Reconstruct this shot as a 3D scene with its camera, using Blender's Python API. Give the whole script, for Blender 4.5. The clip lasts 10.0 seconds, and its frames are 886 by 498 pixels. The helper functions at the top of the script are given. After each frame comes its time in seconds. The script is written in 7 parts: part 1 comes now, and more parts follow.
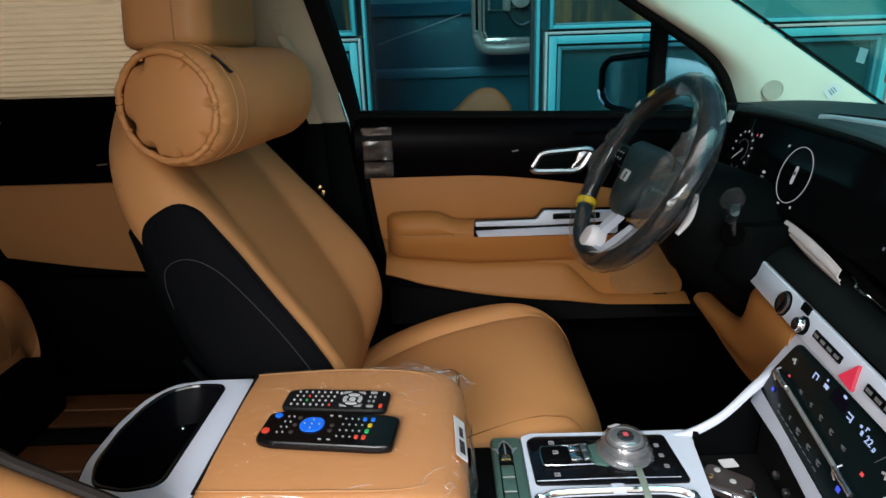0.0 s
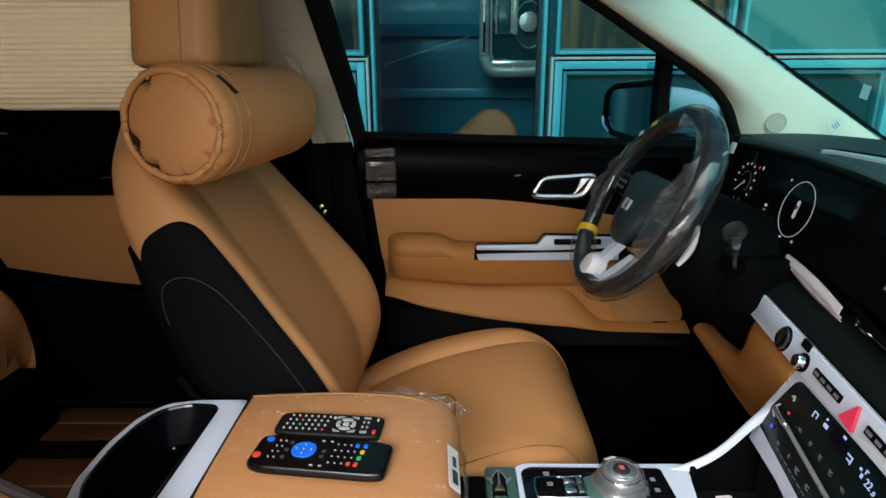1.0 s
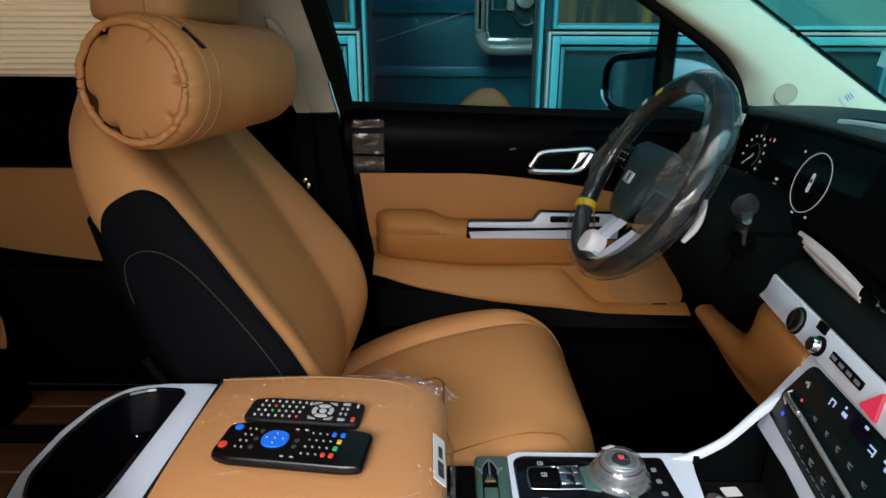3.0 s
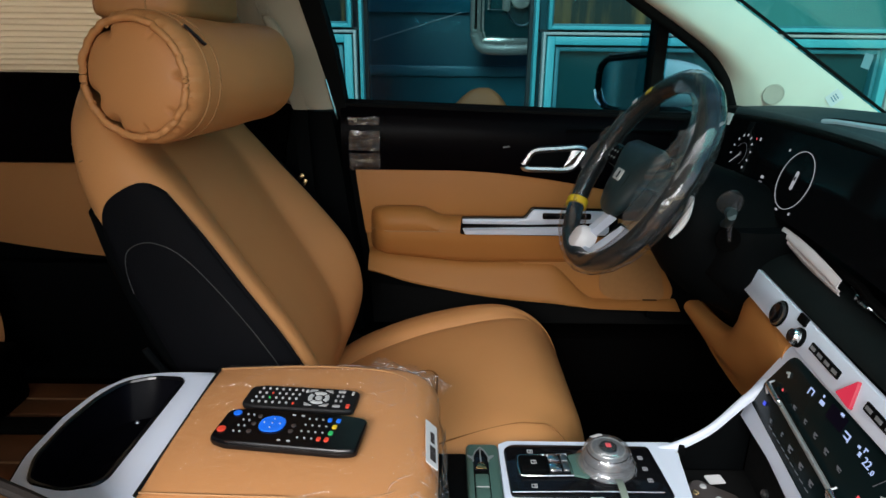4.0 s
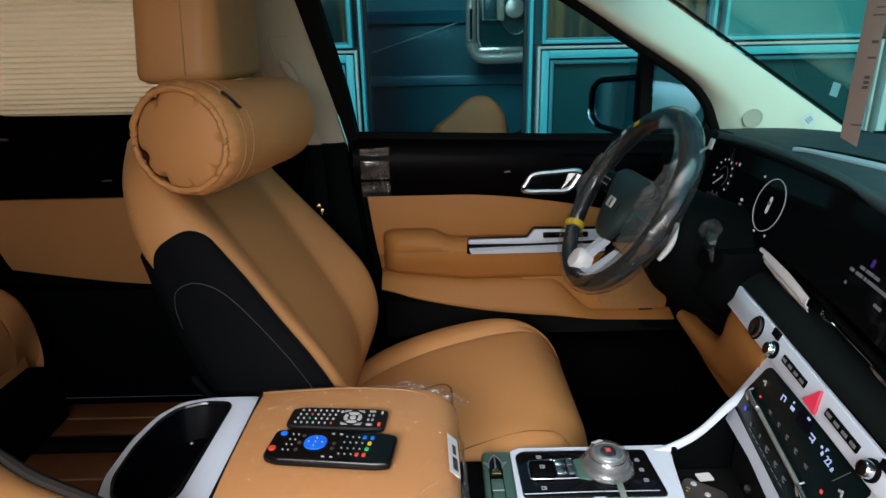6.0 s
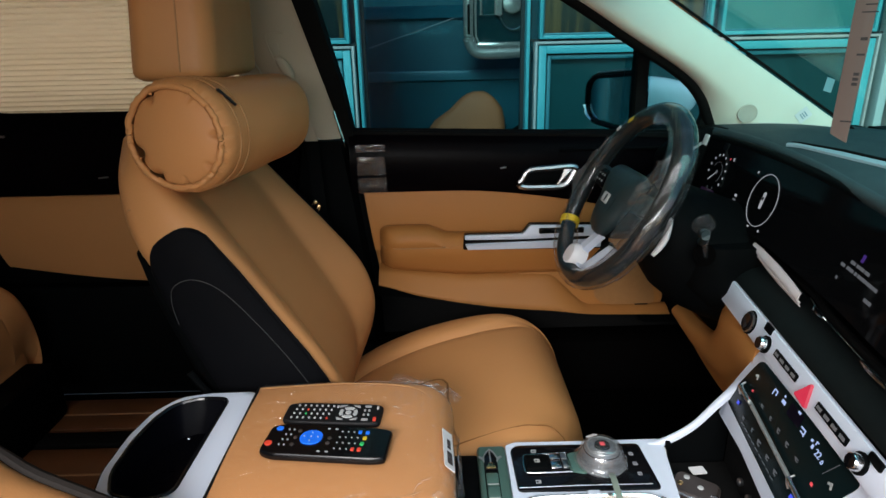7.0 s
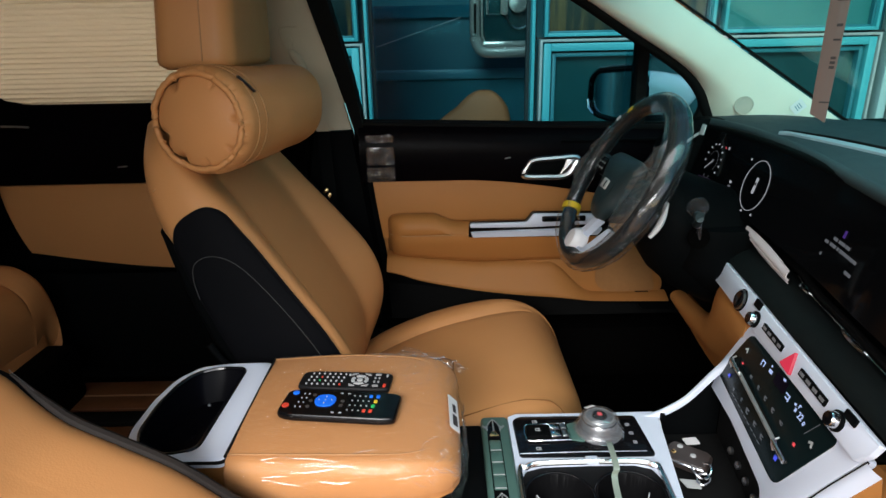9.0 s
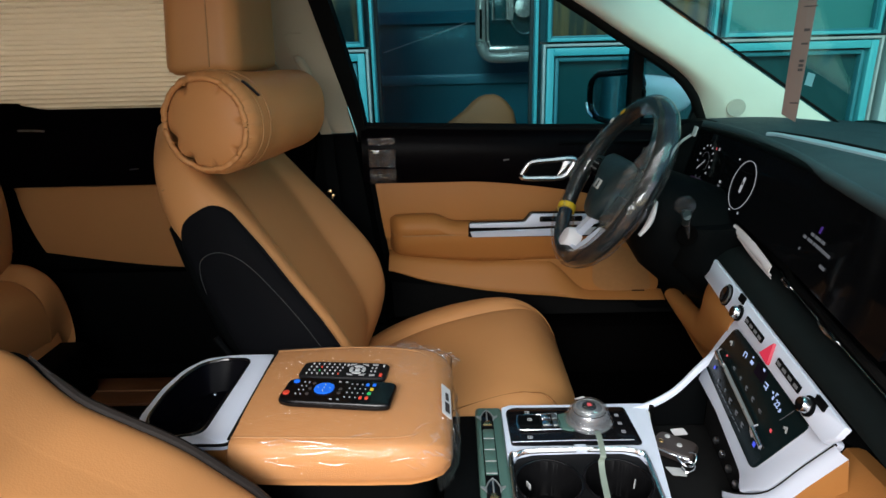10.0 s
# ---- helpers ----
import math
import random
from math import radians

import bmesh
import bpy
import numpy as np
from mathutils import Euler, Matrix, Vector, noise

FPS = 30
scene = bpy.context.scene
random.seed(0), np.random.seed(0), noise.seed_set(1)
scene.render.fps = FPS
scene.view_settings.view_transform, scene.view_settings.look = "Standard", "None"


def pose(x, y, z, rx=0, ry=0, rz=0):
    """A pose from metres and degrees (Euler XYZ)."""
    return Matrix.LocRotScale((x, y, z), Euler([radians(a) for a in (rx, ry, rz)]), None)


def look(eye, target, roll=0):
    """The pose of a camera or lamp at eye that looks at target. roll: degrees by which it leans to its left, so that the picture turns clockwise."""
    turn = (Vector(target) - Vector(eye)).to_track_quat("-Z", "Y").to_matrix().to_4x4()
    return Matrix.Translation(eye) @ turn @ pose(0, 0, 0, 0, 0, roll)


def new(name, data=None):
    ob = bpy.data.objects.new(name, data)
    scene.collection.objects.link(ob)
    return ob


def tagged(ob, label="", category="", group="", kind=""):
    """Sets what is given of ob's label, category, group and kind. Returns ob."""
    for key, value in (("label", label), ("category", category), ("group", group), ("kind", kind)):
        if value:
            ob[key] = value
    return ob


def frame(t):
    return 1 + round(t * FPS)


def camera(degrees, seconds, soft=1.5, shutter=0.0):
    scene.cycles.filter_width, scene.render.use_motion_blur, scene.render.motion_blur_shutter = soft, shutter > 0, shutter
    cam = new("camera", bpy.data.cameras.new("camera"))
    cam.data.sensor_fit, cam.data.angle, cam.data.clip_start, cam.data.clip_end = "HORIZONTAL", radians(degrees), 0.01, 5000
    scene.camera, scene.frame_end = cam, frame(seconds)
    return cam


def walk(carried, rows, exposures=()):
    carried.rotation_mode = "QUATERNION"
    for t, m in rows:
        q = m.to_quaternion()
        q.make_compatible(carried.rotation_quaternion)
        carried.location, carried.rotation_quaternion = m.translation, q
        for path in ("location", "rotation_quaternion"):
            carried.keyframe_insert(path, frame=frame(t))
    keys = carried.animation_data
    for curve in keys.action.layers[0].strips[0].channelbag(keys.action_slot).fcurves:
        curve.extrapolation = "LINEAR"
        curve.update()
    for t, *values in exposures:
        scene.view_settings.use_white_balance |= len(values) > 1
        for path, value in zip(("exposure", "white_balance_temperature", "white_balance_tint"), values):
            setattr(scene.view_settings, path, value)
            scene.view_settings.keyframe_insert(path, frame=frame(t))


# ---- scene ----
cam = camera(72.1, 10.0)
METRES, EYE, TILT, LEAN, TURN = 0.40, 1.30, -19.0, 1.8, 0.0
ROWS = [
    (0.0, 0.0, 0.0, 0.0, 0.0, -0.0, 0.0),
    (0.5, 0.006, -0.0148, 0.0107, 0.18, 1.37, -0.86),
    (1.0, 0.0089, 0.0064, 0.026, 0.16, 1.69, -1.64),
    (1.5, 0.0294, 0.1231, -0.0042, 0.06, 0.3, -1.77),
    (2.0, 0.0289, 0.1777, 0.002, 0.04, 0.11, -1.72),
    (2.5, 0.0294, 0.1874, 0.0029, -0.07, 0.13, -1.78),
    (4.0, 0.04, 0.1231, -0.0245, -0.78, 0.12, -2.25),
    (4.5, 0.0115, 0.0776, -0.0144, -0.74, 0.12, -2.2),
    (5.0, -0.0063, -0.0087, 0.053, -0.54, 0.07, -1.67),
    (5.5, -0.0162, -0.1054, 0.0869, -0.48, 0.15, -0.79),
    (7.0, 0.004, -0.151, 0.0962, -0.81, -0.3, -0.28),
    (7.5, -0.0061, -0.1381, 0.0879, -0.83, -0.76, -0.32),
    (8.0, -0.034, -0.1377, 0.0696, -0.99, -0.91, -0.43),
    (8.5, -0.0394, -0.1972, 0.0481, -0.78, -0.59, -0.36),
    (9.0, -0.0005, -0.2832, 0.01, -0.29, -0.21, -0.52),
    (9.5, 0.046, -0.3408, -0.0054, 0.19, 0.19, -0.34),
    (10.0, 0.057, -0.3879, -0.0238, 0.56, 0.23, -0.53),
]
walk(cam, [(t, pose(0, 0, EYE, TILT, LEAN, TURN) @ pose(METRES * x, METRES * y, METRES * z, 90 + pitch, roll, yaw)) for t, x, y, z, yaw, pitch, roll in ROWS])

# ---- world, light, exposure ----
scene.view_settings.exposure = 0.0
world = bpy.data.worlds.new("sky")
scene.world = world
world.use_nodes = True
wn = world.node_tree
bg = wn.nodes["Background"]
sky = wn.nodes.new("ShaderNodeTexSky")
sky.sky_type = "NISHITA"
sky.sun_disc = False
sky.sun_elevation, sky.sun_rotation = radians(33), radians(192)
wn.links.new(sky.outputs[0], bg.inputs[0])
bg.inputs[1].default_value = 0.15

sun = new("sun", bpy.data.lights.new("sun", "SUN"))
sun.data.energy, sun.data.angle, sun.data.color = 2.3, radians(24), (1.0, 0.985, 0.965)
sun.matrix_world = look((-0.6, -3.2, 3.3), (0.2, 0.6, 0.9))

# daylight that comes in by the open passenger door
door_light = new("door_light", bpy.data.lights.new("door_light", "AREA"))
door_light.data.shape, door_light.data.size, door_light.data.size_y = "RECTANGLE", 1.1, 0.6
door_light.data.energy, door_light.data.color = 22.5, (0.965, 0.98, 1.0)
door_light.matrix_world = look((-0.32, -0.46, 1.62), (-0.12, 0.80, 0.74))

# added lamp inside the upper windscreen, aimed down to brighten the cushion like skylight
shield_fill = new("windscreen_fill", bpy.data.lights.new("windscreen_fill", "AREA"))
shield_fill.data.shape, shield_fill.data.size, shield_fill.data.size_y = "RECTANGLE", 1.0, 0.22
shield_fill.data.energy, shield_fill.data.color = 1.15, (0.96, 0.99, 1.0)
shield_fill.data.spread = radians(110)
shield_fill.matrix_world = look((0.33, 0.68, 1.52), (0.35, 0.86, 0.70))

# daylight in the opening of the sliding door's window, behind the drawn blind
rear_light = new("rear_window_light", bpy.data.lights.new("rear_window_light", "AREA"))
rear_light.data.shape, rear_light.data.size, rear_light.data.size_y = "RECTANGLE", 1.5, 0.40
rear_light.data.energy, rear_light.data.color = 6.8, (1.0, 0.97, 0.95)
rear_light.matrix_world = look((-1.22, 1.66, 1.40), (-1.22, 1.0, 1.36))


# ---- materials ----
def mat(name, color, rough=0.5, metal=0.0, vary=0.12, scale=6.0, bump=0.0, bump_scale=300.0, coat=0.0, spec=0.5, second=None):
    m = bpy.data.materials.new(name)
    m.use_nodes = True
    nt = m.node_tree
    b = nt.nodes["Principled BSDF"]
    b.inputs["Roughness"].default_value = rough
    b.inputs["Metallic"].default_value = metal
    b.inputs["Coat Weight"].default_value = coat
    b.inputs["Coat Roughness"].default_value = 0.08
    b.inputs["Specular IOR Level"].default_value = spec
    tc = nt.nodes.new("ShaderNodeTexCoord")
    n1 = nt.nodes.new("ShaderNodeTexNoise")
    n1.inputs["Scale"].default_value, n1.inputs["Detail"].default_value = scale, 6.0
    nt.links.new(tc.outputs["Object"], n1.inputs["Vector"])
    ramp = nt.nodes.new("ShaderNodeMix")
    ramp.data_type = "RGBA"
    dark = second or tuple(c * (1 - vary) for c in color)
    ramp.inputs[6].default_value = (*dark, 1)
    ramp.inputs[7].default_value = (*(min(1, c * (1 + vary * 0.6)) for c in color), 1)
    nt.links.new(n1.outputs["Fac"], ramp.inputs[0])
    nt.links.new(ramp.outputs[2], b.inputs["Base Color"])
    mr = nt.nodes.new("ShaderNodeMapRange")
    mr.inputs["To Min"].default_value, mr.inputs["To Max"].default_value = max(0.02, rough - 0.08), min(1.0, rough + 0.08)
    n2 = nt.nodes.new("ShaderNodeTexNoise")
    n2.inputs["Scale"].default_value, n2.inputs["Detail"].default_value = scale * 5, 4.0
    nt.links.new(tc.outputs["Object"], n2.inputs["Vector"])
    nt.links.new(n2.outputs["Fac"], mr.inputs["Value"])
    nt.links.new(mr.outputs[0], b.inputs["Roughness"])
    if bump:
        v = nt.nodes.new("ShaderNodeTexVoronoi")
        v.inputs["Scale"].default_value = bump_scale
        nt.links.new(tc.outputs["Object"], v.inputs["Vector"])
        bp = nt.nodes.new("ShaderNodeBump")
        bp.inputs["Strength"].default_value, bp.inputs["Distance"].default_value = bump, 0.0006
        nt.links.new(v.outputs["Distance"], bp.inputs["Height"])
        nt.links.new(bp.outputs[0], b.inputs["Normal"])
    return m


def grazing(nt, base, normal=None, top=0.9):
    """Share of light thrown back: base head-on, rising towards grazing sight."""
    lw = nt.nodes.new("ShaderNodeLayerWeight")
    lw.inputs["Blend"].default_value = 0.5
    if normal:
        nt.links.new(normal, lw.inputs["Normal"])
    pw = nt.nodes.new("ShaderNodeMath")
    pw.operation = "POWER"
    pw.inputs[1].default_value = 4.0
    nt.links.new(lw.outputs["Facing"], pw.inputs[0])
    mr = nt.nodes.new("ShaderNodeMapRange")
    mr.inputs["To Min"].default_value, mr.inputs["To Max"].default_value = base, top
    nt.links.new(pw.outputs[0], mr.inputs["Value"])
    return mr.outputs[0]


def glass(name, tint, gloss=0.08, rough=0.0, top=0.9):
    m = bpy.data.materials.new(name)
    m.use_nodes = True
    nt = m.node_tree
    nt.nodes.clear()
    out = nt.nodes.new("ShaderNodeOutputMaterial")
    tr = nt.nodes.new("ShaderNodeBsdfTransparent")
    tr.inputs[0].default_value = (*tint, 1)
    gl = nt.nodes.new("ShaderNodeBsdfGlossy")
    gl.inputs["Roughness"].default_value = rough
    gl.inputs["Color"].default_value = (1, 1, 1, 1)
    mx = nt.nodes.new("ShaderNodeMixShader")
    nt.links.new(grazing(nt, gloss, None, top), mx.inputs[0])
    nt.links.new(tr.outputs[0], mx.inputs[1])
    nt.links.new(gl.outputs[0], mx.inputs[2])
    nt.links.new(mx.outputs[0], out.inputs[0])
    return m


def film_mat(name, haze=0.10, crinkle=0.5, scale=30.0, base=0.05, rough=0.12, fold=0.006):
    """Clear wrinkled polythene."""
    m = bpy.data.materials.new(name)
    m.use_nodes = True
    nt = m.node_tree
    nt.nodes.clear()
    out = nt.nodes.new("ShaderNodeOutputMaterial")
    tr = nt.nodes.new("ShaderNodeBsdfTransparent")
    tr.inputs[0].default_value = (0.97, 0.97, 0.97, 1)
    gl = nt.nodes.new("ShaderNodeBsdfGlossy")
    gl.inputs["Roughness"].default_value = rough
    df = nt.nodes.new("ShaderNodeBsdfDiffuse")
    df.inputs[0].default_value = (0.75, 0.77, 0.8, 1)
    tc = nt.nodes.new("ShaderNodeTexCoord")
    nz = nt.nodes.new("ShaderNodeTexNoise")
    nz.inputs["Scale"].default_value, nz.inputs["Detail"].default_value = scale, 3.0
    nz.inputs["Distortion"].default_value = 1.5
    nt.links.new(tc.outputs["Object"], nz.inputs["Vector"])
    bp = nt.nodes.new("ShaderNodeBump")
    bp.inputs["Strength"].default_value, bp.inputs["Distance"].default_value = crinkle, fold
    n3 = nt.nodes.new("ShaderNodeTexNoise")
    n3.inputs["Scale"].default_value, n3.inputs["Detail"].default_value = scale * 2.4, 1.0
    n3.inputs["Distortion"].default_value = 2.0
    nt.links.new(tc.outputs["Object"], n3.inputs["Vector"])
    folds = []
    for src in (nz, n3):  # sharp folds where the noise crosses its middle
        sb = nt.nodes.new("ShaderNodeMath")
        sb.operation = "SUBTRACT"
        sb.inputs[1].default_value = 0.5
        nt.links.new(src.outputs["Fac"], sb.inputs[0])
        ab = nt.nodes.new("ShaderNodeMath")
        ab.operation = "ABSOLUTE"
        nt.links.new(sb.outputs[0], ab.inputs[0])
        folds.append(ab)
    ad = nt.nodes.new("ShaderNodeMath")
    ad.operation = "MULTIPLY_ADD"
    ad.inputs[1].default_value = 0.42
    nt.links.new(folds[1].outputs[0], ad.inputs[0])
    nt.links.new(folds[0].outputs[0], ad.inputs[2])
    n4 = nt.nodes.new("ShaderNodeTexNoise")  # taut in some places, crumpled in others
    n4.inputs["Scale"].default_value = scale * 0.5
    nt.links.new(tc.outputs["Object"], n4.inputs["Vector"])
    m4 = nt.nodes.new("ShaderNodeMapRange")
    m4.inputs["From Min"].default_value, m4.inputs["From Max"].default_value = 0.47, 0.66
    m4.inputs["To Min"].default_value = 0.12
    nt.links.new(n4.outputs["Fac"], m4.inputs["Value"])
    mu = nt.nodes.new("ShaderNodeMath")
    mu.operation = "MULTIPLY"
    nt.links.new(ad.outputs[0], mu.inputs[0])
    nt.links.new(m4.outputs[0], mu.inputs[1])
    nt.links.new(mu.outputs[0], bp.inputs["Height"])
    nt.links.new(bp.outputs[0], gl.inputs["Normal"])
    a = nt.nodes.new("ShaderNodeMixShader")
    nt.links.new(grazing(nt, base), a.inputs[0])
    nt.links.new(tr.outputs[0], a.inputs[1])
    nt.links.new(gl.outputs[0], a.inputs[2])
    b = nt.nodes.new("ShaderNodeMixShader")
    b.inputs[0].default_value = haze
    nt.links.new(a.outputs[0], b.inputs[1])
    nt.links.new(df.outputs[0], b.inputs[2])
    nt.links.new(b.outputs[0], out.inputs[0])
    return m


def glow(name, color, strength):
    m = bpy.data.materials.new(name)
    m.use_nodes = True
    b = m.node_tree.nodes["Principled BSDF"]
    b.inputs["Base Color"].default_value = (*(0.03 * c for c in color), 1)
    b.inputs["Emission Color"].default_value = (*color, 1)
    b.inputs["Emission Strength"].default_value = strength
    return m


TAN = mat("tan_leather", (0.560, 0.255, 0.092), 0.46, vary=0.10, scale=4, bump=0.16, bump_scale=420, spec=0.3)
# door lining tan, darker and more saturated than the seat tan
TAN_DOOR = mat("tan_door_trim", (0.47, 0.190, 0.050), 0.50, vary=0.10, scale=4, bump=0.16, bump_scale=420, spec=0.22)
TAN_HARD = mat("tan_moulded_trim", (0.41, 0.172, 0.046), 0.55, vary=0.08, scale=5, bump=0.25, bump_scale=600, spec=0.3)
THREAD = mat("tan_thread", (0.42, 0.21, 0.08), 0.7, scale=40)
# seam thread darkened to carry the shade of the cushion's creases
SEAM_SHADED = mat("shaded_brown_seam", (0.24, 0.105, 0.036), 0.8, scale=40, spec=0.1)
GREY_THREAD = mat("grey_thread", (0.035, 0.035, 0.035), 0.7, scale=40)
BLACK_CLOTH = mat("black_side_leather", (0.004, 0.0042, 0.0052), 0.7, vary=0.2, scale=8, bump=0.3, bump_scale=500, spec=0.05)
PIPING = mat("dark_brown_piping", (0.020, 0.016, 0.014), 0.6, vary=0.15, scale=30, bump=0.3, bump_scale=500, spec=0.15)
BLACK = mat("black_grained_plastic", (0.0022, 0.0027, 0.0030), 0.6, vary=0.2, scale=10, bump=0.3, bump_scale=700, spec=0.035)
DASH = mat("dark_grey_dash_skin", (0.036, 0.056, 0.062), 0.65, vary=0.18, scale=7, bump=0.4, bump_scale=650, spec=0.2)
# the dash skin in a much darker tone, for the shelf
DASH_LOW = mat("darker_dash_skin", (0.004, 0.006, 0.006), 0.65, vary=0.18, scale=7, bump=0.4, bump_scale=650, spec=0.12)
SCREEN = mat("display_glass", (0.003, 0.003, 0.0035), 0.07, vary=0.2, scale=3, spec=0.06)
GLOSS = mat("piano_black", (0.005, 0.005, 0.006), 0.08, vary=0.2, scale=3, spec=0.25)
WINE_BLACK = mat("dark_wood_gloss_trim", (0.0022, 0.0016, 0.0024), 0.30, vary=0.3, scale=12, spec=0.03)
RUBBER = mat("black_rubber", (0.006, 0.006, 0.006), 0.8, scale=20, spec=0.08)
CARPET = mat("black_carpet", (0.0015, 0.0013, 0.0013), 0.95, vary=0.4, scale=60, bump=0.8, bump_scale=900, spec=0.02)
WOOD = mat("brown_plank", (0.16, 0.062, 0.025), 0.45, vary=0.35, scale=9, bump=0.15, bump_scale=200)
WHITE_TRIM = mat("satin_silver_white_trim", (0.67, 0.73, 0.85), 0.32, metal=0.05, vary=0.04, scale=10)
STRIP_GREY = mat("grey_satin_strip", (0.34, 0.42, 0.47), 0.35, vary=0.06, scale=12)
PAPER_WHITE = mat("white_film_paper", (0.74, 0.71, 0.72), 0.5, vary=0.06, scale=12)
CHROME = mat("chrome", (0.82, 0.82, 0.84), 0.2, metal=1.0, vary=0.05, scale=15)
ROCKER = mat("bright_rocker_metal", (0.38, 0.40, 0.40), 0.3, metal=0.6, vary=0.06, scale=30)
DIAL = mat("grey_dial_metal", (0.22, 0.23, 0.245), 0.36, metal=0.6, vary=0.1, scale=30)
SATIN = mat("satin_metal", (0.55, 0.56, 0.58), 0.3, metal=1.0, vary=0.06, scale=30)
GREEN_GREY = mat("grey_green_switch_panel", (0.060, 0.125, 0.105), 0.4, vary=0.1, scale=15)
BEIGE = mat("beige_pillar_cloth", (0.75, 0.76, 0.65), 0.85, vary=0.06, scale=12, bump=0.5, bump_scale=800, spec=0.2)
# pillar beige in a darker tone, with the middle pillar's shade in the colour
BEIGE_SHADED = mat("shaded_beige_trim", (0.54, 0.45, 0.335), 0.7, vary=0.08, scale=10, bump=0.4, bump_scale=700, spec=0.25)
BEIGE_GRILLE = mat("beige_speaker_mesh", (0.54, 0.52, 0.44), 0.8, vary=0.1, scale=60, bump=0.9, bump_scale=1500)
BLIND = mat("cream_pleated_cloth", (0.67, 0.565, 0.43), 0.9, vary=0.06, scale=3, bump=0.3, bump_scale=900, spec=0.1)
bn = BLIND.node_tree
btr = bn.nodes.new("ShaderNodeBsdfTranslucent")
btr.inputs[0].default_value = (0.74, 0.64, 0.51, 1)
bmx = bn.nodes.new("ShaderNodeMixShader")
bmx.inputs[0].default_value = 0.55
bn.links.new(bn.nodes["Principled BSDF"].outputs[0], bmx.inputs[1])
bn.links.new(btr.outputs[0], bmx.inputs[2])
bn.links.new(bmx.outputs[0], bn.nodes["Material Output"].inputs[0])
CAR_WHITE = mat("white_car_paint", (0.75, 0.78, 0.8), 0.2, vary=0.03, coat=0.8)
CAR_BLUE = mat("dark_blue_paint", (0.018, 0.13, 0.165), 0.6, vary=0.3, scale=1.5, spec=0.1)
BLUE_TRIM = mat("pale_blue_moulding", (0.06, 0.23, 0.29), 0.35, vary=0.1)
FRAME_ALU = mat("pale_teal_window_frame", (0.085, 0.44, 0.49), 0.45, vary=0.08, scale=5)
FRAME_DARK = mat("dark_gasket", (0.02, 0.022, 0.024), 0.7)
FRAME_DIM = mat("dim_teal_bead", (0.03, 0.19, 0.23), 0.45, vary=0.1, scale=5)
PALE_LIP = mat("pale_aluminium_lip", (0.50, 0.44, 0.43), 0.5, vary=0.1, scale=5)
# upright brown streaks painted in for reflections on the upper panes
PANE_REFLECT = mat("reflection_streak_glass", (0.17, 0.085, 0.030), 0.08, vary=0.3, scale=3.0, second=(0.006, 0.016, 0.018), spec=0.3)
sn = PANE_REFLECT.node_tree
smap = sn.nodes.new("ShaderNodeMapping")
smap.inputs["Scale"].default_value = (9.0, 1.0, 0.7)
sn.links.new(next(n for n in sn.nodes if n.type == "TEX_COORD").outputs["Object"], smap.inputs["Vector"])
snz = next(n for n in sn.nodes if n.type == "TEX_NOISE" and abs(n.inputs["Scale"].default_value - 3.0) < 0.01)
sn.links.new(smap.outputs[0], snz.inputs["Vector"])
srm = sn.nodes.new("ShaderNodeMapRange")
srm.inputs["From Min"].default_value, srm.inputs["From Max"].default_value = 0.46, 0.72
sn.links.new(snz.outputs["Fac"], srm.inputs["Value"])
sn.links.new(srm.outputs[0], next(n for n in sn.nodes if n.type == "MIX").inputs[0])
PANE_DARK = mat("dark_window_glass", (0.014, 0.065, 0.070), 0.06, vary=0.5, scale=1.2)
PANE_MINT = mat("pale_mint_pane", (0.030, 0.19, 0.185), 0.35, vary=0.35, scale=1.0)
CONCRETE = mat("grey_paving", (0.22, 0.21, 0.20), 0.85, vary=0.25, scale=2.5, bump=0.6, bump_scale=60)
STICKER = mat("white_sticker", (0.75, 0.76, 0.76), 0.5, vary=0.03)
TAG_PAPER = mat("pink_grey_card", (0.18, 0.135, 0.12), 0.7, vary=0.06, scale=20)
PALE_INK = mat("pale_blue_print", (0.22, 0.34, 0.42), 0.7)
INK = mat("grey_print", (0.04, 0.035, 0.035), 0.7)
RED_KEY = mat("red_key", (0.70, 0.06, 0.03), 0.4)
BLUE_KEY = mat("blue_key", (0.01, 0.17, 0.90), 0.4)
YELLOW = mat("yellow_tape", (0.70, 0.48, 0.02), 0.5)
GREEN_KEY = mat("green_key", (0.03, 0.45, 0.12), 0.4)
GREY_KEY = mat("pale_grey_key", (0.45, 0.46, 0.46), 0.5)
MARK = mat("dim_key_print", (0.17, 0.17, 0.18), 0.6)
GOLD = mat("brass_tongue", (0.75, 0.52, 0.25), 0.25, metal=1.0)
RIM_BLACK = mat("black_rim_leather", (0.006, 0.009, 0.010), 0.5, vary=0.15, scale=15, bump=0.3, bump_scale=800, spec=0.2)
HUB = mat("dark_grey_hub_skin", (0.016, 0.030, 0.033), 0.42, vary=0.15, scale=15, bump=0.3, bump_scale=800)
PILLOW_DARK = mat("black_label", (0.01, 0.01, 0.015), 0.5)
FOB = mat("brown_grey_key_shell", (0.045, 0.035, 0.032), 0.3, vary=0.1)
# mirror metal toned dark teal in place of the shop front's reflection
MIRROR = mat("dark_teal_mirror", (0.30, 0.42, 0.45), 0.02, metal=1.0, vary=0.01)
TEAL_GLASS = glass("teal_tinted_glass", (0.56, 0.84, 0.86), 0.004)
SHIELD_GLASS = glass("green_tinted_windscreen", (0.68, 0.96, 0.93), 0.01, 0.0, 0.2)
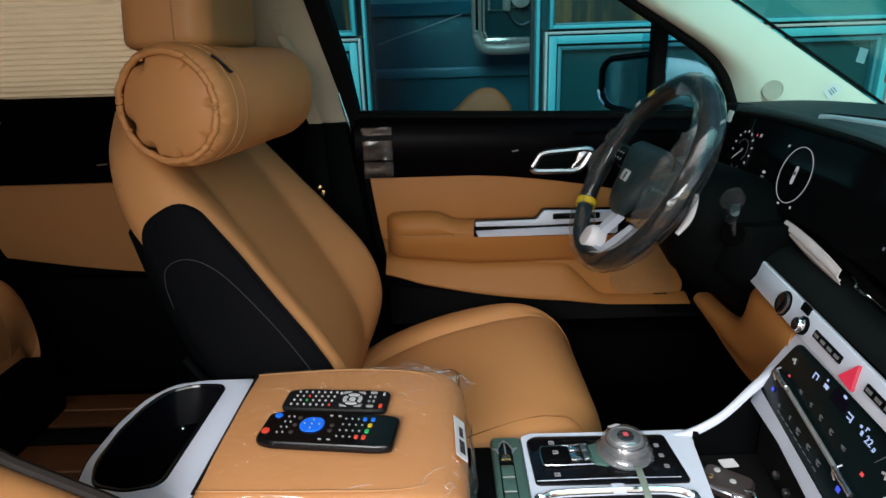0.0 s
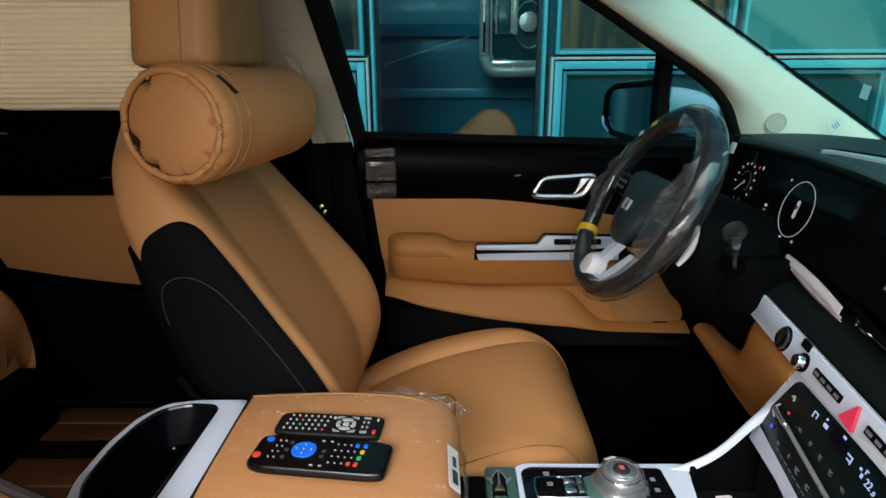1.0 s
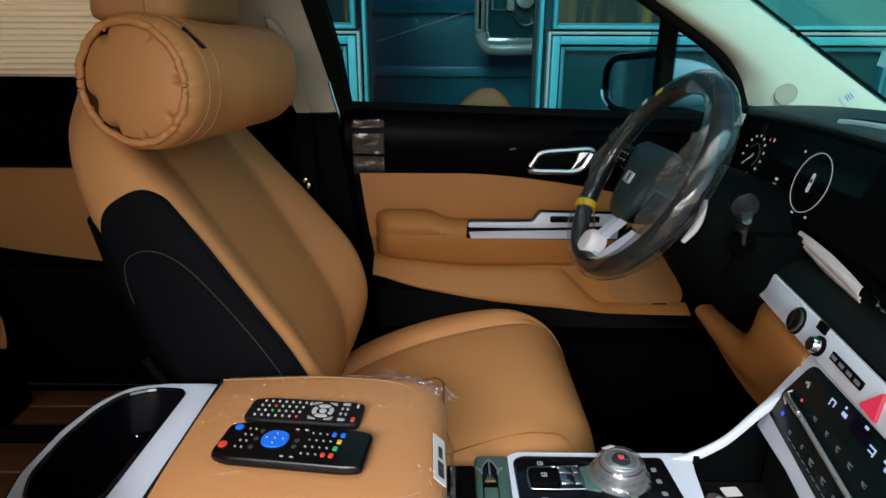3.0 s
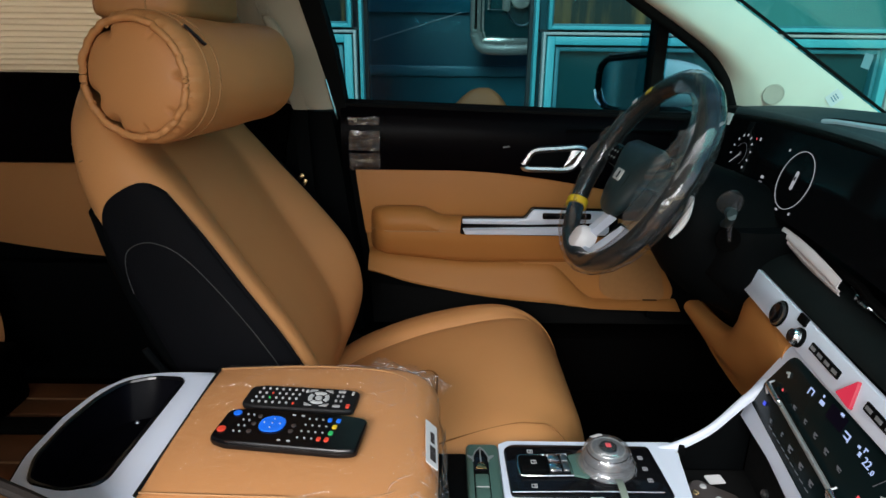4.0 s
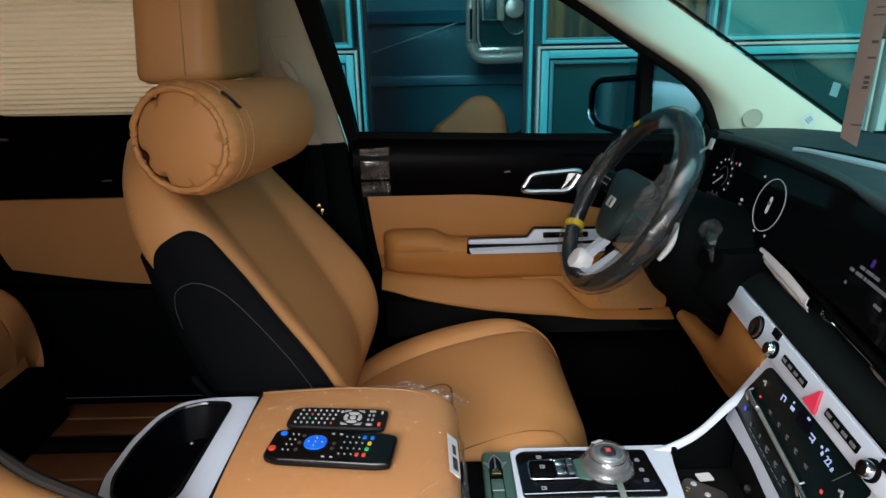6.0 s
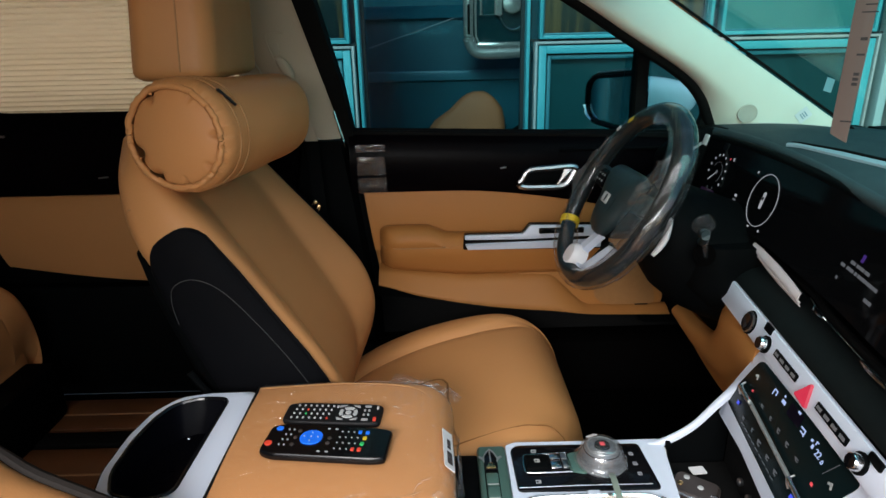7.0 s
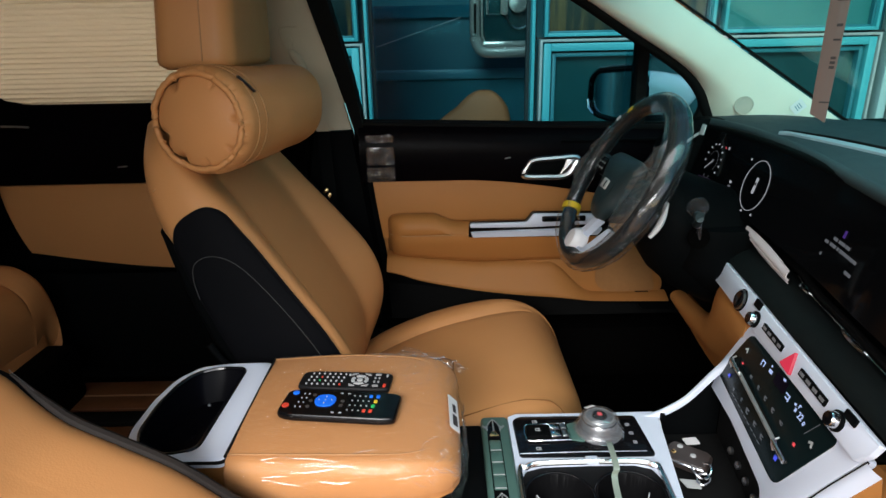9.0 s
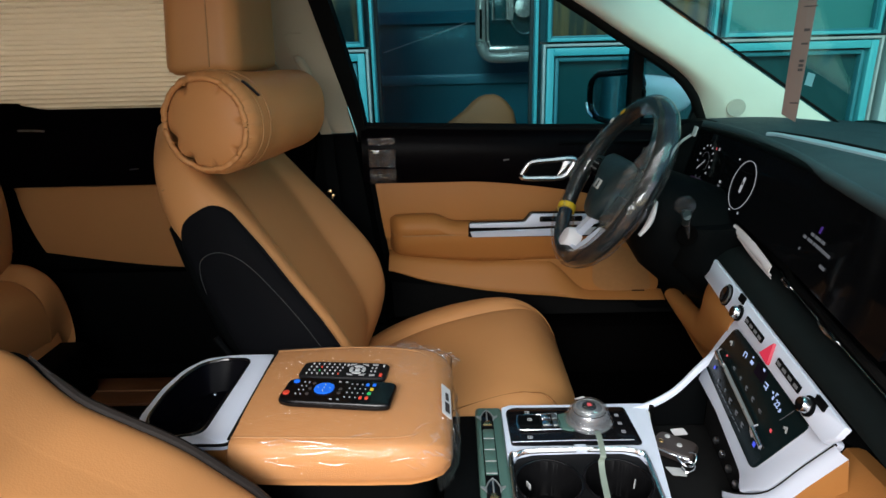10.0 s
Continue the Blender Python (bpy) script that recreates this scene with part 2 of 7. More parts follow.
FILM = film_mat("clear_polythene", 0.014, 1.0, 16.0, 0.020, 0.14, 0.045)
FILM_WHEEL = film_mat("clear_wheel_cover", 0.010, 0.55, 11.0, 0.085, 0.07, 0.014)
FILM_LOOSE = film_mat("clear_loose_film", 0.045, 0.45, 7.0, 0.12, 0.08, 0.014)
FOLD_GLINT = film_mat("clear_fold_glint", 0.20, 0.3, 60.0, 0.30, 0.15)
PANE_CLEAR = glass("pale_clear_glass", (0.86, 0.90, 0.92), 0.003)
SHOP_DARK = mat("dark_blue_shop_wall", (0.020, 0.13, 0.165), 0.7, vary=0.3, scale=1.0)
TAPE = film_mat("clear_tape", 0.010, 0.4, 14.0, 0.045, 0.15)
CAP_FILM = film_mat("clear_cap", 0.03, 0.9, 26.0, 0.13, 0.07, 0.010)
CLIMATE = mat("climate_panel_glass", (0.004, 0.010, 0.011), 0.18, vary=0.2, scale=3, spec=0.07)
BIN_BLACK = mat("bin_black", (0.0025, 0.0025, 0.004), 0.30, vary=0.2, scale=6, spec=0.03)
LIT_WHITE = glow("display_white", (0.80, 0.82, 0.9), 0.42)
LIT_BLUE = glow("display_blue_white", (0.50, 0.62, 1.0), 0.85)
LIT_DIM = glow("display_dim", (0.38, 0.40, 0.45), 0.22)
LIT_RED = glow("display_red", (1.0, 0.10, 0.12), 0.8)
LIT_PURPLE = glow("display_purple", (0.30, 0.08, 0.42), 0.025)
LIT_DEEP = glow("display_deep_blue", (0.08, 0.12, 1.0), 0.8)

sn = PANE_REFLECT.node_tree
smap = sn.nodes.new("ShaderNodeMapping")
smap.inputs["Scale"].default_value = (6.0, 1.0, 0.5)
sn.links.new(sn.nodes["Texture Coordinate"].outputs["Object"], smap.inputs["Vector"])
sn.links.new(smap.outputs[0], sn.nodes["Noise Texture"].inputs["Vector"])


# ---- building helpers ----
def thing(name, at=(0, 0, 0), label="", category="", group="", kind=""):
    e = new(name)
    e.empty_display_size = 0.05
    e.location = at
    return tagged(e, label, category, group, kind)


def part(name, bm, material, parent=None, label="", smooth=40):
    """One mesh object from a bmesh in world places, under a thing or a part."""
    me = bpy.data.meshes.new(name)
    bmesh.ops.recalc_face_normals(bm, faces=bm.faces)
    for f in bm.faces:
        f.smooth = smooth > 0
    for e in bm.edges:
        if len(e.link_faces) == 2 and smooth > 0:
            e.smooth = e.calc_face_angle(0.0) < radians(smooth)
    bm.to_mesh(me)
    bm.free()
    me.materials.append(material)
    ob = new(name, me)
    if parent:
        ob.parent = parent
        if parent.type == "EMPTY":
            ob.matrix_parent_inverse = Matrix.Translation(-parent.location)
    if label:
        ob["label"] = label
    if material.name.startswith("clear_"):
        ob.visible_shadow = False
    return ob


def box(c, size, bevel=0.004, seg=2, m=None):
    bm = bmesh.new()
    bmesh.ops.create_cube(bm, size=1.0)
    for v in bm.verts:
        v.co = Vector((v.co.x * size[0], v.co.y * size[1], v.co.z * size[2]))
    if bevel:
        bmesh.ops.bevel(bm, geom=bm.edges[:], offset=min(bevel, min(size) * 0.48), segments=seg, profile=0.5, affect="EDGES")
    bm.transform(Matrix.Translation(c) @ (m or Matrix()))
    return bm


def join(*bms):
    out = bms[0]
    for b in bms[1:]:
        me = bpy.data.meshes.new("tmp")
        b.to_mesh(me)
        b.free()
        out.from_mesh(me)
        bpy.data.meshes.remove(me)
    return out


def frame_of(x_axis, y_axis, origin):
    """A matrix whose local x and y lie along the given ways."""
    x = Vector(x_axis).normalized()
    z = x.cross(Vector(y_axis)).normalized()
    y = z.cross(x)
    m = Matrix((x, y, z)).transposed().to_4x4()
    m.translation = origin
    return m


def prism(poly, thick, bevel=0.0, m=None, seg=2):
    """A flat outline in local x, y, from z = 0 down to -thick; its rim is bevelled."""
    bm = bmesh.new()
    vs = [bm.verts.new((x, y, 0)) for x, y in poly]
    f = bm.faces.new(vs)
    bm.normal_update()
    if f.normal.z < 0:
        f.normal_flip()
    r = bmesh.ops.extrude_face_region(bm, geom=[f])
    for v in r["geom"]:
        if isinstance(v, bmesh.types.BMVert):
            v.co.z -= thick
    bm.normal_update()
    if bevel:
        es = [e for e in bm.edges if len(e.link_faces) == 2 and abs(e.verts[0].co.z - e.verts[1].co.z) < 1e-6 and e.verts[0].co.z > -thick / 2]
        bmesh.ops.bevel(bm, geom=es, offset=bevel, segments=seg, profile=0.5, affect="EDGES")
    if m:
        bm.transform(m)
    return bm


def rounded(w, h, r, n=5, cx=0.0, cy=0.0):
    """A rectangle's outline with round corners."""
    out = []
    for qx, qy, a0 in ((1, 1, 0), (-1, 1, 90), (-1, -1, 180), (1, -1, 270)):
        for i in range(n + 1):
            a = radians(a0 + 90 * i / n)
            out.append((cx + qx * (w / 2 - r) + r * math.cos(a), cy + qy * (h / 2 - r) + r * math.sin(a)))
    return out


def soft_poly(poly, r=0.01, n=4):
    """An outline with its corners rounded off."""
    out = []
    k = len(poly)
    for i in range(k):
        p, a, b = Vector(poly[i]), Vector(poly[i - 1]), Vector(poly[(i + 1) % k])
        da, db = (a - p), (b - p)
        ra = min(r, da.length * 0.45)
        rb = min(r, db.length * 0.45)
        s, e = p + da.normalized() * ra, p + db.normalized() * rb
        for j in range(n + 1):
            t = j / n
            q = s * (1 - t) ** 2 + p * 2 * t * (1 - t) + e * t * t
            out.append(tuple(q))
    return out


def smooth_path(pts, n=6, closed=False):
    """Catmull-Rom through the points."""
    p = [Vector(q) for q in pts]
    k = len(p)
    out = []
    for i in range(k if closed else k - 1):
        a, b, c, d = (p[(i + j) % k] if closed else p[min(max(i + j, 0), k - 1)] for j in (-1, 0, 1, 2))
        for j in range(n):
            t = j / n
            out.append(0.5 * ((2 * b) + (c - a) * t + (2 * a - 5 * b + 4 * c - d) * t * t + (3 * b - a - 3 * c + d) * t ** 3))
    if not closed:
        out.append(p[-1])
    return out


def tube(path, r, n=8, closed=False, flat=1.0, taper=None):
    """A rod along a path."""
    path = [Vector(q) for q in path]
    bm = bmesh.new()
    rings = []
    k = len(path)
    up = Vector((0, 0, 1))
    for i, p in enumerate(path):
        a, b = (path[i - 1], path[(i + 1) % k]) if closed else (path[max(i - 1, 0)], path[min(i + 1, k - 1)])
        d = (b - a).normalized()
        s = d.cross(up)
        if s.length < 0.05:
            s = d.cross(Vector((0, 1, 0)))
        s.normalize()
        u = s.cross(d)
        rr = r * (taper(i / (k - 1)) if taper else 1)
        rings.append([bm.verts.new(p + s * math.cos(t) * rr + u * math.sin(t) * rr * flat) for t in (2 * math.pi * j / n for j in range(n))])
    for i in range(k if closed else k - 1):
        a, b = rings[i], rings[(i + 1) % k]
        for j in range(n):
            bm.faces.new((a[j], a[(j + 1) % n], b[(j + 1) % n], b[j]))
    if not closed:
        bm.faces.new(rings[0][::-1])
        bm.faces.new(rings[-1])
    return bm


def sheet(f, nu, nv, thick=0.0, way=None):
    """A surface f(u, v), u and v from 0 to 1; with thick, a shell laid back against its normal or along way."""
    bm = bmesh.new()
    g = [[bm.verts.new(f(i / nu, j / nv)) for j in range(nv + 1)] for i in range(nu + 1)]
    fs = [bm.faces.new((g[i][j], g[i + 1][j], g[i + 1][j + 1], g[i][j + 1])) for i in range(nu) for j in range(nv)]
    if thick:
        bm.normal_update()
        off = {v: v.co + (Vector(way).normalized() if way else -v.normal) * thick for row in g for v in row}
        h = [[bm.verts.new(off[v]) for v in row] for row in g]
        for i in range(nu):
            for j in range(nv):
                bm.faces.new((h[i][j], h[i][j + 1], h[i + 1][j + 1], h[i + 1][j]))
        rim = [(i, 0) for i in range(nu)] + [(nu, j) for j in range(nv)] + [(i, nv) for i in range(nu, 0, -1)] + [(0, j) for j in range(nv, 0, -1)]
        for a, b in zip(rim, rim[1:] + rim[:1]):
            bm.faces.new((g[a[0]][a[1]], h[a[0]][a[1]], h[b[0]][b[1]], g[b[0]][b[1]]))
    return bm


def loft(rings, cap=True):
    """A skin through closed rings of equal count."""
    bm = bmesh.new()
    vs = [[bm.verts.new(p) for p in r] for r in rings]
    n = len(rings[0])
    for a, b in zip(vs, vs[1:]):
        for j in range(n):
            bm.faces.new((a[j], a[(j + 1) % n], b[(j + 1) % n], b[j]))
    if cap:
        bm.faces.new(vs[0][::-1])
        bm.faces.new(vs[-1])
    return bm


def lathe(profile, n=24, m=None):
    """A body turned about local z: profile of (radius, height)."""
    bm = bmesh.new()
    rings = []
    for r, h in profile:
        rings.append([bm.verts.new((max(r, 1e-4) * math.cos(2 * math.pi * j / n), max(r, 1e-4) * math.sin(2 * math.pi * j / n), h)) for j in range(n)])
    for a, b in zip(rings, rings[1:]):
        for j in range(n):
            bm.faces.new((a[j], a[(j + 1) % n], b[(j + 1) % n], b[j]))
    bm.faces.new(rings[0][::-1])
    bm.faces.new(rings[-1])
    if m:
        bm.transform(m)
    return bm


def lerp_rows(rows, s):
    """Smooth values between stations; s from 0 to 1."""
    k = len(rows) - 1
    x = min(max(s, 0.0), 1.0) * k
    i = min(int(x), k - 1)
    t = x - i
    a, b, c, d = (rows[min(max(i + j, 0), k)] for j in (-1, 0, 1, 2))
    return [0.5 * (2 * q + (r - p) * t + (2 * p - 5 * q + 4 * r - w) * t * t + (3 * q - p - 3 * r + w) * t ** 3) for p, q, r, w in zip(a, b, c, d)]


def words(text, size, m, material, parent, name="lettering", depth=0.0004):
    cu = bpy.data.curves.new(name, "FONT")
    cu.body, cu.size, cu.extrude, cu.align_x, cu.align_y = text, size, depth, "CENTER", "CENTER"
    tmp = bpy.data.objects.new("tmp", cu)
    scene.collection.objects.link(tmp)
    me = bpy.data.meshes.new_from_object(tmp.evaluated_get(bpy.context.evaluated_depsgraph_get()))
    bpy.data.objects.remove(tmp)
    bpy.data.curves.remove(cu)
    bm = bmesh.new()
    bm.from_mesh(me)
    bpy.data.meshes.remove(me)
    bm.transform(m)
    return part(name, bm, material, parent, smooth=0)


# ---- setting: ground, building across the yard ----
def flat(c, size, material, name, label, kind="structure", bevel=0.0):
    return tagged(part(name, box(c, size, bevel), material, None, smooth=30), label, kind=kind)


flat((0, 0, -0.05), (400, 400, 0.1), CONCRETE, "ground", "grey concrete paving of the yard round the van")

FACE = 3.1  # y of the glazed front across the yard
facade = thing("facade", (0, FACE, 0), "teal-framed glazed shop front with dark panes", "building", kind="structure")
for x0, x1 in ((-7.0, -0.40), (0.48, 7.0)):
    part("wall", box(((x0 + x1) / 2, FACE + 0.30, 1.9), (x1 - x0, 0.3, 3.8), 0.0), SHOP_DARK, facade, "dark wall behind the panes", smooth=0)


def bars(x0, x1, z0, z1, w, y, depth, bevel=0.003):
    """Four bars that frame a rectangle on the front."""
    out = bmesh.new()
    for cx, cz, sx, sz in ((x0 + w / 2, (z0 + z1) / 2, w, z1 - z0), (x1 - w / 2, (z0 + z1) / 2, w, z1 - z0), ((x0 + x1) / 2, z0 + w / 2, x1 - x0 - 2 * w, w), ((x0 + x1) / 2, z1 - w / 2, x1 - x0 - 2 * w, w)):
        out = join(out, box((cx, y, cz), (sx, depth, sz), bevel))
    return out


def glazed(x0, x1, z0, z1):
    """A lower light: pale lip, teal sash, dim bead, dark glass."""
    f = part("window_frame", bars(x0 + 0.020, x1 - 0.020, z0 + 0.020, z1 - 0.020, 0.037, FACE, 0.07), FRAME_ALU, facade)
    part("lip", bars(x0, x1, z0, z1, 0.013, FACE - 0.01, 0.06), PALE_LIP, f, "pale aluminium lip")
    part("gasket", bars(x0 + 0.055, x1 - 0.055, z0 + 0.055, z1 - 0.055, 0.012, FACE + 0.025, 0.03, 0.0), FRAME_DARK, f)
    part("glazing_bead", bars(x0 + 0.066, x1 - 0.066, z0 + 0.066, z1 - 0.066, 0.019, FACE + 0.012, 0.05), FRAME_DIM, f)
    part("pane", box(((x0 + x1) / 2, FACE + 0.03, (z0 + z1) / 2), (x1 - x0 - 0.15, 0.008, z1 - z0 - 0.15), 0), PANE_MINT if x0 > 1.25 else PANE_DARK, f, smooth=0)


def upper_light(x0, x1, z0, z1, material):
    """An upper light: slim teal sash in a dark surround."""
    f = part("window_frame", bars(x0, x1, z0, z1, 0.017, FACE, 0.06), FRAME_ALU, facade)
    part("glazing_bead", bars(x0 + 0.017, x1 - 0.017, z0 + 0.017, z1 - 0.017, 0.010, FACE + 0.015, 0.04), FRAME_DIM, f)
    part("pane", box(((x0 + x1) / 2, FACE + 0.03, (z0 + z1) / 2), (x1 - x0 - 0.03, 0.008, z1 - z0 - 0.03), 0), material, f, smooth=0)


RAIL = 1.318
for x0, x1 in ((-4.2, -2.6), (-2.55, -1.45), (-1.42, -0.393), (0.486, 2.17), (2.29, 3.4), (3.45, 5.0)):
    glazed(x0, x1, 0.12, RAIL)
for x0, x1 in ((-4.2, -2.6), (-2.55, -1.45), (-1.42, -0.413), (0.507, 1.345), (1.388, 2.15), (2.30, 3.4), (3.45, 5.0)):
    upper_light(x0, x1, 1.329, 2.9, PANE_MINT if x0 > 1.25 else PANE_REFLECT)
for x0, x1 in ((-4.2, -0.385), (0.475, 5.0)):
    part("transom", box(((x0 + x1) / 2, FACE + 0.03, 1.3235), (x1 - x0, 0.05, 0.011), 0), FRAME_DARK, facade)
    part("transom", box(((x0 + x1) / 2, FACE - 0.005, 2.97), (x1 - x0, 0.09, 0.02), 0.004), FRAME_ALU, facade)
for x, w in ((-0.372, 0.016), (0.454, 0.018)):
    part("mullion", box((x, FACE + 0.01, 1.6), (w, 0.07, 3.0), 0.004), FRAME_ALU, facade)
    part("mullion_core", box((x, FACE + 0.07, 1.6), (0.05, 0.04, 3.0), 0.003), FRAME_DARK, facade)
part("mullion", box((2.225, FACE - 0.01, 1.6), (0.042, 0.09, 3.0), 0.004), mat("white_post_paint", (0.55, 0.62, 0.62), 0.5, vary=0.06), facade, "white post")
part("door_leaf", box((0.055, FACE + 0.07, 1.55), (0.78, 0.012, 2.9), 0.003), PANE_CLEAR, facade, "wide glass door pane", smooth=0)
# added walls that give the stand-in car a dark ground
part("back_wall", box((0.1, 7.4, 1.9), (5.0, 0.2, 3.8), 0.0), SHOP_DARK, facade, "dark blue backing wall added behind the stand-in car", smooth=0)
for x in (-1.6, 2.0):
    part("side_wall", box((x, 5.4, 1.9), (0.1, 4.2, 3.8), 0.0), SHOP_DARK, facade, smooth=0)

# a dark blue car, solid stand-in for the glass door's reflection, with a chrome-cased lamp frame before it
SHOW = 5.3
standin_car = thing("reflected_car", (0.1, SHOW + 0.8, 0), "dark blue car with a pale belt line, standing in for a reflection", "car")
part("body", loft([[Vector((x, y, z)) for x, y in rounded(sx, sy, 0.25, 5, 0.1, SHOW + 0.85)] for sx, sy, z in ((2.9, 1.55, 0.22), (3.0, 1.66, 0.5), (2.98, 1.64, 0.84), (2.9, 1.60, 1.02))]), CAR_BLUE, standin_car, smooth=60)
part("belt_line", box((0.0, SHOW + 0.03, 1.035), (2.9, 0.03, 0.085), 0.030), BLUE_TRIM, standin_car, "pale blue belt line")
part("cabin", loft([[Vector((x, y, z)) for x, y in rounded(sx, sy, 0.25, 5, 0.05, SHOW + 0.9)] for sx, sy, z in ((2.7, 1.40, 1.0), (2.5, 1.30, 1.28), (2.2, 1.10, 1.52))]), SHOP_DARK, standin_car, "dark glazed cabin", smooth=60)
part("roof", loft([[Vector((x, y, z)) for x, y in rounded(sx, sy, 0.25, 5, 0.05, SHOW + 0.9)] for sx, sy, z in ((2.3, 1.2, 1.50), (2.2, 1.12, 1.58), (1.9, 0.9, 1.61))]), CAR_BLUE, standin_car, smooth=60)
for x in (-0.75, 0.85):
    wh = part("wheel", lathe([(0.31, 0), (0.33, 0.03), (0.33, 0.17), (0.31, 0.2)], 28, frame_of((1, 0, 0), (0, 0, 1), (x, SHOW + 0.22, 0.33))), RUBBER, standin_car)
    part("rim", lathe([(0.22, 0), (0.22, 0.21), (0.05, 0.215), (0, 0.2)], 20, frame_of((1, 0, 0), (0, 0, 1), (x, SHOW + 0.22, 0.33))), SATIN, wh)
part("hook_line", tube([(-0.55, SHOW - 0.02, 1.27), (0.16, SHOW - 0.02, 1.49)], 0.005, 6), PALE_LIP, standin_car, "thin bright slanting line")
# solid tan hump in place of a seat reflected in the glass
standin_seat = thing("reflected_seat", (0.28, SHOW - 0.2, 0), "rounded tan shape before the dark car, standing in for a seat's reflection", "seat")
part("backrest", loft([[Vector((x, y, z)) for x, y in rounded(b - a, 0.16 * k, min(0.06 * k, (b - a) * 0.45), 5, (a + b) / 2, SHOW - 0.2)] for a, b, k, z in ((-0.16, 0.57, 1.3, 0.30), (-0.12, 0.57, 1.2, 0.55), (-0.02, 0.56, 1.1, 0.69), (0.11, 0.54, 1.0, 0.78), (0.19, 0.48, 0.9, 0.86), (0.25, 0.43, 0.7, 0.90), (0.30, 0.39, 0.4, 0.918))]), mat("orange_tan_hide", (0.80, 0.21, 0.075), 0.6, vary=0.15, scale=5), standin_seat, smooth=60)
part("base", box((0.28, SHOW - 0.2, 0.15), (0.5, 0.4, 0.30), 0.03), BLACK, standin_seat)
LF = 5.0
PALE_CHROME = mat("brushed_chrome", (0.95, 0.70, 0.62), 0.25, metal=0.55, vary=0.2, scale=6)
wing = part("wing_mirror", box((0.49, LF + 0.05, 1.68), (0.42, 0.05, 0.92), 0.02), PANE_DARK, standin_car, "tall chrome-cased wing mirror")
part("casing", tube(smooth_path([(0.262, LF, 2.15), (0.262, LF, 1.42), (0.272, LF, 1.31), (0.31, LF, 1.24), (0.39, LF, 1.217), (0.56, LF, 1.217), (0.70, LF, 1.222)], 8), 0.040, 14, flat=1.15), PALE_CHROME, wing, "chrome casing")
part("inner_lip", tube(smooth_path([(0.318, LF - 0.01, 2.15), (0.318, LF - 0.01, 1.42), (0.328, LF - 0.01, 1.33), (0.352, LF - 0.01, 1.285), (0.40, LF - 0.01, 1.272), (0.56, LF - 0.01, 1.270), (0.70, LF - 0.01, 1.275)], 8), 0.009, 8), PALE_CHROME, wing)
part("casing_slot", box((0.262, LF - 0.045, 1.47), (0.020, 0.02, 0.22), 0.008), RUBBER, wing)
part("arm", box((0.50, LF + 0.25, 1.25), (0.06, 0.42, 0.05), 0.015), FRAME_DARK, wing)
part("foot_plate", box((0.50, LF - 0.01, 1.275), (0.36, 0.05, 0.05), 0.018), PALE_CHROME, wing)
part("inner_frame", tube([(0.36, LF - 0.01, 2.1), (0.36, LF - 0.01, 1.50), (0.47, LF - 0.01, 1.50), (0.47, LF - 0.01, 2.1)], 0.010, 8), PALE_CHROME, wing)
part("side_post", box((0.50, LF - 0.015, 1.74), (0.045, 0.03, 0.50), 0.012), PALE_CHROME, wing)
part("lamp_rim", tube([(0.61 + 0.115 * math.cos(a), LF - 0.01, 1.56 + 0.17 * math.sin(a)) for a in (2 * math.pi * k / 32 for k in range(32))], 0.006, 6, True), SATIN, wing)
part("lamp_lens", lathe([(0.075, 0), (0.07, 0.012), (0.03, 0.02), (0, 0.022)], 24, frame_of((1, 0, 0), (0, 0, 1), (0.60, LF - 0.02, 1.58))), PALE_CHROME, wing, "bright round lens")

# ---- the van's shell round the camera ----
YC = 0.645  # middle of the cabin
DOOR = 1.47  # inner face of the driver's door
flat((-0.9, YC, 0.38), (4.0, 1.66, 0.06), CARPET, "floor", "black carpeted cabin floor")
flat((-1.1, YC, 1.64), (2.9, 1.60, 0.04), BEIGE, "ceiling", "beige cloth headliner", bevel=0.01)
# unseen rail, added to keep door light off the upper far side
flat((-0.95, -0.15, 1.565), (2.6, 0.07, 0.17), BEIGE, "roof_rail_shade", "unseen beige roof rail over the open doorway, added to shade the upper cabin", bevel=0.02)
flat((-2.75, YC, 1.0), (0.05, 1.66, 1.3), BEIGE, "wall_rear", "beige trimmed tailgate of the cabin")
# unseen wall, its front end set to limit door light on the rear
flat((-1.79, -0.18, 1.0), (1.92, 0.05, 1.3), BLACK, "wall_near_side", "unseen dark side of the body, ended to shade the rear seats")
# unseen pillar left as a stub so the door light passes over
flat((-0.62, -0.18, 0.62), (0.10, 0.06, 0.50), BLACK, "post_near_side", "unseen black pillar foot, kept low to let the door light past")
flat((0.1, -0.17, 0.39), (1.7, 0.10, 0.09), BLACK, "door_sill", "black plastic sill of the open front doorway", bevel=0.01)
flat((1.10, YC, 0.74), (0.05, 1.66, 0.76), BLACK, "wall_front", "black bulkhead behind the dashboard")
flat((-0.8, DOOR + 0.14, 0.72), (3.9, 0.04, 0.76), BLACK, "wall_far_side", "black inner side of the body behind the linings")


# ---- driver's door ----
def at_y(y, *pts):
    return [(p[0], y, p[1]) for p in pts]


# local frame for door faces: x along the van, y up, outer side away from the cabin
def door_m(y):
    return frame_of((1, 0, 0), (0, 0, 1), (0, y, 0))


door = thing("door_1", (0.2, DOOR, 0.62), "tan and black front door lining with silver trim strips", "door", kind="structure")
part("backing", prism([(-0.205, 0.70), (0.66, 0.60), (0.72, 1.12), (-0.225, 1.135)], 0.03, m=door_m(DOOR + 0.004)), BLACK, door, smooth=30)
# glossy dark upper band, bulging towards the seat
def insert_top(x):
    return 0.989 - 0.228 * max(0.0, x - 0.05) ** 1.6


def sill_line(x):
    return 1.139 - 0.032 * (x + 0.19)


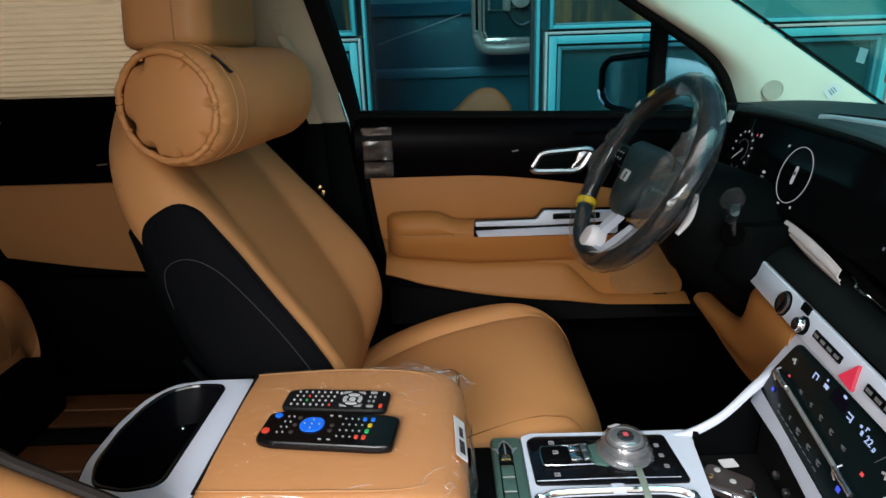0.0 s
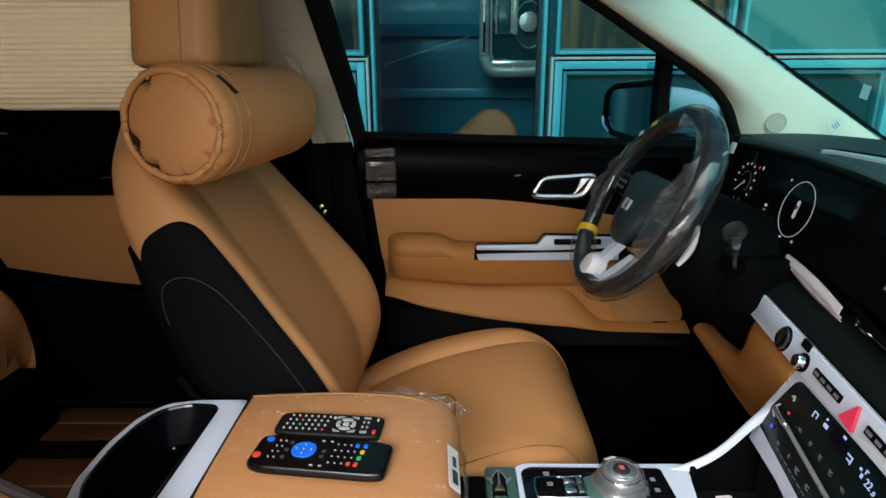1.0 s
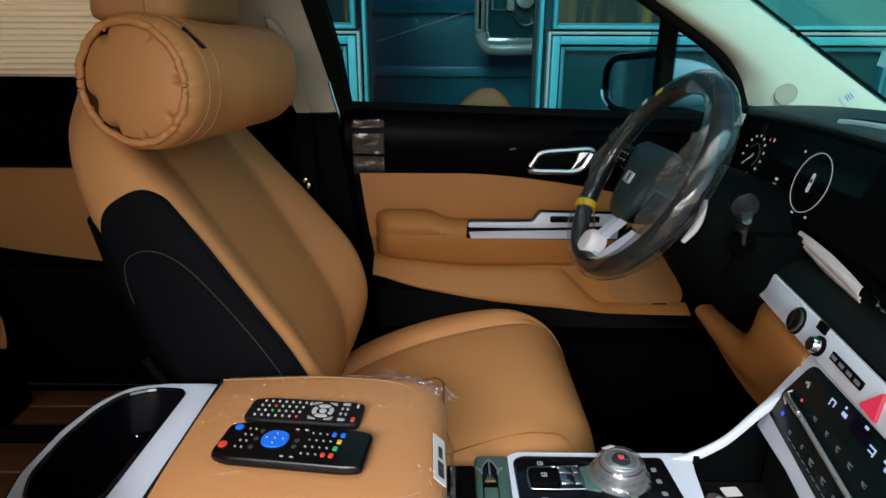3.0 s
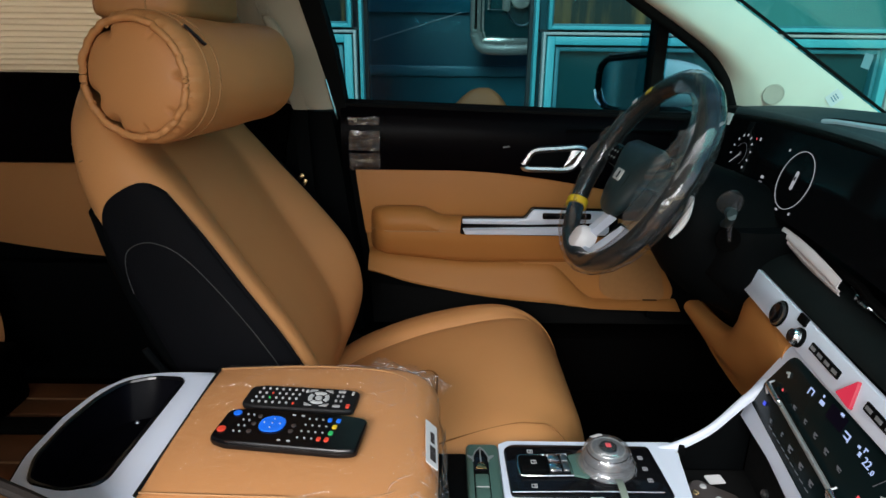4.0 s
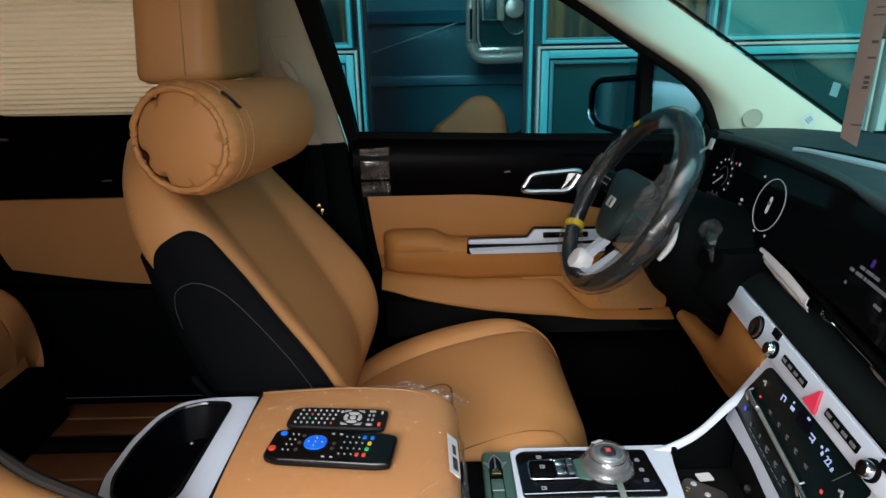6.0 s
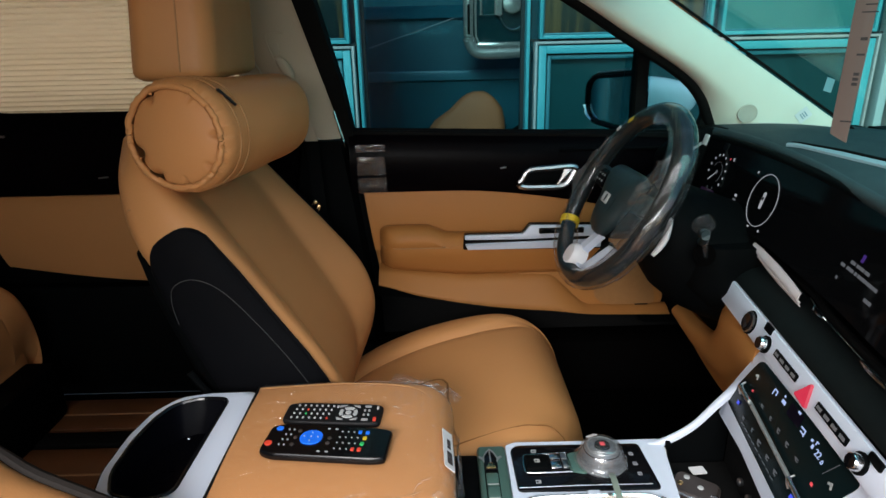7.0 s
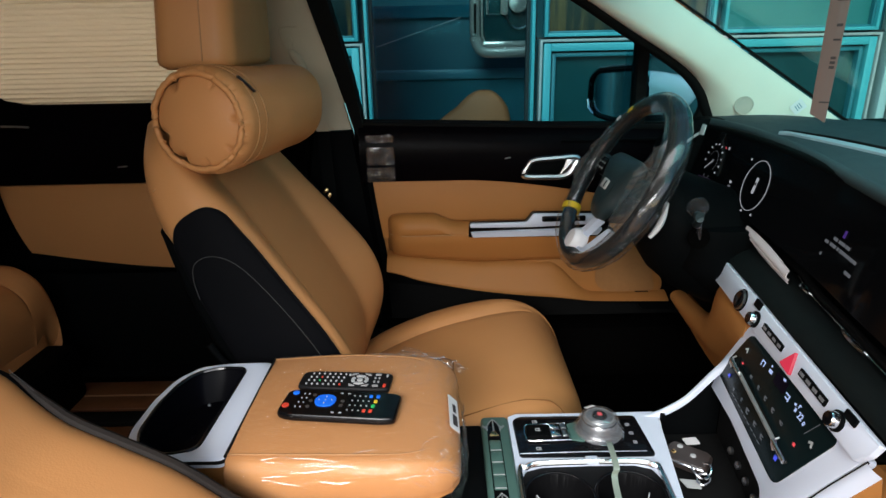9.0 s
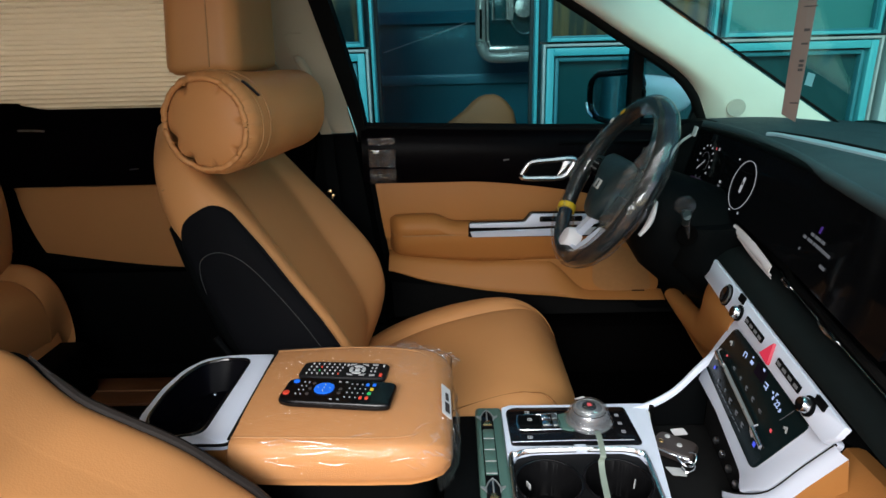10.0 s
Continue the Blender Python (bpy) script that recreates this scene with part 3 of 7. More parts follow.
def upper(u, v):
    x = -0.215 + 0.86 * u
    z0, z1 = insert_top(x) - 0.002, sill_line(x) - 0.006
    y = DOOR - 0.010 - 0.024 * math.sin(math.pi * min(1, 0.06 + v * 0.94)) ** 0.55
    return (x, y, z0 + (z1 - z0) * v)


part("inner_skin", box((0.22, DOOR + 0.05, 0.60), (0.95, 0.03, 0.50), 0.005), RUBBER, door)
part("upper_band", sheet(upper, 40, 14, 0.012, (0, 1, 0)), WINE_BLACK, door, "glossy wine-black upper band")
part("window_ledge", tube([(x, DOOR - 0.006, sill_line(x) - 0.004) for x in (-0.222, 0.0, 0.25, 0.45, 0.64)], 0.007, 10), RUBBER, door)
part("ledge_line", tube([(0.30, DOOR - 0.038, 1.086), (0.48, DOOR - 0.040, 1.087), (0.62, DOOR - 0.035, 1.085)], 0.0035, 6), BLACK, door)


# padded tan insert
def insert(u, v):
    x0 = -0.187 + 0.021 * (1 - v)
    x = x0 + (0.545 - x0) * u
    z0 = 0.835
    z = z0 + (insert_top(x) - z0) * v
    y = DOOR - 0.010 - 0.016 * math.sin(math.pi * (0.25 + 0.72 * v)) ** 0.6
    return (x, y, z)


part("insert", sheet(insert, 36, 14, 0.01, (0, 1, 0)), TAN_DOOR, door, "padded tan leather insert")


# armrest: a body with a soft top roll at its rear end
def arm_ring(x, rear):
    top = 0.884 + 0.022 * rear
    bot = 0.794 - 0.022 * min(1.0, max(0.0, (x + 0.132) / 0.20)) ** 0.7
    ys = [(DOOR, top - 0.016), (DOOR - 0.035, top), (DOOR - 0.062, top + 0.002), (DOOR - 0.080, top - 0.008), (DOOR - 0.0885, top - 0.026), (DOOR - 0.088, 0.863), (DOOR - 0.0845, 0.858), (DOOR - 0.086, 0.853), (DOOR - 0.075, 0.825), (DOOR - 0.061, bot + 0.016), (DOOR - 0.052, bot + 0.002), (DOOR - 0.03, bot - 0.004), (DOOR, bot - 0.004)]
    return [Vector((x, y, z)) for y, z in ys]


rings = []
for i in range(41):
    x = -0.156 + 0.751 * i / 40
    k = 1 - min(1, max(0, (x + 0.035) / 0.06))
    k = k * k * (3 - 2 * k)
    e = min(1, (x + 0.156) / 0.045)
    sq = math.sqrt(max(0.02, 1 - (1 - e) ** 2))
    f = max(0.15, min(1.0, 1 - 0.75 * max(0, (x - 0.33) / 0.25)))
    r = arm_ring(x, k)
    rings.append([Vector((p.x, DOOR - (DOOR - p.y) * sq * f, 0.82 + (p.z - 0.82) * (0.72 + 0.28 * sq))) for p in r])
part("armrest", loft(rings), TAN_DOOR, door, "tan leather door armrest", smooth=50)
part("seam", tube([(-0.150, DOOR - 0.060, 0.858), (-0.11, DOOR - 0.0865, 0.858), (0.03, DOOR - 0.0865, 0.858), (0.30, DOOR - 0.0865, 0.858)], 0.0014, 6), THREAD, door)

# two silver strips with a dark groove, and the switch block
ARM = DOOR - 0.095
part("strip_bed", prism(soft_poly([(0.058, 0.852), (0.062, 0.893), (0.205, 0.894), (0.222, 0.917), (0.42, 0.913), (0.42, 0.848)], 0.006), 0.012, 0.002, door_m(ARM + 0.006)), GLOSS, door, "glossy black bed of the trim strips")
part("trim_strip", prism(soft_poly([(0.063, 0.879), (0.063, 0.890), (0.208, 0.892), (0.225, 0.914), (0.40, 0.910), (0.40, 0.884), (0.22, 0.878)], 0.004), 0.010, 0.003, door_m(ARM)), WHITE_TRIM, door, "satin silver trim strip")
part("trim_strip", prism(soft_poly([(0.070, 0.853), (0.064, 0.868), (0.20, 0.871), (0.40, 0.874), (0.40, 0.853)], 0.003), 0.010, 0.003, door_m(ARM)), WHITE_TRIM, door, "satin silver trim strip")
sw = part("switch_block", prism(rounded(0.11, 0.014, 0.003, 3, 0.300, 0.900), 0.006, 0.001, door_m(ARM - 0.004)), GLOSS, door)
for i in range(3):
    part("switch", box((0.262 + 0.032 * i, ARM - 0.011, 0.900), (0.022, 0.006, 0.008), 0.002), BLACK, sw)

# lower tan pocket and loudspeaker
POCKET = [(0.758,), (0.728,), (0.707,), (0.690,), (0.678,), (0.670,), (0.665,), (0.662,), (0.660,)]


def pocket(u, v):
    x = -0.155 + 0.745 * u
    zb = lerp_rows(POCKET, u)[0] + 0.003
    zt = 0.796 - 0.024 * min(1.0, u / 0.3)
    if x > 0.27:
        k = min(1, (x - 0.27) / 0.125)
        zt -= 0.092 * k * k * (3 - 2 * k)
    z = zb + (zt - zb) * v
    y = DOOR - 0.056 - 0.046 * (1 - v) ** 0.85 + 0.030 * max(0.0, 0.10 - v) / 0.10 + 0.008 * max(0.0, v - 0.9) / 0.1
    return (x, y, z)


part("map_pocket", sheet(pocket, 60, 12, 0.035, (0, 1, 0)), TAN_HARD, door, "tan moulded map pocket", smooth=50)
part("speaker_panel", prism(soft_poly([(0.20, 0.80), (0.20, 0.70), (0.40, 0.662), (0.575, 0.662), (0.588, 0.70), (0.53, 0.80), (0.42, 0.84), (0.30, 0.84)], 0.02), 0.03, 0.006, door_m(DOOR - 0.052)), TAN_HARD, door, "tan loudspeaker cover")
part("speaker_mesh", prism(soft_poly([(0.40, 0.700), (0.435, 0.678), (0.565, 0.678), (0.535, 0.79), (0.44, 0.815), (0.40, 0.78)], 0.025), 0.004, 0.001, door_m(DOOR - 0.0575)), mat("tan_speaker_mesh", (0.36, 0.17, 0.055), 0.7, vary=0.15, scale=80, bump=0.9, bump_scale=1400), door)
part("badge", box((0.525, DOOR - 0.063, 0.681), (0.035, 0.003, 0.003), 0.001), BLACK, door, "small dark badge")
part("panel_base", prism([(-0.187, 0.984), (-0.156, 0.756), (0.10, 0.70), (0.45, 0.67), (0.50, 0.93), (0.05, 0.984)], 0.008, 0.002, door_m(DOOR - 0.012)), TAN_HARD, door, "tan lining behind the armrest")
# inner door release in its bright bezel
han = part("handle_cup", prism(soft_poly([(0.196, 1.012), (0.224, 1.045), (0.345, 1.052), (0.338, 1.020), (0.312, 0.990), (0.205, 0.992)], 0.012), 0.006, 0.001, door_m(DOOR - 0.036)), BLACK, door, "black release recess")
part("bezel", tube(smooth_path(at_y(DOOR - 0.044, (0.205, 1.000), (0.212, 1.022), (0.228, 1.039), (0.28, 1.044), (0.337, 1.046), (0.331, 1.022), (0.310, 0.999), (0.26, 0.997)), 5, True), 0.0075, 8, True), SATIN, han, "satin metal bezel")
part("release", prism(soft_poly([(0.311, 1.042), (0.338, 1.047), (0.330, 1.020), (0.309, 0.997), (0.290, 0.998), (0.303, 1.018)], 0.003), 0.008, 0.002, door_m(DOOR - 0.047)), SATIN, han, "satin metal release lever")
part("ledge_line", tube([(0.17, DOOR - 0.036, 1.047), (0.155, DOOR - 0.036, 1.045)], 0.002, 6), SATIN, door)
# protective tape left on the rear end of the lining
for z, h in ((1.102, 0.018), (1.058, 0.045), (1.010, 0.040)):
    part("tape", sheet(lambda u, v, z=z, h=h: (-0.196 + 0.07 * u, DOOR - 0.042 - 0.003 * noise.noise((u * 6, v * 5, z * 30)), z - h / 2 + h * v), 12, 6, 0.0006, (0, 1, 0)), TAPE, door, "clear protective tape")

# ---- window in the driver's door, quarter light, frames ----
def lean(z):
    """The side glass leans inward as it rises."""
    d = z - 1.125
    return DOOR + 0.015 - 0.05 * d - 0.28 * d * d


win = thing("window_1", (0.1, DOOR, 1.13), "teal-tinted front side window", "window", kind="structure")
pane = part("pane", sheet(lambda u, v: (-0.34 + 0.86 * u, lean(1.11 + 0.46 * v), 1.11 + 0.46 * v), 2, 10, 0.004, (0, 1, 0)), TEAL_GLASS, win)
quarter = part("pane", sheet(lambda u, v: (0.46 + 0.22 * u, lean(1.10 + 0.20 * v), 1.10 + 0.20 * v), 2, 2, 0.004, (0, 1, 0)), glass("pale_teal_glass", (0.62, 0.86, 0.90), 0.04), win)
quarter.location.y = 0.012
part("window_post", loft([[Vector((x, lean(z) + dy, z)) for x, dy in ((x0, -0.02), (x0 + 0.026, -0.02), (x0 + 0.026, 0.03), (x0, 0.03))] for x0, z in ((0.488, 1.10), (0.484, 1.2), (0.478, 1.36))]), RUBBER, win, "black window post", smooth=30)
part("rear_frame", loft([[Vector((x, lean(z) + dy, z)) for x, dy in ((x0, -0.03), (x0 + w, -0.03), (x0 + w, 0.03), (x0, 0.03))] for x0, w, z in ((-0.222, 0.022, 1.11), (-0.262, 0.040, 1.25), (-0.345, 0.052, 1.56))]), RUBBER, win, "black rear window frame", smooth=30)
part("seal", tube([(-0.224, lean(1.12) - 0.032, 1.10), (-0.246, lean(1.19) - 0.032, 1.19)], 0.0028, 6), CHROME, win, "bright seal edge")
part("bottom_seal", tube([(x, DOOR + 0.006, sill_line(x) - 0.001) for x in (-0.26, 0.0, 0.25, 0.5, 0.62)], 0.008, 8), RUBBER, win)


# ---- windscreen pillar ----
PIL_LOW = [(0.655, 1.385, 1.135), (0.640, 1.378, 1.165), (0.612, 1.37, 1.215), (0.555, 1.36, 1.268), (0.42, 1.345, 1.35), (0.285, 1.33, 1.432), (0.05, 1.30, 1.56), (-0.02, 1.29, 1.60)]
PIL_UP = [(x, 1.3123 - 0.1233 * (x - 0.9295), 1.1313 - 0.6786 * (x - 0.9295)) for x in (0.985, 0.90, 0.80, 0.70, 0.60, 0.49, 0.25, 0.15)]


def pillar(u, v):
    a = Vector(lerp_rows(PIL_LOW, u))
    b = Vector(lerp_rows(PIL_UP, u))
    p = a.lerp(b, v)
    out = Vector((-0.35, -0.75, -0.15)).normalized()
    k = min(1.0, v / 0.34)
    return p + out * (0.030 * math.sin(math.pi * 0.5 * k) ** 0.8 - 0.022 * v * v)


pil = thing("pillar_front", (0.8, 1.33, 1.13), "beige windscreen pillar trim with a round tweeter grille", "pillar trim", kind="structure")
part("cover", sheet(pillar, 60, 16, 0.006, (0.35, 0.75, 0.15)), BEIGE, pil)


def pillar_near(place):
    return min(((i / 120, j / 60) for i in range(60) for j in range(1, 60)), key=lambda q: (pillar(*q) - Vector(place)).length)


tu, tv = pillar_near((0.697, 1.335, 1.178))
p0 = pillar(tu, tv)
nrm = (pillar(tu + 0.01, tv) - p0).cross(pillar(tu, tv + 0.02) - p0).normalized()
if nrm.y > 0:
    nrm = -nrm
uu = (pillar(tu + 0.03, tv) - p0).normalized()
TW = frame_of(uu, nrm.cross(uu), p0 + nrm * 0.001)
part("tweeter_grille", lathe([(0.020, -0.006), (0.0215, 0.0), (0.0207, 0.002), (0.0187, 0.0024), (0.0182, 0.0012), (0.0, 0.0016)], 36, TW), BEIGE_GRILLE, pil, "beige tweeter mesh")
part("glass_edge", tube([Vector(p) + Vector((0.003, -0.004, 0.004)) for p in smooth_path(PIL_UP, 5)], 0.0032, 8), RUBBER, pil, "black ceramic edge of the windscreen")
part("window_seal", tube([Vector(p) + Vector((-0.002, 0.016, 0.0)) for p in smooth_path([(0.64, 1.40, 1.125)] + PIL_LOW, 5)], 0.016, 10), RUBBER, pil, "black rubber window surround")
part("corner_filler", prism(soft_poly([(0.60, 1.10), (0.70, 1.10), (0.66, 1.17), (0.60, 1.235), (0.625, 1.17)], 0.012), 0.02, m=door_m(1.395)), RUBBER, pil, "black plastic corner filler")

shield = thing("windscreen", (0.95, YC, 1.12), "green-tinted windscreen", "window", kind="structure")
sp = part("pane", sheet(lambda u, v: Vector((1.06 + 0.04 * math.sin(math.pi * u), 1.44 - 1.50 * u, 1.08)).lerp(Vector((0.20 + 0.06 * math.sin(math.pi * u), 1.42 - 1.36 * u, 1.64)), v), 16, 4, 0.005, (0.5, 0, 0.86)), SHIELD_GLASS, shield)
part("sticker", sheet(lambda u, v: Vector((0.7765, 1.185, 1.247)) + Vector((0.016, 0.0, -0.005)) * (u - 0.5) + Vector((0.004, 0.0, 0.025)) * (v - 0.5), 2, 2, 0.0006, (0.5, 0.5, 0.3)), mat("pale_blue_sticker", (0.16, 0.32, 0.36), 0.5), shield, "small pale blue sticker on the glass")

# small printed sticker on the pillar
su, sv = pillar_near((0.812, 1.32, 1.1735))
stp = pillar(su, sv)
sn = (pillar(su + 0.01, sv) - stp).cross(pillar(su, sv + 0.02) - stp).normalized()
if sn.y > 0:
    sn = -sn
sm = frame_of(uu, sn.cross(uu), stp + sn * 0.002)
stk = tagged(part("sticker", prism(rounded(0.026, 0.030, 0.003), 0.0006, m=sm), STICKER, None, smooth=0), "small white printed sticker on the pillar trim", "sticker")
for i in range(3):
    part("print", box((0, 0, 0), (0.013, 0.0022, 0.0006), 0, m=sm @ pose(0, 0.005 - 0.005 * i, 0.0006)), PALE_INK, stk, smooth=0)

# ---- belt pillar ----
bp = thing("pillar_middle", (-0.3, DOOR, 0.7), "beige upper and black lower door pillar trim", "pillar trim", kind="structure")


def bpil(u, v):
    z = 1.125 + 0.48 * u
    x0 = -0.305 - 0.30 * u ** 0.6
    x1 = -0.226 - 0.12 * u
    s = v
    return Vector((x0 + (x1 - x0) * s, lean(z) - 0.02 - 0.030 * math.sin(math.pi * (0.1 + 0.85 * s)) ** 0.7, z))


part("upper_cover", sheet(bpil, 30, 12, 0.03, (0, 1, 0)), BEIGE_SHADED, bp, "beige pillar cover, toned darker for its shade")
part("seam", tube([bpil(i / 20, 0.30) + Vector((0, -0.001, 0)) for i in range(21)], 0.0015, 6), BEIGE_GRILLE, bp)
part("lower_cover", loft([[Vector((x, y, z)) for x, y in ((x0, DOOR + 0.03), (x0 + 0.02, DOOR - 0.03), (x1 - 0.02, DOOR - 0.03), (x1, DOOR + 0.03))] for x0, x1, z in ((-0.42, -0.155, 0.42), (-0.40, -0.165, 0.72), (-0.37, -0.195, 0.98), (-0.345, -0.215, 1.12))]), BLACK, bp, "black lower pillar cover")
part("pillar_core", box((-0.355, DOOR + 0.035, 1.22), (0.14, 0.02, 0.36), 0.004), BLACK, bp, "black core behind the pillar covers")
part("side_sill", box((0.25, DOOR - 0.02, 0.50), (1.7, 0.10, 0.16), 0.02), CARPET, bp)

part("guide_recess", tube(smooth_path([(-0.335, 1.402, 1.37), (-0.359, 1.402, 1.37), (-0.376, 1.402, 1.367), (-0.378, 1.402, 1.358), (-0.373, 1.402, 1.339), (-0.367, 1.402, 1.323), (-0.362, 1.402, 1.309)], 4), 0.0016, 6), BEIGE_SHADED, bp, "edge of the belt guide recess")

belt = thing("seat_belt", (-0.40, 1.43, 1.36), "beige seat belt with a bright tongue on the pillar", "seat belt")
part("guide_cover", prism(soft_poly([(-0.395, 1.44), (-0.366, 1.44), (-0.352, 1.36), (-0.352, 1.322), (-0.372, 1.322), (-0.384, 1.345)], 0.008), 0.010, 0.003, frame_of((1, 0, 0), (0, 0, 1), (0, 1.412, 0))), BEIGE_SHADED, belt, "beige belt guide cover")
part("guide", loft([[Vector((-0.338 + 0.55 * (1.297 - z) + x, 1.388 + y, z)) for x, y in rounded(w, d, min(w, d) * 0.45, 5)] for z, w, d in ((1.272, 0.008, 0.008), (1.275, 0.018, 0.016), (1.284, 0.025, 0.022), (1.298, 0.028, 0.024), (1.309, 0.025, 0.022), (1.317, 0.017, 0.014), (1.319, 0.007, 0.006))]), BEIGE_SHADED, belt, "beige belt guide in the shaded pillar tone", smooth=60)
part("webbing", sheet(lambda u, v: Vector((-0.350, 1.395, 1.29)).lerp(Vector((-0.292, 1.385, 1.13)), u) + Vector((0.030 * (v - 0.5), 0, 0)), 12, 2, 0.0015, (0, 1, 0)), BEIGE_SHADED, belt, "beige belt webbing")
# lower run of the beige webbing, its shade put in as black
part("lower_webbing", sheet(lambda u, v: Vector((-0.292, 1.385, 1.129)).lerp(Vector((-0.27, 1.36, 0.60)), u) + Vector((0.030 * (v - 0.5), 0, 0)), 12, 2, 0.0015, (0, 1, 0)), BLACK, belt, "beige belt webbing, coloured black for the pillar's shade")
part("tongue", join(box((-0.286, 1.343, 0.972), (0.010, 0.006, 0.034), 0.003, 2, pose(0, 0, 0, 0, 24, 0)), box((-0.292, 1.343, 0.990), (0.022, 0.006, 0.010), 0.003, 2, pose(0, 0, 0, 0, -40, 0))), GOLD, belt, "bright brass-toned belt tongue")

# ---- sliding door behind the driver ----
sd = thing("door_2", (-0.9, 1.5, 0.6), "black and tan sliding door lining", "door", kind="structure")
part("backing", box((-1.25, 1.56, 0.80), (1.75, 0.04, 0.80), 0.01), BLACK, sd, smooth=30)


def sd_upper(u, v):
    x = -2.05 + 1.68 * u
    z = 0.985 + 0.215 * v - 0.008 * u
    if x < -1.08:
        k = min(1, (-1.08 - x) / 0.10)
        z += 0.022 * v * k * k * (3 - 2 * k)
    return (x, 1.515 - 0.028 * math.sin(math.pi * v) ** 0.6 + 0.01 * v, z)


part("upper_band", sheet(sd_upper, 60, 12, 0.02, (0, 1, 0)), WINE_BLACK, sd, "dark glossy upper band")
# short satin strips put on the gloss band in place of highlights
part("highlight_strip", tube([(-1.14, 1.482, 1.146), (-1.10, 1.482, 1.145), (-1.07, 1.482, 1.143)], 0.003, 6), SATIN, sd)
part("highlight_strip", tube([(-0.86, 1.483, 1.034), (-0.835, 1.483, 1.036)], 0.002, 6), SATIN, sd)


def sd_tan(x0, x1):
    def f(u, v):
        x = x0 + (x1 - x0) * u
        lowx = x + 0.05 * (1 - v) * (1 - u)
        zb = 0.795 - 0.055 * math.sin(math.pi * 0.5 * min(1, max(0, (x + 1.2) / 0.55)))
        zt = 0.985
        y = 1.505 - 0.018 * math.sin(math.pi * min(1, 0.05 + v)) ** 0.5
        if v > 0.93:
            y -= 0.006
        return (lowx, y, zb + (zt - zb) * v)
    return f


part("insert", sheet(sd_tan(-1.205, -0.55), 40, 14, 0.012, (0, 1, 0)), TAN, sd, "tan leather insert")
part("insert", sheet(sd_tan(-2.0, -1.26), 30, 14, 0.012, (0, 1, 0)), TAN, sd, "tan leather insert")
part("lower_panel", box((-1.2, 1.52, 0.58), (1.6, 0.04, 0.30), 0.01), BLACK, sd)
tagged(part("window_2", sheet(lambda u, v: (-2.05 + 1.6 * u, 1.56 - 0.2 * 0.4 * v, 1.19 + 0.42 * v), 2, 2, 0.004, (0, 1, 0)), PANE_CLEAR), "clear window of the sliding door", kind="structure")


# pleated blind drawn down inside the sliding door's window
def pleats(u, v):
    z = 1.178 + 0.43 * v
    ph = (z / 0.0125) % 1.0
    d = 0.0060 * (abs(ph - 0.5) * 2) ** 3
    sag = 0.0012 * noise.noise((u * 9, int(z / 0.0125) * 1.7, 0))
    return (-2.0 + 1.58 * u, 1.530 - 0.10 * v + d, z + sag)


blind = thing("pleated_blind", (-1.2, 1.52, 1.18), "cream pleated blind drawn down over the window", "blind")
part("pleats", sheet(pleats, 24, 34 * 8, 0.0008, (0, 1, 0)), BLIND, blind, "cream pleated cloth", smooth=25)
part("bottom_rail", box((-1.21, 1.528, 1.180), (1.57, 0.014, 0.012), 0.004), BEIGE, blind, "slim beige bottom rail")
part("head_rail", box((-1.21, 1.432, 1.612), (1.57, 0.022, 0.024), 0.005), BEIGE, blind, "slim beige head rail")


# ---- seats ----
YS = 1.07  # middle of the driver's seat
# front edge of the side bolster (x, z), back (x, z), half width, depth of the middle
BACK = [(-0.185, 0.60, -0.300, 0.58, 0.225, 0.80), (-0.155, 0.70, -0.335, 0.67, 0.242, 0.79), (-0.157, 0.775, -0.365, 0.745, 0.250, 0.78),
        (-0.196, 0.860, -0.400, 0.815, 0.252, 0.78), (-0.255, 0.950, -0.424, 0.888, 0.252, 0.79), (-0.313, 1.035, -0.451, 0.970, 0.248, 0.80),
        (-0.364, 1.098, -0.468, 1.036, 0.240, 0.83), (-0.414, 1.150, -0.488, 1.09, 0.222, 0.89), (-0.455, 1.196, -0.500, 1.15, 0.190, 0.97), (-0.487, 1.225, -0.512, 1.205, 0.12, 1.0)]
# the far bolster swells at its middle and draws in at its foot
FAR_SWELL = [(-0.022,), (-0.012,), (0.0,), (0.014,), (0.006,), (-0.008,), (-0.008,), (0.0,), (0.0,), (0.0,)]


# the passenger's backrest is laid further back
BACK_P = [(*r[:5], 0.95) for r in ((-0.175, 0.60, -0.300, 0.56, 0.225, 0.74), (-0.165, 0.68, -0.325, 0.62, 0.240, 0.72), (-0.172, 0.755, -0.34, 0.68, 0.248, 0.70), (-0.210, 0.820, -0.36, 0.73, 0.250, 0.70), (-0.252, 0.860, -0.39, 0.77, 0.250, 0.72),
          (-0.300, 0.900, -0.42, 0.80, 0.250, 0.76), (-0.356, 0.933, -0.46, 0.83, 0.250, 0.80), (-0.404, 0.961, -0.50, 0.86, 0.250, 0.82), (-0.432, 0.992, -0.53, 0.89, 0.248, 0.84), (-0.452, 1.024, -0.56, 0.92, 0.244, 0.86),
          (-0.478, 1.042, -0.59, 0.95, 0.238, 0.88), (-0.525, 1.046, -0.62, 0.97, 0.225, 0.92), (-0.58, 1.050, -0.65, 0.99, 0.19, 0.98), (-0.63, 1.045, -0.67, 1.01, 0.12, 1.0))]
rows_now = [BACK]


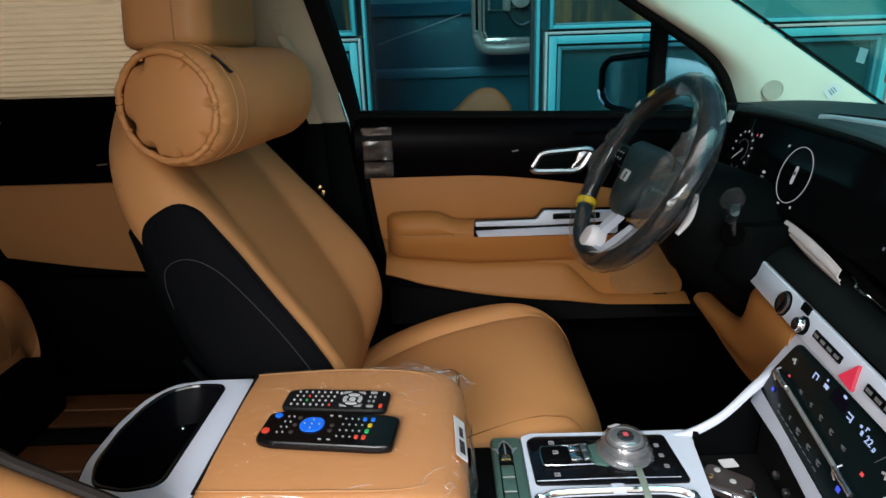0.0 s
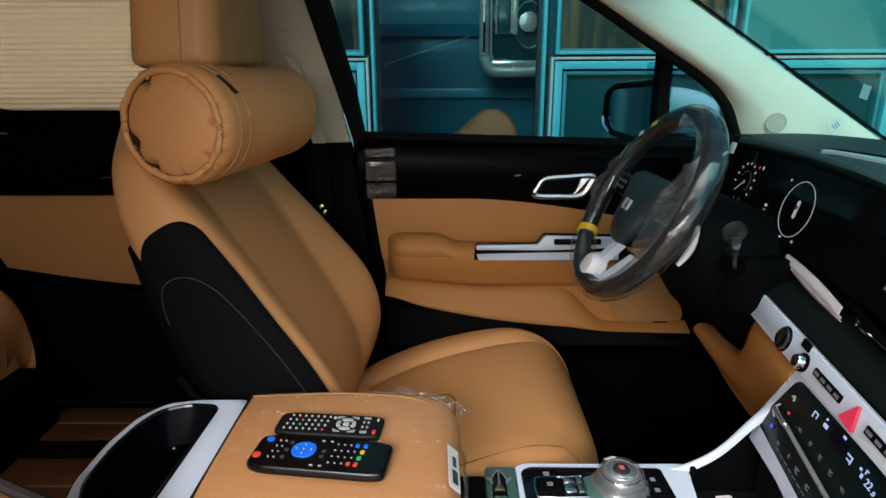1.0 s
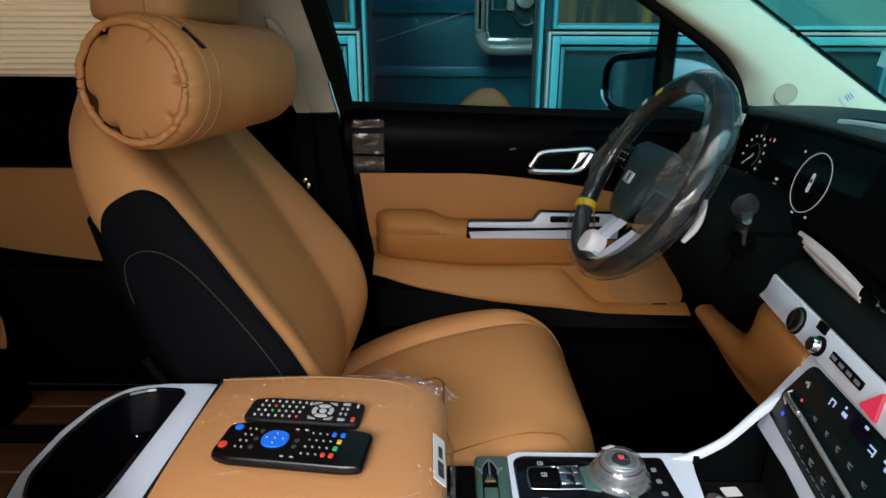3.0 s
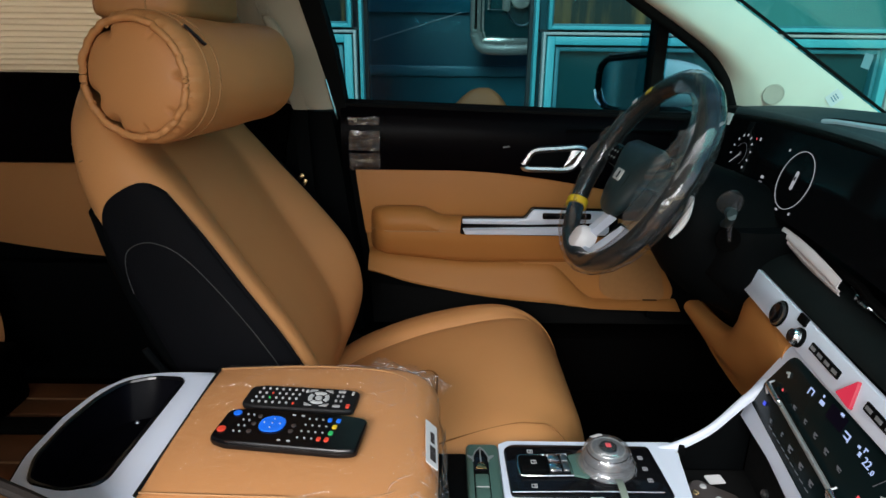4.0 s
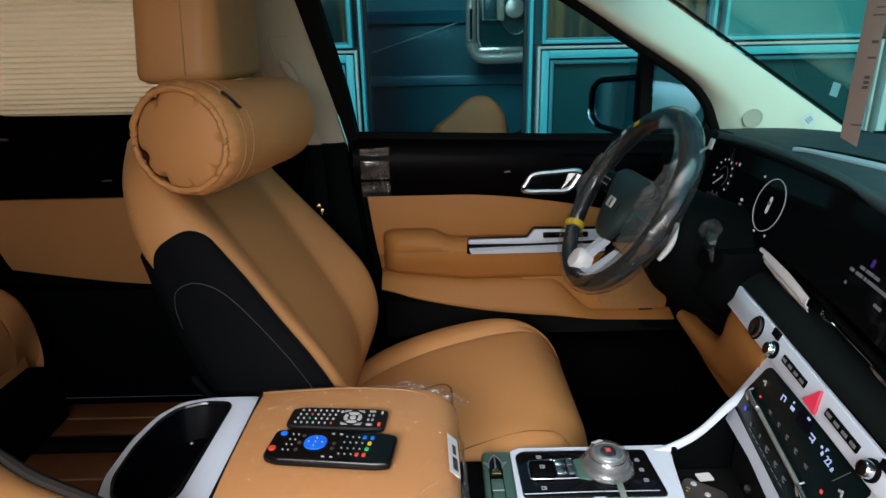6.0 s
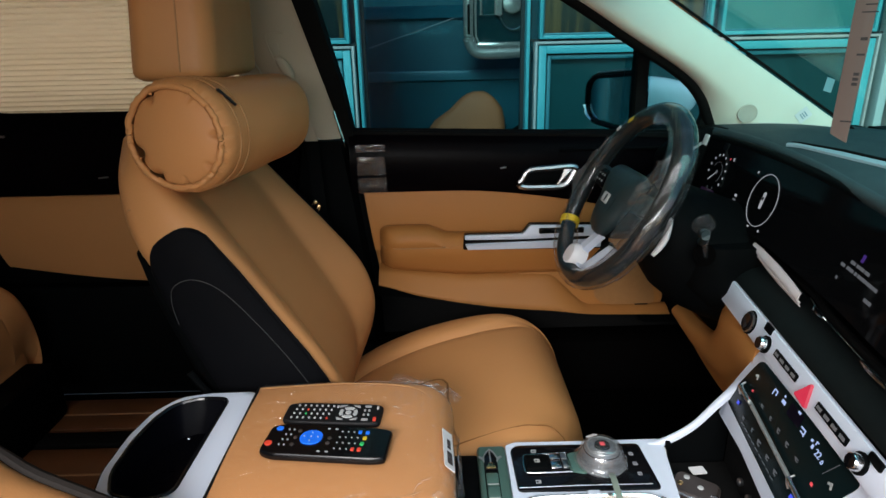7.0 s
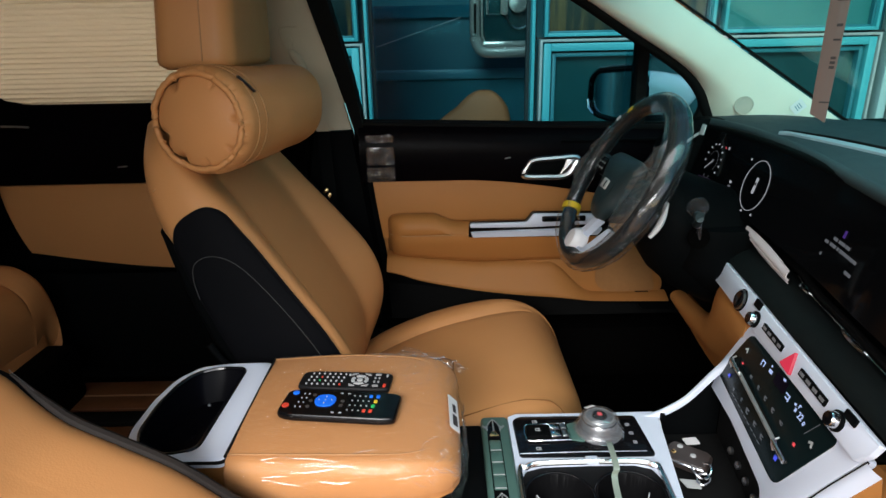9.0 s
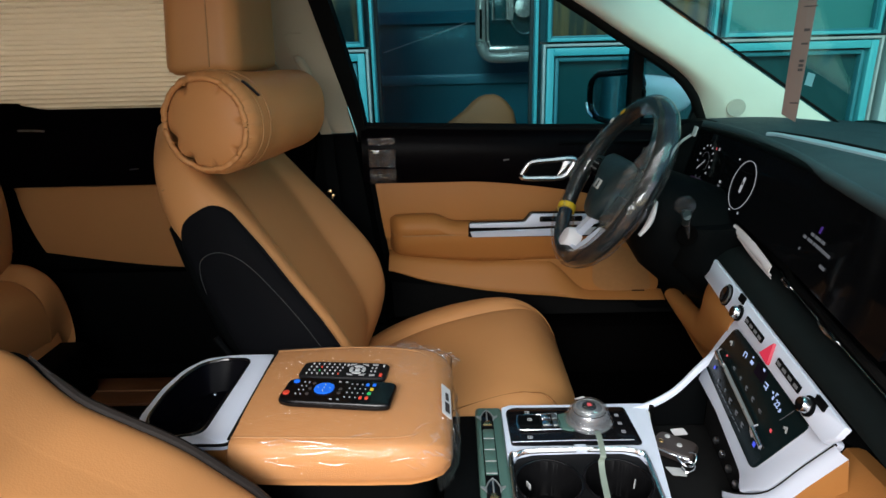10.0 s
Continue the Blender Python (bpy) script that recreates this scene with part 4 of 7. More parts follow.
def back_at(s, v, q):
    tx, tz, bx, bz, w, c = lerp_rows(rows_now[0], s)
    dx = lerp_rows(FAR_SWELL, s)[0] * min(1.0, max(0.0, (v - 0.5) / 0.3)) if rows_now[0] is BACK else 0.0
    return Vector((bx + (tx - bx) * q + dx, YS + v * w, bz + (tz - bz) * q))


def back_ring(s):
    c = lerp_rows(rows_now[0], s)[5]
    half = [(0.0, 0.0), (0.5, 0.0), (0.80, 0.02), (0.93, 0.09), (1.0, 0.28), (1.005, 0.62), (0.985, 0.84), (0.94, 0.955), (0.87, 1.0),
            *((v, c + (1 - c) * f) for v, f in ((0.80, 0.95), (0.73, 0.80), (0.66, 0.60), (0.60, 0.38), (0.55, 0.18), (0.51, 0.06), (0.46, 0.02), (0.35, 0.06), (0.2, 0.10)))]
    if rows_now[0] is BACK_P:  # plain, hardly hollowed
        half[9:] = [(0.78, 0.998), (0.70, 0.985), (0.645, 0.975), (0.612, 0.970), (0.58, 0.966), (0.40, 0.955), (0.2, 0.948)]
    loop = half + [(0.0, half[-1][1])] + [(-v, q) for v, q in half[:0:-1]]
    fine = smooth_path([(v, q, 0) for v, q in loop], 3, True)
    return [back_at(s, p.x, p.y) for p in fine]


CUSH = [(-0.24, 0.592, 0.225), (-0.16, 0.642, 0.240), (-0.06, 0.684, 0.247), (0.04, 0.711, 0.250), (0.13, 0.722, 0.252), (0.19, 0.711, 0.250), (0.235, 0.682, 0.246), (0.264, 0.642, 0.240), (0.280, 0.597, 0.232), (0.276, 0.545, 0.225)]


def cush_ring(s):
    x, zt, w = lerp_rows(CUSH, s)
    zb = 0.505 + 0.02 * max(0, s - 0.8) * 5
    zb = min(zb, zt - 0.02)
    d = zt - zb
    g = min(0.78, 0.62 + (x - 0.06) * (0.75 if x > 0.06 else 0.30))  # the far roll's crease runs outward to the front
    g = max(g, 0.2)
    kd = min(1.0, max(0.0, (0.225 - x) / 0.10))  # the crease dies out before the front edge
    kd = kd * kd * (3 - 2 * kd)
    dc, dm = 0.004 + 0.015 * kd, 0.004 + 0.008 * kd
    far = [(0.0, zb), (0.6, zb), (0.90, zb + 0.05 * d), (0.985, zb + 0.25 * d), (1.0, zb + 0.60 * d), (0.97, zb + 0.88 * d), (0.90, zt - 0.006), (0.5 * (g + 0.93), zt), (g + 0.07, zt - 0.004),
           (g + 0.02, zt - dc * 0.74), (g, zt - dc), (g - 0.03, zt - dc * 0.84), (g - 0.12, zt - dm)]
    near = [(-0.05, zt - dm), (-0.25, zt - dm), (-0.45, zt - dm), (-0.65, zt - 0.010), (-0.78, zt - 0.010), (-0.88, zt - 0.013), (-0.955, zt - 0.025), (-0.99, zb + 0.6 * d), (-0.985, zb + 0.25 * d), (-0.90, zb + 0.05 * d), (-0.6, zb)]
    pull = 0.034 * max(0.0, (x - 0.05) / 0.22)  # the near front corner is rounded off
    return [Vector((x - pull * max(0.0, -p.x - 0.25) ** 1.5, YS + p.x * w * (1.0 if p.x > 0 else 1.11 - 0.13 * max(0.0, (x - 0.10) / 0.17)), p.y)) for p in smooth_path([(v, q, 0) for v, q in far + near], 3, True)]


def rounded_ring(cx, cy, sx, sy, r, z, tilt=0.0, n=6):
    return [Vector((x + tilt, y, z)) for x, y in rounded(sx, sy, min(r, sx * 0.49, sy * 0.49), n, cx, cy)]


def build_seat(rows, label, head=(0.0, 0.0)):
    rows_now[0] = rows
    seat = thing("front_seat", (-0.1, YS, 0.42), label, "car seat", "front seats")
    part("backrest", loft([back_ring(i / 54) for i in range(55)]), TAN, seat, "tan leather backrest", smooth=60)
    edge = [(0.93, 0.10), (0.985, 0.20), (1.0, 0.35), (1.005, 0.62), (0.985, 0.84), (0.945, 0.95)]
    for sgn in (-1, 1):
        def side(u, v, sgn=sgn):
            a, b = lerp_rows(edge, v)
            top = 0.682 - (0.050 * ((v - 0.54) / 0.46) ** 3 if v > 0.54 else 0.122 * ((0.54 - v) / 0.54) ** 2.0) if rows is BACK else 0.75 - 0.17 * (abs(v - 0.60) / 0.60) ** 2.6
            s = 0.02 + (top - 0.02) * u
            p = back_at(s, sgn * a, b)
            return p + Vector((0.001, sgn * 0.0045, 0.001))
        panel = part("side_panel", sheet(side, 48, 16, 0.006, (0, -sgn, 0)), BLACK_CLOTH, seat, "black side panel", smooth=60)
        st = [side(min(1.0, u), v) + Vector((0, sgn * 0.0012, 0)) for u, v in [(0.79, 0.16), (0.825, 0.26), (0.84, 0.40), (0.825, 0.56), (0.77, 0.69), (0.67, 0.76), (0.50, 0.79), (0.30, 0.80), (0.1, 0.80)]]
        part("stitching", tube(smooth_path(st, 6), 0.0007, 5), GREY_THREAD, panel, "grey stitching")
        rim = [side(min(1, 0.02 + 0.98 * i / 24), 1.0) + Vector((0.0008, 0, 0)) for i in range(25)]
        part("piping", tube(rim, 0.0030 if rows is BACK else 0.0062, 8, taper=lambda t: min(1.0, 0.2 + (1 - t) * 5)), BLACK_CLOTH if rows is BACK else PIPING, panel)
        if rows is not BACK:
            dashes = [tube([rim[i].lerp(rim[i + 1], k) + Vector((0, -sgn * 0.0012, 0.0058)) for k in (k0, k0 + 0.16)], 0.0006, 4) for i in range(4, 24) for k0 in (0.0, 0.25, 0.5, 0.75)]
            part("edge_stitching", join(*dashes), GREY_THREAD, panel, "grey stitching along the piping")

    def shell(u, v):
        a, b = lerp_rows([(-0.985, 0.20), (-0.93, 0.05), (-0.6, -0.02), (0, -0.04), (0.6, -0.02), (0.93, 0.05), (0.985, 0.20)], v)
        return back_at(0.70 * u * (1 - 0.10 * abs(2 * v - 1) ** 4), a * 1.01, b)
    part("back_shell", sheet(shell, 30, 30, 0.006), BLACK, seat, "black plastic back shell", smooth=60)
    part("lever", tube(smooth_path([(-0.40, YS - 0.262, 0.86), (-0.37, YS - 0.266, 0.82), (-0.33, YS - 0.266, 0.80)], 4), 0.006, 8), BLACK, seat)
    if rows is BACK:  # short seam over the shoulder
        part("seam", tube([back_at(0.79 - 0.02 * k / 6, -1.01 + 0.17 * k / 6, 0.30 + 0.62 * k / 6) + Vector((0, -0.001, 0.002)) for k in range(7)], 0.0010, 5), THREAD, seat)
    # head restraint with its seam
    rings = []
    for i in range(41):
        u = i / 40
        z = 1.298 + 0.265 * u
        e = math.sqrt(max(0.0, 1 - (1 - u / 0.07) ** 2)) if u < 0.07 else (math.sqrt(max(0.03, 1 - ((u - 0.78) / 0.225) ** 2)) if u > 0.78 else 1.0)
        sx, sy = 0.136 * (0.84 + 0.16 * e) * (1.0 - 0.10 * u), 0.265 * (0.90 + 0.10 * e) * (1.0 - 0.10 * u)
        rings.append(rounded_ring(-0.411 + 0.018 * u + head[0], YS, sx, sy, 0.032, z + head[1]))
    hr = part("headrest", loft(rings), TAN, seat, "tan leather headrest", smooth=60)
    if rows is BACK:
        seam = []
        for i in range(2, 34):
            u = i / 40
            e = math.sqrt(max(0.0, 1 - (1 - u / 0.07) ** 2)) if u < 0.07 else (math.sqrt(max(0.03, 1 - ((u - 0.78) / 0.225) ** 2)) if u > 0.78 else 1.0)
            seam.append((-0.393 + 0.014 * u, YS - 0.1325 * (0.90 + 0.10 * e) * (1.0 - 0.10 * u) - 0.0004, 1.298 + 0.265 * u))
        part("seam", tube(seam, 0.0013, 5), THREAD, hr)
    for dy in (-0.07, 0.07):
        part("post", tube([(-0.45 + head[0], YS + dy, 1.15 + head[1]), (-0.43 + head[0], YS + dy, 1.31 + head[1])], 0.006, 10), CHROME, seat, "chrome headrest post")
    part("cushion", loft([cush_ring(i / 45) for i in range(46)]), TAN, seat, "tan leather seat cushion", smooth=60)
    # seams on the cushion
    def pad_at(u, v):
        """The raised rear panel of the cushion."""
        x, y = -0.215 + 0.228 * u, 0.845 + 0.203 * v
        k = min((1 - u) * 0.228, (1 - v) * 0.203, v * 0.203) / 0.009
        cu, cv = max(0.0, u * 0.228 - 0.200) / 0.028, max(0.0, v * 0.203 - 0.175) / 0.028
        k = min(k, (1.0 - math.hypot(cu, cv)) * 2.4) if cu > 0 and cv > 0 else k
        st = min(max((x + 0.24) / 0.28, 0.0), 1.0) * 3 / 9
        return (x, y, lerp_rows(CUSH, st)[1] - 0.013 + 0.0085 * (1 - (1 - min(1.0, max(-0.6, k))) ** 2))

    part("rear_pad", sheet(pad_at, 40, 40, 0.008, (0, 0, -1)), TAN, seat, "tan leather rear cushion panel", smooth=60)
    # dark line put in for the shade along the raised panel's edge
    pad_line = [Vector(pad_at(0.978, 0.02 + 0.83 * k / 8)) + Vector((0.002, 0, 0)) for k in range(9)] + [Vector(pad_at(u, v)) for u, v in ((0.955, 0.925), (0.92, 0.955), (0.87, 0.972), (0.75, 0.975), (0.6, 0.975), (0.4, 0.975))]
    part("seam", tube(pad_line, 0.0022, 6), SEAM_SHADED, seat)
    near = []
    for x, y, d in ((0.008, 0.822, 0.0125), (0.030, 0.828, 0.0122), (0.067, 0.836, 0.0110), (0.104, 0.845, 0.0102), (0.140, 0.854, 0.0100), (0.162, 0.859, 0.0100), (0.186, 0.862, 0.0100), (0.203, 0.855, 0.0105), (0.214, 0.838, 0.0125)):
        i = max(k for k in range(len(CUSH) - 1) if CUSH[k][0] <= x)
        f = (x - CUSH[i][0]) / (CUSH[i + 1][0] - CUSH[i][0])
        near.append((x, y, CUSH[i][1] + (CUSH[i + 1][1] - CUSH[i][1]) * f - d + 0.0012))
    part("seam", tube(smooth_path(near, 5), 0.0011, 6), SEAM_SHADED, seat)
    part("base", box((0.0, YS, 0.475), (0.46, 0.44, 0.07), 0.02), BLACK, seat, "black seat base")
    for dy in (-0.19, 0.19):
        part("rail", box((0.0, YS + dy, 0.427), (0.56, 0.04, 0.035), 0.006), BLACK, seat)
    for sgn in (-1, 1):
        part("side_shield", prism(soft_poly([(-0.30, 0.46), (-0.34, 0.60), (-0.24, 0.66), (-0.10, 0.60), (0.20, 0.57), (0.22, 0.46)], 0.03), 0.014, 0.004, frame_of((1, 0, 0), (0, 0, 1), (0, YS - 0.252, 0)) if sgn < 0 else frame_of((-1, 0, 0), (0, 0, 1), (0, YS + 0.252, 0)) @ Matrix.Diagonal((-1, 1, 1, 1))), BLACK, seat)
    return seat


passenger_seat = build_seat(BACK_P, "tan leather passenger's seat with stitched black piping, well reclined", (-0.20, -0.165))
passenger_seat.location.y = 0.215
build_seat(BACK, "tan leather driver's seat with black side panels, reclined a little")


# second-row seat
RX = 0.15


def build_rear_seat():
    seat = thing("captain_seat", (-1.25, 1.17, 0.42), "tan leather second-row seat on the planked floor", "car seat")
    rows = [(-1.62, 0.74), (-1.40, 0.775), (-1.15, 0.80), (-1.02, 0.805), (-0.965, 0.790), (-0.930, 0.755), (-0.918, 0.70), (-0.925, 0.63), (-0.945, 0.58), (-0.985, 0.55)]
    rings = []
    for i in range(36):
        x, zt = lerp_rows(rows, i / 35)
        x -= RX
        zb = 0.53
        half = [(0, zb), (0.7, zb), (0.95, zb + 0.02), (1, zb + (zt - zb) * 0.5), (0.97, zt - 0.03), (0.85, zt), (0.66, zt - 0.02), (0.62, zt - 0.028), (0.58, zt - 0.02), (0.3, zt - 0.012)]
        loop = half + [(0, zt - 0.012)] + [(-v, q) for v, q in half[:0:-1]]
        rings.append([Vector((x, 1.17 + p.x * 0.24, p.y)) for p in smooth_path([(v, q, 0) for v, q in loop], 3, True)])
    part("cushion", loft(rings), TAN, seat, smooth=60)
    part("leg_rest", loft([[Vector((x + dx, 1.17 + y, z)) for x, y in rounded(0.10, 0.42, 0.03, 4, -0.985 - RX, 0)] for dx, z in ((-0.03, 0.46), (0.0, 0.50), (0.012, 0.56), (0.005, 0.63), (-0.02, 0.66))]), TAN, seat, "tan folded leg rest", smooth=60)
    rr = []
    for i in range(30):
        u = i / 29
        x, z, w = lerp_rows([(-1.10, 0.70, 0.22), (-1.035, 0.80, 0.235), (-1.015, 0.92, 0.245), (-1.02, 1.05, 0.245), (-1.06, 1.18, 0.23), (-1.13, 1.28, 0.20)], u)
        rr.append([Vector((x - RX + a, 1.17 + b, z + a * 0.35)) for a, b in rounded(0.15, 2 * w, 0.05, 5, -0.06, 0)])
    part("backrest", loft(rr), TAN, seat, smooth=60)
    part("base", box((-1.25, 1.17, 0.50), (0.5, 0.40, 0.16), 0.02), BLACK, seat)
    return seat


build_rear_seat()

# neck pillow strapped to the driver's headrest
pil_a, pil_b = Vector((-0.380, 0.850, 1.224)), Vector((-0.316, 1.152, 1.214))
ax = (pil_b - pil_a).normalized()
pil_x = Vector((1, 0, 0)) - ax * ax.x
PM = frame_of(pil_x, ax.cross(pil_x), pil_a)
PL = (pil_b - pil_a).length
if (PM.to_3x3() @ Vector((0, 0, 1))).dot(ax) < 0:
    PM = PM @ pose(0, 0, 0, 180, 0, 0)
pillow = thing("neck_pillow", tuple(pil_a), "round tan leather neck pillow with gathered ends below the headrest", "pillow")


def bolster(u, v):
    """Body of the roll; v round, u along."""
    a = 2 * math.pi * v
    e = max(0.0, 1 - u * PL / 0.024)
    f = max(0.0, 1 - (1 - u) * PL / 0.005)
    r = 0.0855 - 0.0155 * (1 - math.sqrt(1 - e * e)) - 0.004 * f * f - 0.0055 * u ** 1.5
    r += 0.0016 * noise.noise((math.cos(a) * 2.2, math.sin(a) * 2.2, u * 5)) * min(1, 6 * u)
    d = PM.to_3x3() @ Vector((math.cos(a), math.sin(a), 0))
    # the far end is squared at its upper front, drawn in below, and the headrest presses on the top
    r *= 1 + u * u * (0.13 * max(0.0, 2 * d.x * d.z) - 0.10 * max(0.0, -d.z) ** 2) - 0.045 * max(0.0, d.z) ** 6 * math.exp(-((u - 0.52) / 0.22) ** 2)
    h = PL * u
    if u < 0.10:
        r += (0.0016 * math.sin(a * 17 + 3 * math.sin(3 * a)) + 0.0022 * math.sin(a * 41 + 6 * math.sin(2 * a)) * e) * (1 - u / 0.10)
    return PM @ Vector((r * math.cos(a), r * math.sin(a), h))


part("body", sheet(lambda u, v: bolster(u ** 1.7, v), 60, 140), TAN, pillow, "tan leather roll", smooth=60)


def end_cap(u, v):
    a = 2 * math.pi * v
    r = 0.0715 * u
    bulge = -0.011 * (1 - u ** 2.6) + 0.004 * max(0, (u - 0.93) / 0.07) ** 2
    for k, w, g in ((-120, 0.10, 1.3), (-200, 0.14, 1.5), (-237, 0.10, 1.3), (-4, 0.07, 1.0), (-321, 0.06, 0.8), (-277, 0.05, 0.7), (-60, 0.05, 0.5)):
        d = a - radians(k)
        d = math.atan2(math.sin(d), math.cos(d))
        bulge += 0.013 * g * math.exp(-(d / w) ** 2) * max(0, (u - 0.74) / 0.26) ** 1.4
    return PM @ Vector((r * math.cos(a), r * math.sin(a), 0.003 + bulge))


part("end_cap", sheet(end_cap, 40, 180), TAN, pillow, "gathered end", smooth=60)
rim = []
for i in range(180):
    a = 2 * math.pi * i / 180
    w = 0.0008 * noise.noise((math.cos(a) * 4, math.sin(a) * 4, 1)) + 0.0016 * noise.noise((math.cos(a) * 8, math.sin(a) * 8, 5))
    rim.append(PM @ Vector(((0.0738 + w) * math.cos(a), (0.0738 + w) * math.sin(a), -0.0005 + 0.0030 * noise.noise((math.cos(a) * 4, math.sin(a) * 4, 9)) + 0.0030 * noise.noise((math.cos(a) * 9, math.sin(a) * 9, 3)))))
part("gathered_rim", tube(rim, 0.0048, 10, True), TAN, pillow, "puckered rim", smooth=70)
part("far_cap", sheet(lambda u, v: pil_b.lerp(bolster(1.0, v), u) + ax * 0.004 * (1 - u * u), 8, 96), TAN, pillow)
for su in (0.115, 0.20):
    part("seam", tube([bolster(su, i / 60) + (bolster(su, i / 60) - (pil_a + ax * PL * su)).normalized() * 0.0004 for i in range(60)], 0.0011, 5, True), THREAD, pillow)
# a strap end laid slantwise over the top of the roll
pts = []
for i in range(9):
    f = 0.62 * i / 8
    u = 0.107 + 0.078 * f
    target = Vector((-0.314 + 0.045 * f, 0, 1.294 - 0.035 * f))
    vs = min((k / 240 for k in range(240)), key=lambda q: ((bolster(u, q).x - target.x) ** 2 + (bolster(u, q).z - target.z) ** 2))
    p = bolster(u, vs)
    pts.append(p + (p - (pil_a + ax * PL * u)).normalized() * 0.002)
part("label_strap", tube(pts, 0.0065, 8, flat=0.35), PILLOW_DARK, pillow, "short black label strap")


# ---- centre console ----
con = thing("centre_console", (0.0, YC, 0.42), "wide centre console, tan lid, silver frames and a black bin", "console")
part("pedestal", loft([[Vector((x, y, z)) for x, y in rounded(0.96, w, 0.05, 4, 0.0, YC)] for w, z in ((0.22, 0.42), (0.23, 0.60), (0.20, 0.645))]), BLACK, con, "black console body")
part("tray_floor", box((0.41, YC - 0.01, 0.665), (0.15, 0.29, 0.05), 0.01), RUBBER, con, "black rubber tray floor")
part("rear_pod", loft([[Vector((x, y, z)) for x, y in rounded(sx, sy, 0.05, 5, cx, YC - 0.005)] for cx, sx, sy, z in ((-0.15, 0.27, 0.21, 0.60), (-0.15, 0.27, 0.225, 0.72), (-0.15, 0.26, 0.225, 0.792))]), BLACK, con, "black console sides")


def lid_ring(x, wy, zt, th):
    half = [(0, zt - th), (0.86, zt - th), (0.97, zt - th + 0.008), (1.0, zt - th * 0.55), (0.985, zt - 0.016), (0.94, zt - 0.006), (0.87, zt - 0.001), (0.6, zt + 0.002), (0.3, zt + 0.003)]
    loop = half + [(0, zt + 0.003)] + [(-v, q) for v, q in half[:0:-1]]
    return [Vector((x, YC + p.x * wy, p.y)) for p in smooth_path([(v, q, 0) for v, q in loop], 4, True)]


LIDZ = 0.853
lr = []
for x, wy, zt, th in ((-0.278, 0.137, LIDZ, 0.060), (-0.272, 0.140, LIDZ + 0.001, 0.062), (-0.2, 0.143, LIDZ + 0.002, 0.064), (-0.1, 0.144, LIDZ + 0.001, 0.064), (-0.04, 0.142, LIDZ - 0.002, 0.062), (-0.015, 0.137, LIDZ - 0.006, 0.056), (0.002, 0.129, LIDZ - 0.014, 0.046), (0.012, 0.116, LIDZ - 0.024, 0.032), (0.015, 0.104, LIDZ - 0.032, 0.018)):
    lr.append(lid_ring(x, wy, zt, th))
lid = part("lid", loft(lr), TAN, con, "tan leather console lid", smooth=60)
part("seam", tube(smooth_path([(-0.277, YC - 0.118, LIDZ + 0.002), (-0.15, YC - 0.124, LIDZ + 0.0035), (-0.05, YC - 0.118, LIDZ - 0.001), (-0.018, YC - 0.085, LIDZ - 0.006), (-0.012, YC, LIDZ - 0.006), (-0.018, YC + 0.085, LIDZ - 0.006), (-0.05, YC + 0.118, LIDZ - 0.001), (-0.15, YC + 0.124, LIDZ + 0.0035), (-0.277, YC + 0.118, LIDZ + 0.002)], 6), 0.0010, 5), THREAD, lid)


# clear bag drawn over the lid's front half, crumpled at the corners
def bag(u, v):
    """u from the seam to the front, v across and round the lid."""
    k = u * (len(lr) - 1)
    i = min(int(k), len(lr) - 2)
    t = k - i
    n = len(lr[0])
    w = (0.14 + 0.72 * v) * n
    j = int(w) % n
    s = w - int(w)
    p = lr[i][j].lerp(lr[i][(j + 1) % n], s).lerp(lr[i + 1][j].lerp(lr[i + 1][(j + 1) % n], s), t)
    cen = Vector((p.x, YC, LIDZ - 0.03))
    d = (p - cen).normalized()
    q = noise.noise((p.x * 38, p.y * 38, p.z * 38)) + 0.6 * noise.noise((p.x * 90, p.y * 90, p.z * 90))
    edge = max(0, u - 0.75) * 4 * 0.006
    return p + d * (0.0030 + (0.0014 if p.z > LIDZ - 0.004 else 0.0040) * abs(q) + edge * abs(noise.noise((p.y * 50, p.z * 50, 3))))


# dark strip laid on for the gap between lid and bin surround
part("gap_line", tube([(-0.2788, YC - 0.122 + 0.244 * k / 12, LIDZ + 0.0018) for k in range(13)], 0.0022, 6), RUBBER, con, "black strip for the gap behind the lid")
part("plastic_bag", sheet(bag, 70, 160), FILM, lid, "clear crumpled polythene cover", smooth=35)


def skirt(u, v):
    y = YC - 0.125 + 0.25 * u
    c = 0.006 * noise.noise((u * 9, v * 2, 1.0)) + 0.003 * noise.noise((u * 30, v * 4, 7.0))
    bow = 0.028 * (abs(u - 0.5) * 2) ** 4
    return (0.019 - bow + c + 0.006 * v, y, LIDZ - 0.028 - 0.055 * v - 0.01 * noise.noise((u * 6, 0, 5)))


part("plastic_skirt", sheet(skirt, 80, 16), FILM, lid, "crumpled hem of the polythene", smooth=35)
def ear(u, v):
    """The bag's corner standing off the lid's far front edge."""
    y = YC + 0.134 + 0.022 * v
    c = 0.010 * noise.noise((u * 5, v * 3, 4.0)) + 0.007 * abs(noise.noise((u * 14, v * 6, 8.0)))
    return (-0.085 + 0.105 * u + 0.012 * v, y - 0.045 * u * u, LIDZ - 0.004 - 0.012 * u + c * (0.3 + v))


part("plastic_corner", sheet(ear, 50, 20), FILM, lid, "crumpled corner of the polythene", smooth=35)
rnd = random.Random(7)


